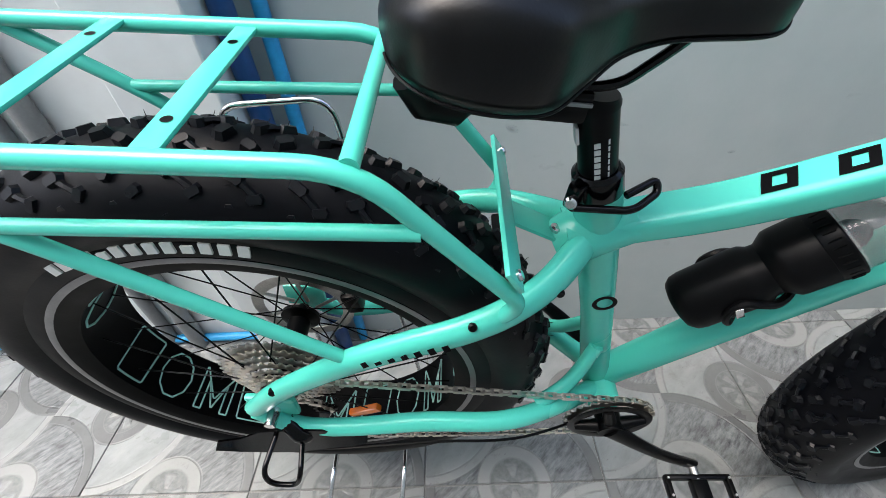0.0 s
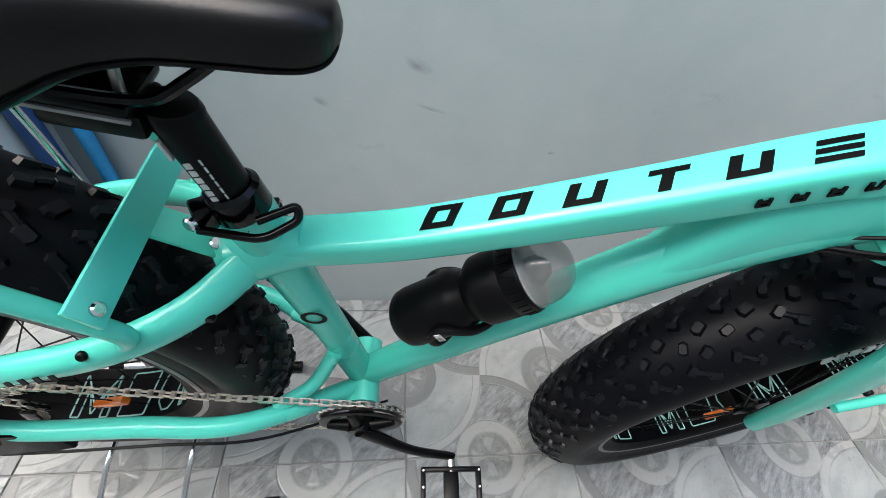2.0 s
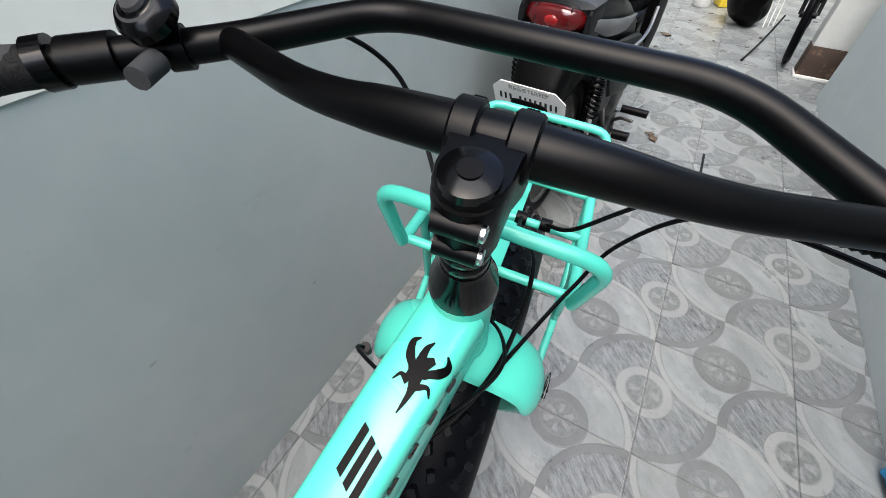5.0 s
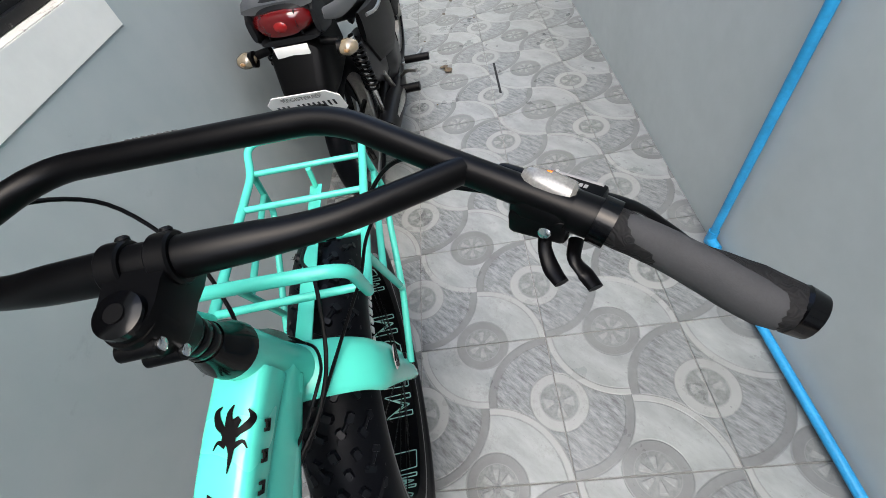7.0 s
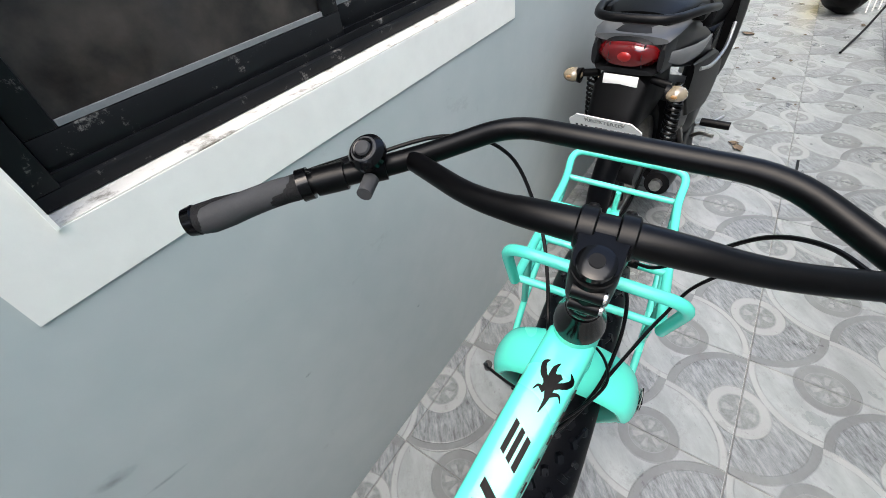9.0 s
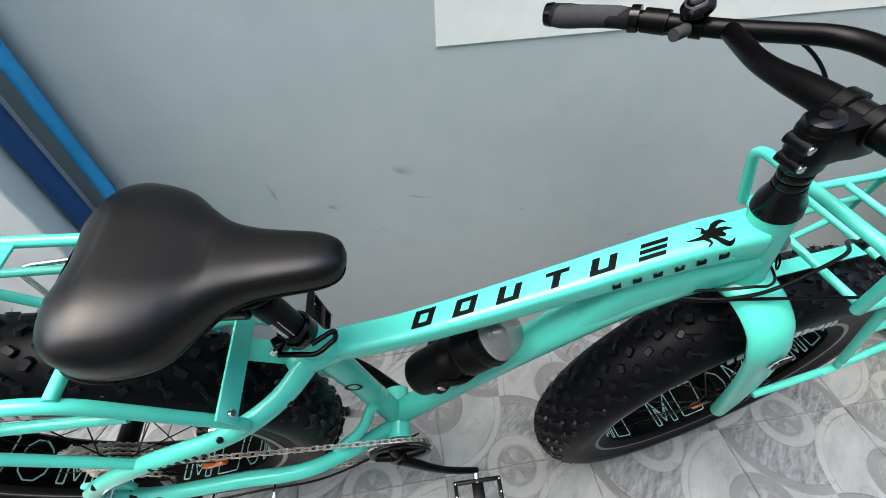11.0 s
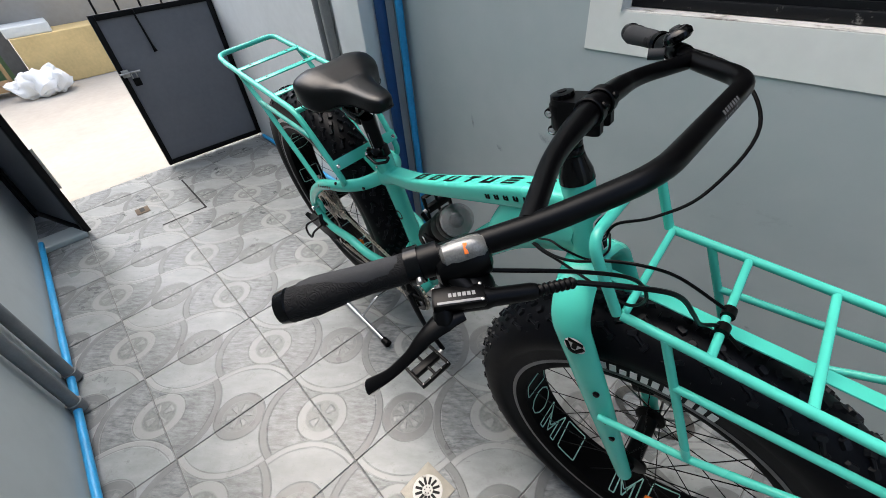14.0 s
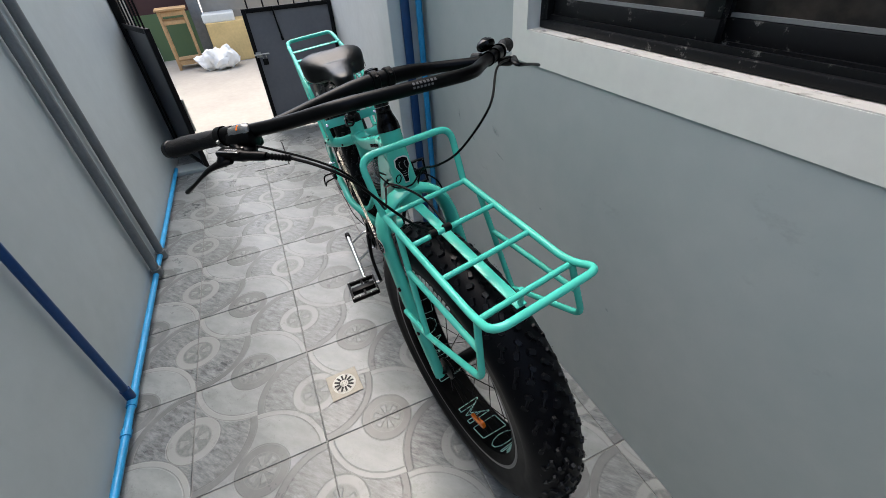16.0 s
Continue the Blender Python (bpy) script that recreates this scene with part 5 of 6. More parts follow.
        if zz > 0.2 and w > 0.06:
            z -= 0.007 * (1 - min(1, abs(y) / (w * 0.5)) ** 2) * (1 if x < 0.2 else 0.5)
        ring.append(V(x, y, z))
    rings.append(ring)
sad = bp("saddle", loft(bmesh.new(), rings), LEATHER, None, "wide padded black vinyl saddle")
bp("saddle_base", tube(curved([(0.19, 0, 0.456), (0.25, 0, 0.462), (0.33, 0, 0.478)], 6), [0.020, 0.026, 0.008], 16, up=(0, 1, 0), flat=(0.25, 1.3)), PLASTIC, sad)
lip = [V(q.x, q.y * 1.004, l_.z + (q.z - l_.z) * 0.14) for q, l_ in zip(top_c, low_c)][3:-2]
bp("saddle_piping", tube(lip + mirror(lip)[::-1], 0.0011, 6), PLASTIC, sad, "stitched lower edge")
for s in (-1, 1):
    bp("saddle_rail", tube(curved([(0.190, s * 0.032, 0.450), (0.220, s * 0.026, 0.434), (0.27, s * 0.022, 0.431), (0.318, s * 0.020, 0.433), (0.342, s * 0.017, 0.448), (0.374, s * 0.010, 0.476)], 6), 0.0038, 8), GLOSS, sad)
    bp("bumper", tube([(0.184, s * 0.046, 0.448), (0.194, s * 0.044, 0.434), (0.214, s * 0.040, 0.424), (0.224, s * 0.038, 0.427)], [0.017, 0.020, 0.015, 0.007], 14), PLASTIC, sad, "black rubber saddle bumper")

# ---- drivetrain ----
CY = -0.068
def sprocket(bm, c, r, teeth, th):
    pr = []
    for k in range(teeth * 4):
        a = k * math.tau / (teeth * 4)
        pr.append((a, r + (0.003 if k % 4 in (1, 2) else -0.0025)))
    outer_a = [bm.verts.new(c + V(q * math.cos(a), -th / 2, q * math.sin(a))) for a, q in pr]
    outer_b = [bm.verts.new(c + V(q * math.cos(a), th / 2, q * math.sin(a))) for a, q in pr]
    inner_a = [bm.verts.new(c + V(r * 0.80 * math.cos(a), -th / 2, r * 0.80 * math.sin(a))) for a, q in pr]
    inner_b = [bm.verts.new(c + V(r * 0.80 * math.cos(a), th / 2, r * 0.80 * math.sin(a))) for a, q in pr]
    m = len(pr)
    for k in range(m):
        j = (k + 1) % m
        for A_, B_ in ((outer_a, outer_b), (inner_b, inner_a), (inner_a, outer_a), (outer_b, inner_b)):
            bm.faces.new((A_[k], A_[j], B_[j], B_[k]))
    return bm


crk = bp("crankset", tube([BB + V(0, -0.062, 0), BB + V(0, -0.092, 0)], 0.019, 20), BLACK, None, "black crank with chainring")
bp("chainring", sprocket(bmesh.new(), BB + V(0, CY - 0.002, 0), 0.063, 32, 0.003), STEEL, crk, "steel toothed chainring")
bp("chain_guard", lathe(bmesh.new(), [(CY - 0.010, 0.046), (CY - 0.012, 0.057), (CY - 0.010, 0.0615), (CY - 0.007, 0.057), (CY - 0.007, 0.046)], 48, centre=BB, closed=True), BLACK, crk, "black chainring guard")
for k in range(4):
    a = radians(20 + k * 90)
    bp("spider_arm", tube([BB + V(0.012 * math.cos(a), CY - 0.012, 0.012 * math.sin(a)), BB + V(0.05 * math.cos(a), CY - 0.009, 0.05 * math.sin(a))], [0.011, 0.007], 10), BLACK, crk)
CR = V(0.637, -0.108, -0.145)
bp("crank_arm", tube(curved([BB + V(0, -0.088, 0), BB.lerp(CR, 0.5) + V(0, -0.052, 0.004), CR], 6), [0.017, 0.012, 0.012], 14, up=(0, 1, 0), flat=(1.0, 0.55)), BLACK, crk, "black right crank arm")
CLf = V(0.478 * 2 - 0.637, 0.108, -0.058 * 2 + 0.145)
bp("crank_arm", tube(curved([BB + V(0, 0.05, 0), BB.lerp(CLf, 0.5) + V(0, 0.045, 0), CLf], 6), [0.017, 0.012, 0.012], 14, up=(0, 1, 0), flat=(1.0, 0.55)), BLACK, crk, "black left crank arm")


def pedal(c, s, tilt):
    ob = bp("pedal", tube([c, c + V(0, s * 0.10, 0)], 0.007, 12), STEEL, None, "black alloy platform pedal")
    m = Matrix.Translation(c + V(0, s * 0.062, 0)) @ Matrix.Rotation(radians(tilt), 4, "Y")
    for lo, hi in (((-0.05, -0.048, -0.008), (-0.042, 0.048, 0.008)), ((0.042, -0.048, -0.008), (0.05, 0.048, 0.008)), ((-0.05, -0.05, -0.007), (0.05, -0.042, 0.007)), ((-0.05, 0.042, -0.007), (0.05, 0.05, 0.007)), ((-0.012, -0.042, -0.010), (0.012, 0.042, 0.010)), ((-0.045, -0.004, -0.005), (0.045, 0.004, 0.005))):
        bp("cage_bar", box(bmesh.new(), lo, hi, xf=m, bevel=0.002), BLACK, ob)
    for x in (-0.046, 0.046):
        for y in (-0.044, -0.02, 0.02, 0.044):
            for q in (-1, 1):
                bp("pin", tube([m @ V(x, y, q * 0.008), m @ V(x, y, q * 0.0115)], 0.0017, 6), STEEL, ob)
    return ob


pedal(CR + V(0, -0.004, 0), -1, -8)
pedal(CLf + V(0, 0.004, 0), 1, 76)

cas = bp("cassette", tube([(0, -0.074, 0), (0, -0.042, 0)], 0.016, 20), BLACK, None, "stack of steel rear sprockets")
for i, r in enumerate((0.086, 0.076, 0.066, 0.057, 0.048, 0.040, 0.032)):
    bp("sprocket", sprocket(bmesh.new(), V(0, -0.044 - i * 0.0046, 0), r, int(r * 520), 0.0018), CHAIN if i % 2 else STEEL, cas)
bp("axle_nut", tube([(0, -0.085, 0), (0, -0.118, 0)], [0.009, 0.0075], 12), CHROME, None, "chrome axle end")

# chain as separate links
RS, RC = 0.034, 0.063
upper0, upper1 = V(0, CY, RS), V(BB.x, CY, BB.z + RC)
JP = V(0.028, CY, -0.176)
pts = [upper0 + (upper1 - upper0) * t for t in np.linspace(0, 1, 40)]
pts += [BB + V(RC * math.sin(a), CY, RC * math.cos(a)) for a in np.linspace(0.1, math.pi - 0.02, 20)]
low0 = V(BB.x, CY, BB.z - RC)
pts += [low0.lerp(JP + V(0, 0, -0.018), t) + V(0, 0, -0.004 * math.sin(math.pi * t)) for t in np.linspace(0.02, 1, 40)]
pts += [JP + V(-0.018 * math.sin(a), 0, -0.018 * math.cos(a)) for a in np.linspace(0.2, 2.6, 8)]
pts += [V(0.036, CY, -0.135), V(0.048, CY, -0.095), V(0.062, CY, -0.066), V(0.045, CY, -0.046), V(0.02, CY, -0.037)]
pts += [V(-RS * math.sin(a), CY, -RS * math.cos(a)) for a in np.linspace(0.05, math.pi - 0.05, 12)]
lens = [0]
for a, b in zip(pts, pts[1:]):
    lens.append(lens[-1] + (b - a).length)


def along(s):
    i = min(max(int(np.searchsorted(lens, s)) - 1, 0), len(pts) - 2)
    return pts[i].lerp(pts[i + 1], (s - lens[i]) / max(1e-6, lens[i + 1] - lens[i]))


bm = bmesh.new()
PITCH = 0.0127
nl = int(lens[-1] / PITCH)
for k in range(nl):
    a, b = along(k * PITCH), along((k + 1) * PITCH)
    d = (b - a).normalized()
    up = d.cross(V(0, 1, 0)).normalized()
    o = 0.0034 if k % 2 else 0.0022
    for s in (-1, 1):
        m = Matrix(((d.x, 0, up.x, (a.x + b.x) / 2), (d.y, 1, up.y, (a.y + b.y) / 2 + s * o), (d.z, 0, up.z, (a.z + b.z) / 2), (0, 0, 0, 1)))
        box(bm, (-0.0085, -0.0005, -0.0036), (0.0085, 0.0005, 0.0036), xf=m)
    sweep(bm, [a + V(0, -0.0042, 0), a + V(0, 0.0042, 0)], 0.0034, 6)
bp("chain", bm, CHAIN, None, "steel roller chain", smooth=False)
dg = bp("rear_derailleur", tube(curved([(0.008, -0.098, -0.03), (0.03, -0.11, -0.052), (0.045, -0.095, -0.066)], 5), [0.012, 0.014, 0.011], 12), GLOSS, None, "black rear derailleur")
bp("derailleur_cage", box(bmesh.new(), (-0.007, -0.002, -0.068), (0.009, 0.002, 0.068), xf=Matrix.Translation((0.039, CY - 0.009, -0.121)) @ Matrix.Rotation(radians(12), 4, "Y"), bevel=0.0015), GLOSS, dg)
for q in (JP, V(0.052, CY, -0.066)):
    bp("jockey_wheel", sprocket(bmesh.new(), q, 0.016, 11, 0.004), PLASTIC, dg)
bp("derailleur_guard", tube(rounded([(-0.006, -0.112, -0.052), (-0.012, -0.160, -0.056), (-0.006, -0.167, -0.084), (0.030, -0.167, -0.086), (0.038, -0.160, -0.058), (0.030, -0.112, -0.055)], 0.014, 5), 0.0036, 10), GLOSS, dg, "black bent-wire guard")
fin = [(-0.096, -0.117, -0.080, -0.084), (-0.060, -0.116, -0.066, -0.090), (-0.025, -0.114, -0.040, -0.096), (0.020, -0.112, -0.034, -0.097), (0.060, -0.110, -0.038, -0.092), (0.095, -0.107, -0.048, -0.080), (0.120, -0.105, -0.062, -0.068)]
bp("guard_plate", loft(bmesh.new(), [[V(x, y, a), V(x, y - 0.010, b), V(x, y - 0.007, b - 0.002), V(x, y + 0.003, a - 0.001)] for x, y, a, b in fin]), GLOSS, dg, "black plate over the derailleur")
cable([V(0.52, -0.035, -0.09), V(0.35, -0.100, -0.062), V(0.22, -0.112, -0.060), V(0.10, -0.118, -0.082), V(0.03, -0.12, -0.095)], 0.002)
# disc brake calliper and rotor on the far side of the rear wheel, and in front
for c, st in ((V(0, 0, 0), False), (AXF, True)):
    ro = bp("brake_rotor", lathe(bmesh.new(), [(0.066, 0.062), (0.0665, 0.08), (0.068, 0.08), (0.068, 0.062)], 48, centre=c, closed=True), STEEL, None, "slotted steel brake rotor", st)
    for k in range(6):
        a = k * math.tau / 6
        bp("rotor_arm", tube([c + V(0.02 * math.cos(a), 0.067, 0.02 * math.sin(a)), c + V(0.064 * math.cos(a + 0.5), 0.067, 0.064 * math.sin(a + 0.5))], 0.0028, 6), STEEL, ro, "", st)
    bp("brake_calliper", box(bmesh.new(), (-0.022, 0.058, -0.012), (0.022, 0.092, 0.014), xf=Matrix.Translation(c) @ Matrix.Rotation(radians(75 if not st else -30), 4, "Y") @ Matrix.Translation((0.0, 0, 0.082)), bevel=0.005), BLACK, None, "black brake calliper", st)

# bottle and its cage on the down tube
B0, BD = V(0.507, -0.004, 0.150), V(0.635, 0, 0.7725)
BN = V(-BD.z, 0, BD.x)


def around(t, r, a):
    return B0 + BD * t + (V(0, 1, 0) * math.cos(a) + BN * math.sin(a)) * r


cage = bp("bottle_cage", tube([B0 + BD * 0.01 - BN * 0.040, B0 + BD * 0.12 - BN * 0.040], 0.006, 10), PLASTIC, None, "black plastic bottle cage")
for s in (0, 1):
    side = [around(t, 0.0382, (a if not s else math.pi - a)) for t, a in ((0.118, -1.45), (0.104, -0.95), (0.090, -0.45), (0.078, 0.05), (0.064, 0.35), (0.046, 0.15), (0.040, -0.4), (0.044, -1.0), (0.050, -1.5))]
    bp("cage_arm", sweep(bmesh.new(), curved(side, 4), 0.0048, 8), PLASTIC, cage)
bp("cage_mark", box(bmesh.new(), (-0.004, -0.009, -0.0004), (0.004, 0.009, 0.0004), xf=Matrix.Translation(around(0.058, 0.0412, math.pi - 0.1)) @ Matrix.Rotation(radians(90), 4, "X") @ Matrix.Rotation(radians(35), 4, "Z"), bevel=0.0003), CHROME, cage, "small silver mark")
bottle = empty("water_bottle", BIKE, "black plastic sports bottle with a clear dome cap", "bottle")


def turned(prof, segs=32):
    rings = [[around(h, r, k * math.tau / segs) for k in range(segs)] for h, r in prof]
    return loft(bmesh.new(), rings)


part("body", turned([(0.0, 0.020), (0.003, 0.029), (0.010, 0.0345), (0.020, 0.0362), (0.080, 0.0362), (0.089, 0.0348), (0.096, 0.0305), (0.103, 0.0300), (0.110, 0.0350), (0.115, 0.0385), (0.120, 0.0392), (0.150, 0.0392), (0.153, 0.0380)]), PLASTIC, bottle)
part("collar", turned([(0.151, 0.0390), (0.153, 0.0398), (0.170, 0.0398), (0.1715, 0.0386), (0.172, 0.030)]), BLACK, bottle, "ribbed black screw collar")
for k in range(30):
    a = k * math.tau / 30
    part("rib", tube([around(0.156, 0.0399, a), around(0.167, 0.0399, a)], 0.0009, 4), BLACK, bottle)
part("rim", turned([(0.1712, 0.0368), (0.1722, 0.0380), (0.1738, 0.0380), (0.1745, 0.0366)]), CLEAR, bottle, "pale clear rim")
part("nozzle", turned([(0.171, 0.016), (0.182, 0.015), (0.190, 0.009), (0.193, 0.004)], 20), GRIP, bottle, "grey drinking nozzle")
part("dome", turned([(0.172, 0.0366), (0.182, 0.0366), (0.192, 0.0350), (0.202, 0.0305), (0.210, 0.0225), (0.2145, 0.012), (0.2155, 0.002)]), DOME, bottle, "smoky clear plastic dome cap")

# ---- printed shapes on the frame ----
tops = [(q.x, q.z) for q in tt]


def top_at(x, y, lift=0.0006):
    """A point on the upper face of the top tube."""
    i = 0
    while i < len(tops) - 2 and tops[i + 1][0] < x:
        i += 1
    (xa, za), (xb, zb) = tops[i], tops[i + 1]
    t = V(xb - xa, 0, zb - za).normalized()
    nn = V(-t.z, 0, t.x)
    f = (x - xa) / (xb - xa)
    u = (i + f) / (len(tops) - 1)
    ry = float(np.interp(u, np.linspace(0, 1, 6), TT_Y))
    rz = float(np.interp(u, np.linspace(0, 1, 6), TT_Z))
    c_ = min(0.999, (abs(y) / ry)) ** (1 / 0.45)
    s_ = math.sqrt(max(0.0, 1 - c_ * c_)) ** 0.45
    return V(x, y, za + (zb - za) * f) + nn * (rz * s_ + lift)


def decal(bm, quads, lift=0.0007):
    """Quads of (x, y) corners laid on the top tube, cut finely so that they follow it."""
    for a, b, c, d in quads:
        n_ = 5
        grid = [[bm.verts.new(top_at(*[((1 - u) * ((1 - v) * a[k] + v * d[k]) + u * ((1 - v) * b[k] + v * c[k])) for k in (0, 1)], lift)) for v in np.linspace(0, 1, n_)] for u in np.linspace(0, 1, n_)]
        for i in range(n_ - 1):
            for j in range(n_ - 1):
                bm.faces.new((grid[i][j], grid[i + 1][j], grid[i + 1][j + 1], grid[i][j + 1]))
    return bm


def slanted(x, w, y0, y1, bars):
    """Plain slanted bars inside one printed block: each (u0, u1, v0, v1)."""
    q = []
    for u0, u1, v0, v1 in bars:
        f = lambda u, v: (x + u * w + 0.010 * v, y0 + (y1 - y0) * v)
        q.append((f(u0, v0), f(u1, v0), f(u1, v1), f(u0, v1)))
    return q


RING_ = [(0, 0.31, 0, 1), (0.31, 0.70, 0, 0.26), (0.31, 0.70, 0.74, 1), (0.70, 1, 0.0, 1)]
OPEN_ = [(0, 0.31, 0, 1), (0.31, 1, 0, 0.26), (0.70, 1, 0.26, 0.95)]
BAR_ = [(0.34, 0.66, 0, 0.75), (0, 1, 0.75, 1)]
STEP_ = [(0, 1, 0, 0.25), (0, 1, 0.38, 0.62), (0, 1, 0.75, 1)]
BLOCKS = [(0.5005, RING_), (0.554, RING_), (0.607, OPEN_), (0.661, BAR_), (0.712, OPEN_), (0.762, STEP_)]
for x, bars in BLOCKS:
    bp("printed_block", decal(bmesh.new(), slanted(x - 0.003, 0.027, -0.0115 - 0.006 * (x - 0.5), 0.0125 - 0.018 * (x - 0.5), bars)), BLACKINK, None, "black printed block shape")


def stroke(bm, pts, widths, proj):
    """A flat stroke of varying width laid on a surface by proj(x, y)."""
    pts = [Vector((*p, 0)) for p in pts]
    cv = curved(pts, 6)
    n_ = len(cv)
    ws = [float(np.interp(i / (n_ - 1), np.linspace(0, 1, len(widths)), widths)) for i in range(n_)]
    L, R_ = [], []
    for i, q in enumerate(cv):
        t = (cv[min(i + 1, n_ - 1)] - cv[max(i - 1, 0)]).normalized()
        s = V(-t.y, t.x, 0) * ws[i]
        L.append(bm.verts.new(proj((q + s).x, (q + s).y)))
        R_.append(bm.verts.new(proj((q - s).x, (q - s).y)))
    for i in range(n_ - 1):
        bm.faces.new((L[i], L[i + 1], R_[i + 1], R_[i]))


bm = bmesh.new()
pj = lambda x, y: top_at(x, y, 0.0008)
for pts_, w_ in (([(0.806, -0.001), (0.822, -0.002), (0.838, 0.001)], [0.0004, 0.002, 0.0045]), ([(0.830, 0.008), (0.842, 0.002), (0.852, -0.006)], [0.001, 0.005, 0.002]),
                 ([(0.838, 0.006), (0.846, 0.014), (0.856, 0.018), (0.862, 0.014)], [0.002, 0.0028, 0.002, 0.0005]), ([(0.838, -0.004), (0.845, -0.014), (0.853, -0.018), (0.860, -0.013)], [0.002, 0.0028, 0.002, 0.0005]),
                 ([(0.846, 0.004), (0.856, 0.005), (0.864, 0.002)], [0.003, 0.002, 0.0005]), ([(0.828, -0.004), (0.832, -0.012), (0.826, -0.017)], [0.002, 0.0012, 0.0004]), ([(0.828, 0.004), (0.831, 0.012), (0.824, 0.016)], [0.002, 0.0012, 0.0004])):
    stroke(bm, [(0.836 + (x_ - 0.842) * 0.78, -0.005 + y_ * 0.82) for x_, y_ in pts_], [v_ * 1.15 for v_ in w_], pj)
bp("emblem", bm, BLACKINK, None, "black printed emblem")
# small row of printed blocks on the side of the tube
for k in range(6):
    x = 0.730 + 0.021 * k
    z = 0.421 + 0.52 * (x - 0.730) + 0.011
    m = Matrix.Translation((x, -0.0250 - 0.00025 * k, z)) @ Matrix.Rotation(radians(-27), 4, "Y")
    bm = bmesh.new()
    for lo, hi in (((0, 0), (0.010, 0.0022)), ((0, 0.0042 if k != 3 else 0.0), (0.010 if k != 3 else 0.003, 0.0062)), ((0, 0.002), (0.003, 0.0085)), ((0.0075, 0.002), (0.010, 0.0085))):
        box(bm, (lo[0], -0.0004, lo[1]), (hi[0], 0.0012, hi[1]), xf=m)
    bp("printed_block", bm, BLACKINK, None, "small black printed block", smooth=False)
# print on the near seat stay and seat tube
for k in range(7):
    t = k / 6
    q = V(0.138 + 0.080 * t, -0.1115 + 0.0015 * t, 0.1765 + 0.037 * t)
    bm = box(bmesh.new(), (-0.0036, -0.0004, -0.0034), (0.0036, 0.0004, 0.0034), xf=Matrix.Translation(q) @ Matrix.Rotation(radians(-36), 4, "Y") @ Matrix.Rotation(radians(-22), 4, "X"))
    bp("printed_block", bm, BLACKINK, None, "black printed block")
q = BB.lerp(ST, 0.60)
bm = lathe(bmesh.new(), [(-0.0212, 0.009), (-0.0213, 0.013), (-0.0212, 0.0145)], 24, centre=q + V(0.004, 0, 0))
bp("tube_badge", bm, BLACKINK, None, "dark round printed badge")
BG = Matrix.Translation(ax(0.468) + V(0.0262, 0, 0.009)) @ Matrix.Rotation(radians(-21), 4, "Y")


def badge_plate(k, lift):
    """Thin plate of the badge's outline (wide brow, narrow foot), bent round the tube."""
    half_ = [(0.0055, 0.0265), (0.0130, 0.0225), (0.0145, 0.0080), (0.0095, -0.0010), (0.0058, -0.0100), (0.0040, -0.0260)]
    bm = bmesh.new()
    rows_ = [[bm.verts.new(BG @ V(lift - 12 * (y * k * t) ** 2, y * k * t, z * (1 + (k - 1) * 0.6))) for t in (-1, -0.5, 0, 0.5, 1)] for y, z in half_]
    for a, b in zip(rows_, rows_[1:]):
        for n_ in range(4):
            bm.faces.new((a[n_], a[n_ + 1], b[n_ + 1], b[n_]))
    return bm


badge = bp("head_badge", badge_plate(1.16, 0.0012), WHITEINK, None, "black head badge with a white outline")
bp("badge_ground", badge_plate(1.0, 0.0019), BLACKINK, badge, "black emblem")
for y in (-0.006, 0.006):
    bp("badge_mark", sweep(bmesh.new(), [BG @ V(0.0024 - 12 * (y + e) ** 2, y + e, z) for e, z in ((0.002, 0.018), (-0.002, 0.014), (-0.001, 0.006), (0.002, 0.002))], 0.0007, 5), GREYINK, badge)
for z in (-0.004, -0.009, -0.014):
    bp("badge_mark", sweep(bmesh.new(), [BG @ V(0.0024 - 12 * y * y, y, z + 8 * abs(y) ** 1.5) for y in (-0.0035, 0.0, 0.0035)], 0.0005, 5), GREYINK, badge)
ring = [BG @ V(0.0012 - 12 * (y := -0.0165 + 0.0052 * math.cos(u) + 0.003 * math.sin(u)) ** 2, y, -0.0165 + 0.0085 * math.sin(u)) for u in np.linspace(0, math.tau, 19)[:-1]]
bp("badge_loop", sweep(bmesh.new(), ring, 0.0013, 6, closed=True), BLACKINK, badge, "black loop beside the emblem")

# ================= stand under the bicycle =================
stand = empty("bicycle_stand", pose(0, 0, 0), "chrome tube stand holding up the rear wheel", "bicycle stand")
for y in (0.328, 0.63):
    part("foot_tube", tube([(-0.69, y + 0.003, 0.0125), (-0.285, y - 0.006, 0.0125)], 0.0105, 12), CHROME, stand)
    for x in (-0.705, -0.292):
        part("rubber_foot", tube([(x, y + (0.004 if x < -0.5 else -0.006), 0.0135), (x + 0.03, y + (0.0035 if x < -0.5 else -0.006), 0.0135)], 0.0135, 12), PLASTIC, stand, "black rubber end")
for x0, x1 in ((-0.605, -0.590), (-0.450, -0.437)):
    part("cross_tube", tube(rounded([(x0, 0.332, 0.0125), (x1, 0.400, 0.075), (x1, 0.560, 0.075), (x0, 0.628, 0.0125)], 0.03, 5), 0.0055, 10), CHROME, stand)
part("hoop", tube(rounded([(-0.62, 0.627, 0.02), (-0.580, 0.548, 0.824), (-0.444, 0.548, 0.826), (-0.40, 0.62, 0.02)], 0.03, 5), 0.0042, 10), CHROME, stand, "thin chrome hoop beside the wheel")

# ================= the motorcycle =================
MC = Matrix.Translation((1.38, 0.615, 0)) @ pose(0, 0, 0, 0, 0, -3.5)
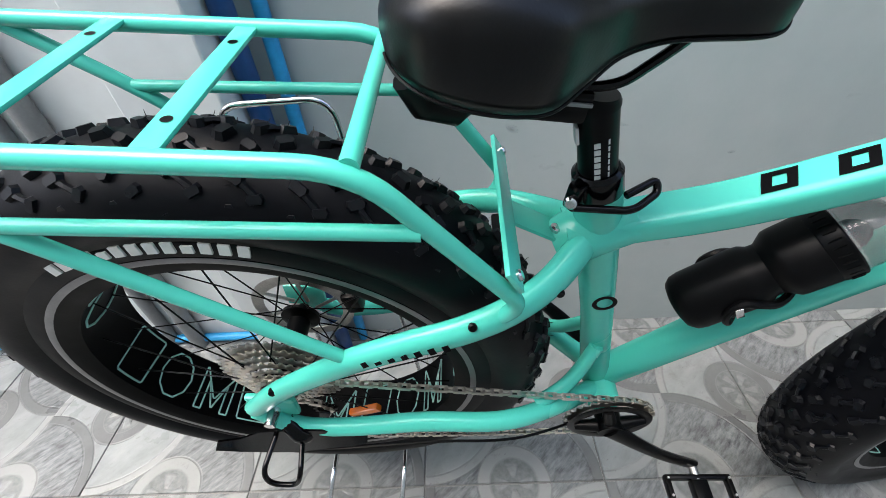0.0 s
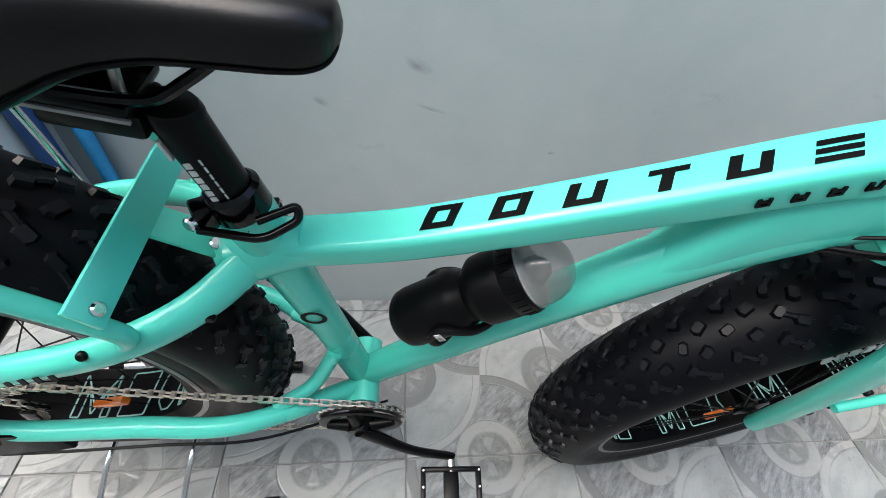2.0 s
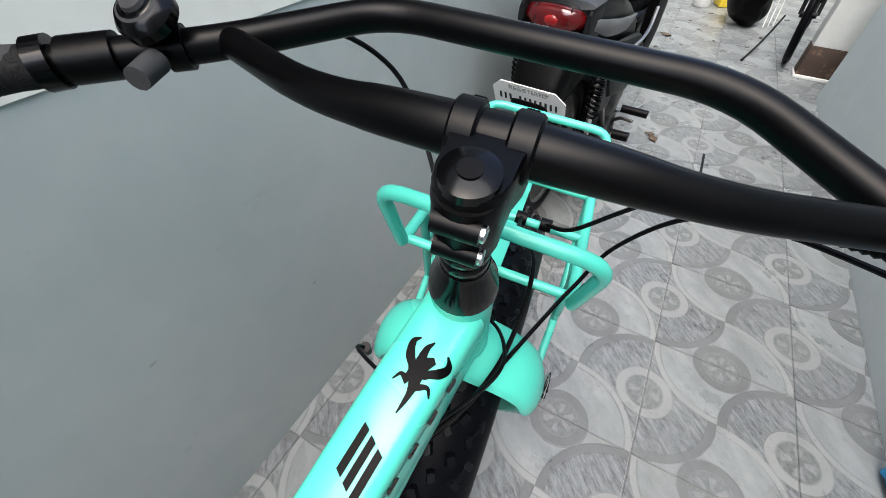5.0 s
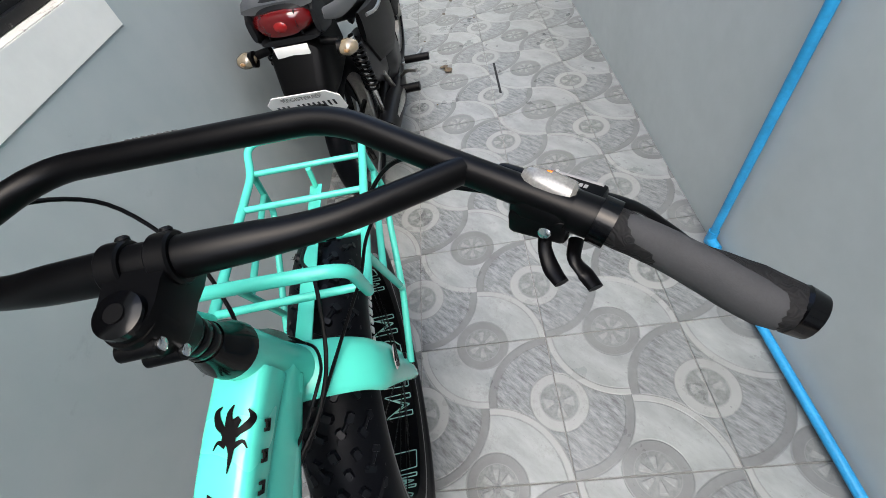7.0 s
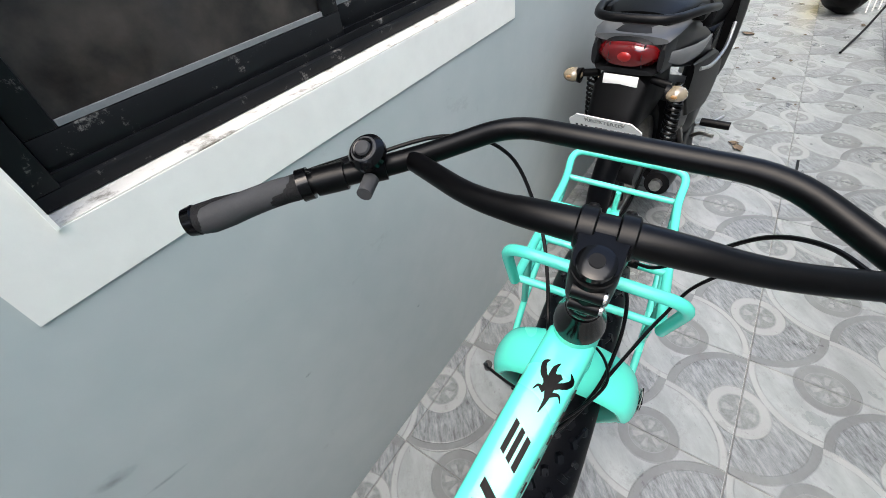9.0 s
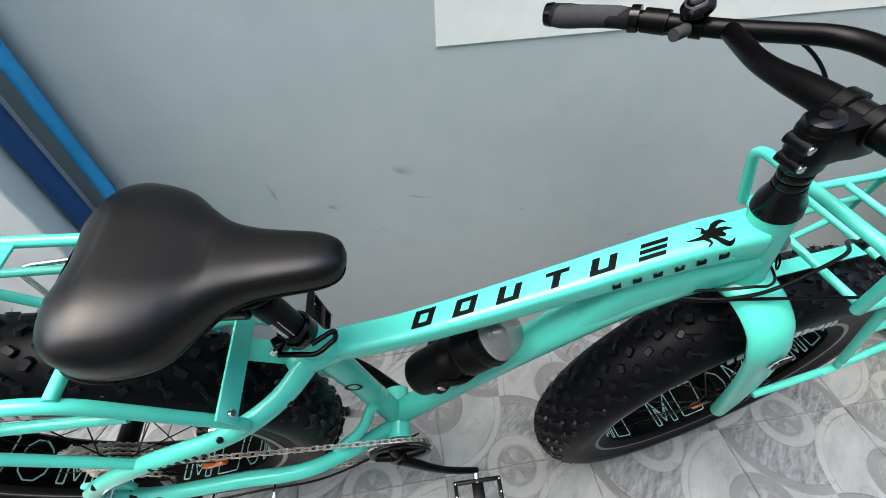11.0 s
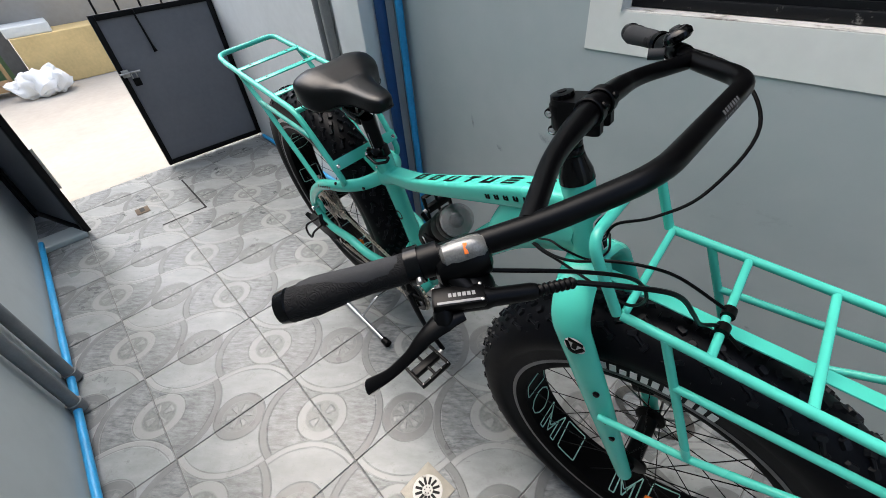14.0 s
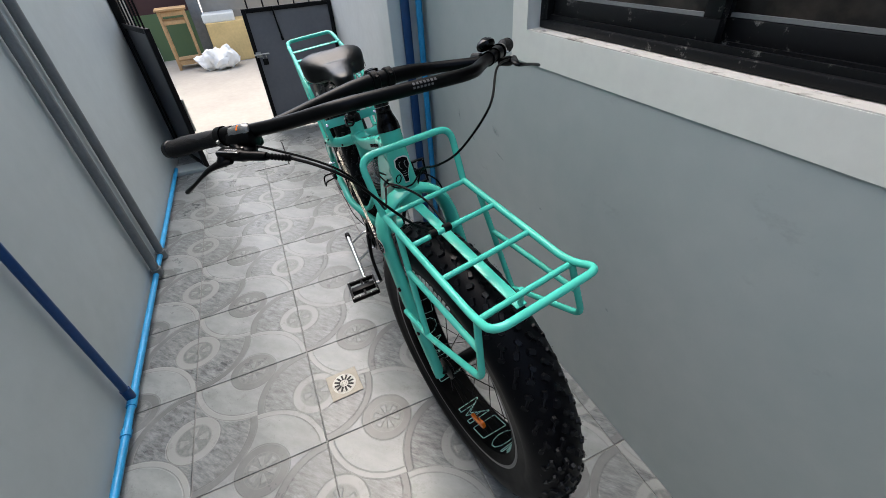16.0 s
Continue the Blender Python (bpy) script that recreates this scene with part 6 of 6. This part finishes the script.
mc = empty("motorcycle", MC, "dark grey underbone motorcycle parked against the wall", "motorcycle")


def mp(name, bm, mat, parent=None, label="", smooth=True):
    return part(name, bm, mat, parent or mc, label, smooth)


def shell(secs, segs=20, p=0.8):
    """A body from sections (x, half width, low z, high z)."""
    rings = []
    for x, w, z0, z1 in secs:
        zc, h = (z0 + z1) / 2, (z1 - z0) / 2
        ring = []
        for k in range(segs):
            c_, s_ = math.cos(k * math.tau / segs), math.sin(k * math.tau / segs)
            ring.append(V(x, w * math.copysign(abs(c_) ** p, c_), zc + h * math.copysign(abs(s_) ** p, s_)))
        rings.append(ring)
    return loft(bmesh.new(), rings)


mp("tail_fairing", shell([(0.065, 0.055, 0.80, 0.845), (0.09, 0.10, 0.775, 0.865), (0.16, 0.118, 0.755, 0.875), (0.30, 0.125, 0.70, 0.865), (0.50, 0.13, 0.62, 0.80), (0.70, 0.12, 0.55, 0.72)]), MCBODY, None, "dark grey tail fairing")
mp("tail_lamp", shell([(0.045, 0.03, 0.795, 0.828), (0.052, 0.062, 0.778, 0.838), (0.075, 0.086, 0.770, 0.846), (0.12, 0.092, 0.772, 0.843)]), RED, None, "red tail lamp lens")
mp("lamp_reflector", ball(bmesh.new(), (0.054, 0.0, 0.806), 1.0, 16, 10, (0.014, 0.026, 0.018)), Mat("bright_red_reflector", (0.24, 0.006, 0.006), 0.25, coat=0.4), None, "brighter red centre of the tail lamp")
for s in (-1, 1):
    mp("lamp_rib", tube(curved([(0.060, s * 0.050, 0.775), (0.050, s * 0.047, 0.806), (0.058, s * 0.050, 0.840)], 4), 0.0022, 6), MCBODY)
BULB = Mat("dull_amber_bulb", (0.22, 0.12, 0.045), 0.3)
SILVER = Mat("silver_grey_trim", (0.085, 0.088, 0.092), 0.35, ior=1.4)
mp("lamp_trim", shell([(0.075, 0.106, 0.835, 0.858), (0.12, 0.118, 0.845, 0.868), (0.25, 0.124, 0.85, 0.872)], 16), SILVER, None, "silver grey trim over the lamp")
mp("seat", shell([(0.14, 0.085, 0.86, 0.90), (0.20, 0.115, 0.855, 0.915), (0.36, 0.125, 0.83, 0.905), (0.55, 0.12, 0.78, 0.86), (0.75, 0.10, 0.74, 0.82), (0.85, 0.07, 0.74, 0.79)]), PLASTIC, None, "black vinyl seat")
mp("grab_rail", tube(rounded([(0.42, 0.145, 0.85), (0.22, 0.15, 0.895), (0.055, 0.10, 0.905), (0.055, -0.10, 0.905), (0.22, -0.15, 0.895), (0.42, -0.145, 0.85)], 0.06, 6), 0.012, 12), GATEDARK, None, "black grab rail")
fender = mp("rear_fender", shell([(-0.015, 0.055, 0.555, 0.60), (0.015, 0.075, 0.55, 0.66), (0.06, 0.085, 0.56, 0.75), (0.14, 0.09, 0.56, 0.77), (0.26, 0.09, 0.58, 0.76)], 16, 0.6), PLASTIC, None, "black plastic rear fender")
mp("fender_box", box(bmesh.new(), (-0.006, -0.058, 0.648), (0.10, 0.058, 0.712), xf=Matrix.Translation((0.03, 0, 0)) @ Matrix.Rotation(radians(10), 4, "Y") @ Matrix.Translation((-0.10, 0, 0)), bevel=0.012), MCBODY, fender, "dark grey lamp box")
mp("label", box(bmesh.new(), (0.048, -0.052, 0.722), (0.052, 0.052, 0.752), xf=Matrix.Translation((0, 0, 0)), bevel=0.001), PAPERWHITE, fender, "small pale label")
mp("lamp_rim", shell([(0.062, 0.086, 0.752, 0.768), (0.09, 0.100, 0.748, 0.770), (0.15, 0.105, 0.745, 0.772)], 16), MCBODY, None, "dark grey rim under the lamp")
for s in (-1, 1):
    mp("lamp_cheek", shell([(0.066, 0.008, 0.77, 0.83), (0.09, 0.014, 0.755, 0.85), (0.16, 0.016, 0.745, 0.86)], 14), MCBODY).matrix_basis = Matrix.Translation((0, s * 0.097, 0))
mp("seat_strap", tube(rounded([(0.40, 0.132, 0.80), (0.41, 0.10, 0.912), (0.41, -0.10, 0.912), (0.40, -0.134, 0.80)], 0.04, 5), 0.009, 8, up=(1, 0, 0), flat=(1.6, 0.4)), GATEDARK, None, "black strap over the seat")
mp("seat_badge", loft(bmesh.new(), [[V(0.62 + 0.055 * math.cos(u) + 0.02 * math.sin(2 * u), 0.045 * math.sin(u), z) for u in np.linspace(0, math.tau, 17)[:-1]] for z in (0.825, 0.858)]), CHROME, None, "crumpled silver patch on the seat")
for s in (-1, 1):
    mp("side_trim", tube(curved([(0.10, s * 0.108, 0.80), (0.20, s * 0.128, 0.772), (0.36, s * 0.138, 0.745), (0.52, s * 0.136, 0.735)], 5), [0.014, 0.024, 0.022, 0.006], 10, up=(0, 1, 0), flat=(1.0, 0.4)), SILVER, None, "silver grey pointed side trim")
    mp("frame_strip", tube(curved([(0.40, s * 0.150, 0.665), (0.52, s * 0.165, 0.640), (0.66, s * 0.172, 0.655), (0.76, s * 0.165, 0.71)], 6), 0.0065, 8), STEEL, None, "curved bright metal strip")
    mp("rail_mount", box(bmesh.new(), (0.22, s * 0.132 - 0.018, 0.862), (0.30, s * 0.132 + 0.018, 0.888), bevel=0.006), GATEDARK)
    mp("frame_cover", shell([(0.30, 0.006, 0.50, 0.60), (0.36, 0.014, 0.44, 0.62), (0.50, 0.016, 0.36, 0.56), (0.60, 0.006, 0.36, 0.46)], 14), MCBODY).matrix_basis = Matrix.Translation((0, s * 0.12, 0))
mp("heat_shield", tube(curved([(0.24, -0.196, 0.35), (0.40, -0.194, 0.325), (0.56, -0.180, 0.285)], 5), [0.012, 0.022, 0.012], 10, up=(0, 1, 0), flat=(1.0, 0.35)), STEEL, None, "steel heat shield on the silencer")
mp("kick_lever", tube(rounded([(0.70, -0.14, 0.26), (0.62, -0.19, 0.33), (0.60, -0.24, 0.335)], 0.02, 4), 0.008, 8), STEEL, None, "steel kick lever")
mp("brake_pedal", tube(rounded([(0.86, -0.13, 0.24), (0.98, -0.20, 0.22), (1.02, -0.22, 0.23)], 0.02, 4), 0.007, 8), STEEL, None, "steel brake pedal")
# plate: octagon with plain bars for its number
m = Matrix.Translation((-0.012, 0.0, 0.60)) @ Matrix.Rotation(radians(-28), 4, "Y")
oct_ = [(-0.115, -0.035), (-0.115, 0.03), (-0.085, 0.062), (0.085, 0.062), (0.115, 0.03), (0.115, -0.035), (0.09, -0.062), (-0.09, -0.062)]
bm = loft(bmesh.new(), [[m @ V(x, y, z) for y, z in oct_] for x in (0.0, -0.003)])
plate_ = mp("number_plate", bm, PAPERWHITE, None, "white octagonal plate with dark print", False)
cu = bpy.data.curves.new("plate_word", "FONT")
cu.body, cu.size, cu.align_x, cu.extrude = "REGISTERED", 0.022, "CENTER", 0.0004
tmp = bpy.data.objects.new("plate_word", cu)
scene.collection.objects.link(tmp)
me = bpy.data.meshes.new_from_object(tmp.evaluated_get(bpy.context.evaluated_depsgraph_get()))
bpy.data.objects.remove(tmp)
me.transform(m @ Matrix.Translation((-0.0036, 0, 0.036)) @ Matrix.Rotation(radians(-90), 4, "Z") @ Matrix.Rotation(radians(90), 4, "X"))
me.materials.clear()
me.materials.append(GREYINK.m)
wd = new("lettering", me)
wd.parent = plate_
for k in range(12):
    if k in (3,):
        continue
    y = 0.090 - 0.0162 * k
    mp("number_bar", box(bmesh.new(), (-0.0044, -0.0034, -0.013), (-0.0034, 0.0034, 0.013), xf=m @ Matrix.Translation((0, y, 0.002))), GRIP, plate_, "", False)
for y in (-0.06, 0.055):
    mp("plate_bolt", tube([m @ V(-0.003, y, 0.052), m @ V(-0.007, y, 0.052)], 0.006, 10), STEEL, plate_)
for s in (-1, 1):
    ind = mp("indicator", ball(bmesh.new(), (0.07, s * 0.158, 0.725 - 0.012 * (s < 0)), 1.0, 18, 12, (0.031, 0.032, 0.022)), AMBER, None, "clear indicator lamp")
    mp("lamp_ring", lathe(bmesh.new(), [(s * 0.128, 0.013), (s * 0.130, 0.0235), (s * 0.144, 0.0215), (s * 0.144, 0.019)], 24, centre=(0.07, 0, 0.725 - 0.012 * (s < 0))), PLASTIC, ind, "black lamp base")
    mp("bulb", ball(bmesh.new(), (0.040, s * 0.160, 0.727 - 0.012 * (s < 0)), 1.0, 12, 8, (0.005, 0.009, 0.006)), BULB, ind, "dull amber bulb")
    mp("stalk", tube([(0.09, s * 0.08, 0.735), (0.085, s * 0.135, 0.727)], 0.012, 10), PLASTIC, ind)
    sh_ = mp("shock_absorber", tube([(0.20, s * 0.135, 0.69), (0.26, s * 0.14, 0.36)], 0.010, 12), CHROME, None, "rear shock with a black coil spring")
    hel = [V(0.20 + 0.06 * t, s * (0.135 + 0.005 * t), 0.69 - 0.33 * t) + V(0.022 * math.cos(t * 110), 0.022 * math.sin(t * 110), 0) for t in np.linspace(0.05, 0.62, 150)]
    mp("spring", tube(hel, 0.0048, 6), BLACK, sh_, "black coil spring")
    mp("side_cover", shell([(0.34, 0.01, 0.60, 0.70), (0.45, 0.022, 0.47, 0.68), (0.68, 0.035, 0.40, 0.64), (0.85, 0.02, 0.42, 0.56)], 16), PLASTIC).matrix_basis = Matrix.Translation((0, s * 0.135, 0))
    peg = mp("foot_peg", tube([(0.52, s * 0.15, 0.30), (0.52, s * 0.255, 0.305)], 0.019, 14), PLASTIC, None, "rubber foot peg")
    mp("peg_bracket", tube([(0.46, s * 0.13, 0.42), (0.52, s * 0.15, 0.30)], 0.011, 8), STEEL, peg)
    mp("foot_peg", tube([(0.86, s * 0.15, 0.26), (0.86, s * 0.27, 0.262)], 0.018, 14), PLASTIC, None, "rubber foot peg")
    mp("mirror_arm", tube(curved([(1.12, s * 0.20, 0.98), (1.10, s * 0.25, 1.08), (1.08, s * 0.30, 1.13)], 5), 0.005, 8), GATEDARK)
    mp("fork_leg", tube([(1.20, s * 0.07, 0.75), (1.36, s * 0.08, 0.28)], 0.018, 12), STEEL)
    mp("leg_shield", shell([(1.00, 0.02, 0.46, 0.76), (1.08, 0.035, 0.38, 0.82), (1.18, 0.03, 0.42, 0.82), (1.25, 0.012, 0.52, 0.78)], 16), PLASTIC).matrix_basis = Matrix.Translation((0, s * 0.115, 0))


def mc_wheel(x, r):
    w = mp("wheel", lathe(bmesh.new(), [(-0.035, r - 0.055), (-0.02, r - 0.075), (0.02, r - 0.075), (0.035, r - 0.055)], 48, centre=(x, 0, r)), STEEL, None, "motorcycle wheel")
    prof = [(0.042 * math.sin(a) , r - 0.042 + 0.042 * math.cos(a)) for a in np.linspace(-2.2, 2.2, 15)]
    mp("tyre", lathe(bmesh.new(), prof, 64, centre=(x, 0, r)), RUBBER, w, "black road tyre")
    mp("hub", tube([(x, -0.06, r), (x, 0.06, r)], 0.055, 24), MCBODY, w)
    for k in range(5):
        a = k * math.tau / 5
        mp("wheel_spoke", tube([(x + 0.05 * math.cos(a), 0, r + 0.05 * math.sin(a)), (x + (r - 0.07) * math.cos(a), 0, r + (r - 0.07) * math.sin(a))], 0.012, 8), GATEDARK, w)


mc_wheel(0.29, 0.285)
mc_wheel(1.42, 0.285)
ex = mp("exhaust", tube(curved([(0.16, -0.16, 0.345), (0.42, -0.155, 0.31), (0.60, -0.14, 0.26), (0.95, -0.10, 0.20)], 6), [0.043, 0.045, 0.04, 0.018], 18), GATEDARK, None, "dark exhaust silencer")
mp("exhaust_tip", tube([(0.135, -0.16, 0.35), (0.17, -0.16, 0.344)], 0.020, 16), STEEL, ex)
mp("swing_arm", tube([(0.29, -0.10, 0.285), (0.75, -0.09, 0.33)], 0.02, 10), GATEDARK)
mp("engine", shell([(0.62, 0.10, 0.20, 0.44), (0.72, 0.13, 0.16, 0.46), (0.95, 0.12, 0.17, 0.42), (1.02, 0.07, 0.22, 0.38)], 16, 0.6), MCBODY, None, "dark engine block")
mp("front_fairing", shell([(0.92, 0.07, 0.62, 0.80), (1.02, 0.12, 0.60, 0.96), (1.14, 0.14, 0.60, 1.02), (1.24, 0.11, 0.66, 0.98), (1.30, 0.05, 0.74, 0.90)]), MCBODY, None, "dark grey front fairing")
mp("front_fender", shell([(1.22, 0.04, 0.50, 0.54), (1.34, 0.055, 0.54, 0.60), (1.50, 0.055, 0.52, 0.58), (1.60, 0.04, 0.42, 0.48)], 14), MCBODY)
mp("handlebar", tube(rounded([(1.02, 0.33, 1.0), (1.10, 0.18, 1.0), (1.10, -0.18, 1.0), (1.02, -0.33, 1.0)], 0.05), 0.012, 10), GATEDARK, None, "black handlebar")
mp("side_stand", tube([(0.80, 0.12, 0.24), (0.86, 0.20, 0.012)], 0.009, 8), STEEL)

# ================= the far end of the passage =================
fw = empty("parked_bicycle", pose(4.24, -0.46, 0.0, 0, 0, -10) @ pose(0, 0, 0, -5, 0, 0), "black bicycle standing behind the white post", "bicycle")


def plain_wheel(x, r):
    w = part("wheel", lathe(bmesh.new(), [(-0.012, r - 0.048), (-0.012, r - 0.065), (0.012, r - 0.065), (0.012, r - 0.048)], 56, centre=(x, 0, r), closed=True), GATEDARK, fw)
    part("tyre", lathe(bmesh.new(), [(0.024 * math.sin(a), r - 0.024 + 0.024 * math.cos(a)) for a in np.linspace(-math.pi, math.pi, 13)], 56, centre=(x, 0, r)), RUBBER, w)
    for k in range(20):
        a = k * math.tau / 20
        part("spoke", tube([(x + 0.02 * math.cos(a), 0, r + 0.02 * math.sin(a)), (x + (r - 0.06) * math.cos(a), 0, r + (r - 0.06) * math.sin(a))], 0.0015, 4), STEEL, w)
    part("hub", tube([(x, -0.05, r), (x, 0.05, r)], 0.02, 14), GATEDARK, w)


plain_wheel(0.0, 0.31)
plain_wheel(1.0, 0.31)
for a_, b_ in (((0.22, 0, 0.86), (0.55, 0, 0.30)), ((0.55, 0, 0.30), (0.72, 0, 0.80)), ((0.26, 0, 0.78), (0.70, 0, 0.74)), ((1.0, 0.05, 0.31), (0.71, 0.02, 0.74)), ((1.0, -0.05, 0.31), (0.55, -0.03, 0.30))):
    part("frame_tube", tube([a_, b_], 0.017, 10), GATEDARK, fw)
for s in (-1, 1):
    part("fork_blade", tube(curved([(0.20, s * 0.03, 0.82), (0.10, s * 0.05, 0.56), (0.0, s * 0.05, 0.31)], 5), 0.013, 10), GATEDARK, fw)
part("handlebar", tube(rounded([(0.30, 0.28, 0.96), (0.20, 0.12, 0.97), (0.20, -0.12, 0.97), (0.30, -0.28, 0.96)], 0.05), 0.012, 10), GATEDARK, fw)
part("saddle", shell([(0.58, 0.02, 0.82, 0.86), (0.70, 0.045, 0.81, 0.88), (0.84, 0.08, 0.81, 0.89), (0.88, 0.06, 0.83, 0.88)]), LEATHER, fw)
rnd = random.Random(8)
bag = link("black_bag", ball(bmesh.new(), (0, 0, 0.16), 1.0, 24, 16, (0.22, 0.17, 0.16)), PLASTIC)
for v in bag.data.vertices:
    v.co += Vector((noise.noise(v.co * 6), noise.noise(v.co * 6 + V(7, 0, 0)), noise.noise(v.co * 6 + V(0, 7, 0)))) * 0.06
    v.co.z = max(0.0, v.co.z)
bag.matrix_basis = pose(5.05, -0.12, 0.001)
tagged(bag, "crumpled black bag on the floor tiles", "bag")
for k in range(3):
    q0 = V(4.98 + 0.05 * k, -0.30 - 0.04 * k, 0.012)
    wire = link("loose_wire", tube(curved([q0, q0 + V(0.05, 0.02, 0.20 + 0.05 * k), q0 + V(-0.08, 0.10, 0.34 + 0.04 * k), q0 + V(-0.12, 0.22, 0.22), q0 + V(0.02, 0.26, 0.02 + 0.02 * k)], 8), 0.005, 6), PAPERWHITE)
    tagged(wire, "loop of loose white wire on the floor", "wire", "loose wires")
YELLOW = Mat("yellow_plastic", (0.72, 0.55, 0.04), 0.45)
vary(YELLOW, 0.12, 15)
jug = empty("yellow_container", pose(5.55, 0.05, 0.001, 0, 0, 20), "yellow plastic container on the floor", "container")
part("body", box(bmesh.new(), (-0.09, -0.07, 0), (0.09, 0.07, 0.24), bevel=0.02), YELLOW, jug)
part("cap", tube([(0.03, 0, 0.238), (0.03, 0, 0.275)], 0.028, 16), PAPERWHITE, jug)
jug = empty("white_container", pose(5.42, 0.24, 0.001, 0, 0, -15), "white plastic container on the floor", "container")
part("body", lathe(bmesh.new(), [(0.0, 0.0), (0.0, 0.07), (0.01, 0.078), (0.17, 0.085), (0.18, 0.08), (0.18, 0.0)], 24, "Z"), PAPERWHITE, jug)
part("lid", lathe(bmesh.new(), [(0.181, 0.0), (0.181, 0.088), (0.195, 0.088), (0.197, 0.0)], 24, "Z"), PALE, jug)
post = empty("corner_post", pose(0, 0, 0), "white painted corner post with a brown stained base", "post", kind="structure")
STAIN = Mat("brown_stained_base", (0.085, 0.05, 0.03), 0.7)
STAIN.base(STAIN.mix(STAIN.ramp(STAIN.noise(14, 6.0, 0.7), 0.55, 0.68), (0.05, 0.03, 0.02), (0.20, 0.13, 0.08))).bump(STAIN.noise(30), 0.3, 0.004)
part("shaft", box(bmesh.new(), (3.95, SOUTH - 0.12, 0.205), (4.07, -0.500, 2.4), bevel=0.004), PALE, post)
part("base", box(bmesh.new(), (3.948, SOUTH - 0.12, 0.018), (4.07, -0.498, 0.205), bevel=0.004), STAIN, post, "brown stained base")
part("foot", box(bmesh.new(), (3.93, SOUTH - 0.12, 0.0), (4.07, -0.490, 0.018), bevel=0.002), PAPERWHITE, post)
pole = link("prop_stick", tube(curved([(4.06, -0.165, 0.006), (4.5, -0.29, 0.05), (4.9, -0.40, 0.14)], 4), 0.008, 8), GATEDARK)
tagged(pole, "dark thin stick lying over the floor tiles", "stick")
# slit trench in the tile by the drain line, and the cut tile near the gate
for name_, lo, hi in (("floor_slit", (2.20, -0.045, 0.0006), (2.52, -0.033, 0.0016)), ("floor_slit", (-2.32, 0.162, 0.0006), (-1.84, 0.172, 0.0016)), ("floor_slit", (-1.855, -0.07, 0.0006), (-1.843, 0.162, 0.0016))):
    slab(name_, [(lo, hi)], GATEDARK, "dark open joint cut in the floor tiles", "joint")
# scuffs on the north wall
SCUFF = Mat("dark_wall_scuff", (0.12, 0.13, 0.13), 0.7)
_gx = SCUFF.n.new("ShaderNodeSeparateXYZ")
SCUFF.l.new(SCUFF.coords("Generated"), _gx.inputs[0])
_qa, _qb = (SCUFF.math("SUBTRACT", _gx.outputs[k], 0.5) for k in (0, 2))
_qr = SCUFF.math("SQRT", SCUFF.math("ADD", SCUFF.math("MULTIPLY", _qa, _qa), SCUFF.math("MULTIPLY", _qb, _qb)))
_fade = SCUFF.math("SUBTRACT", 1.0, SCUFF.ramp(_qr, 0.12, 0.46))
SCUFF.l.new(SCUFF.math("MULTIPLY", SCUFF.math("MULTIPLY", SCUFF.ramp(SCUFF.noise(35, 6.0), 0.35, 0.65), _fade), 0.42), SCUFF.b.inputs["Alpha"])


def scuff(x, z, w, h, turn):
    ring = [V(w * math.cos(a) * (1 + 0.25 * math.sin(3 * a)), 0, h * math.sin(a) * (1 + 0.2 * math.sin(2 * a + 1))) for a in np.linspace(0, math.tau, 25)[:-1]]
    bm = bmesh.new()
    bm.faces.new([bm.verts.new(q) for q in ring])
    ob = link("wall_scuff", bm, SCUFF, smooth=False)
    ob.matrix_basis = Matrix.Translation((x, NORTH - 0.0012, z)) @ Matrix.Rotation(radians(turn), 4, "Y")
    tagged(ob, "dark scuff mark on the wall paint", "mark", "scuffs on the wall", "structure")


for x, z, w, h, turn in ((-0.01, 0.71, 0.030, 0.017, 25), (-0.30, 0.69, 0.006, 0.034, -12), (-0.18, 0.63, 0.018, 0.012, 30), (0.28, 0.55, 0.010, 0.006, 0), (0.02, 0.63, 0.035, 0.006, 15), (0.62, 0.40, 0.008, 0.006, 20)):
    scuff(x, z, w, h, turn)


def leaf(x, y, s, rz, mat=LEAF):
    bm = bmesh.new()
    n_ = 7
    rows = []
    for i in range(n_):
        t = i / (n_ - 1)
        w = 0.35 * math.sin(math.pi * min(0.98, t + 0.03)) * s
        z = 0.12 * s * (t - 0.5) ** 2 + 0.001
        rows.append([bm.verts.new((s * (t - 0.5), k * w, z + abs(k) * 0.1 * s)) for k in (-1, 0, 1)])
    for a, b in zip(rows, rows[1:]):
        for k in (0, 1):
            bm.faces.new((a[k], a[k + 1], b[k + 1], b[k]))
    ob = link("dry_leaf", bm, mat)
    ob.matrix_basis = pose(x, y, 0.001, 0, 0, rz)
    tagged(ob, "curled brown dry leaf on the floor tiles", "leaf", "leaves on the floor")


for x, y, s, rz in ((2.53, 0.225, 0.07, 30), (2.575, 0.25, 0.05, 100), (4.33, 0.41, 0.09, 70), (3.84, 0.095, 0.035, 10), (3.3, 0.22, 0.03, 50), (4.0, 0.44, 0.04, 140), (3.5, 0.16, 0.035, 20), (4.69, -0.29, 0.05, 0), (3.62, 0.38, 0.025, 60), (5.2, 0.12, 0.04, 90), (3.15, 0.02, 0.02, 15), (2.95, 0.36, 0.018, 80), (4.4, 0.05, 0.03, 40), (3.75, 0.27, 0.02, 130), (2.2, 0.30, 0.016, 10), (4.85, 0.28, 0.035, 75)):
    leaf(x, y, s, rz)
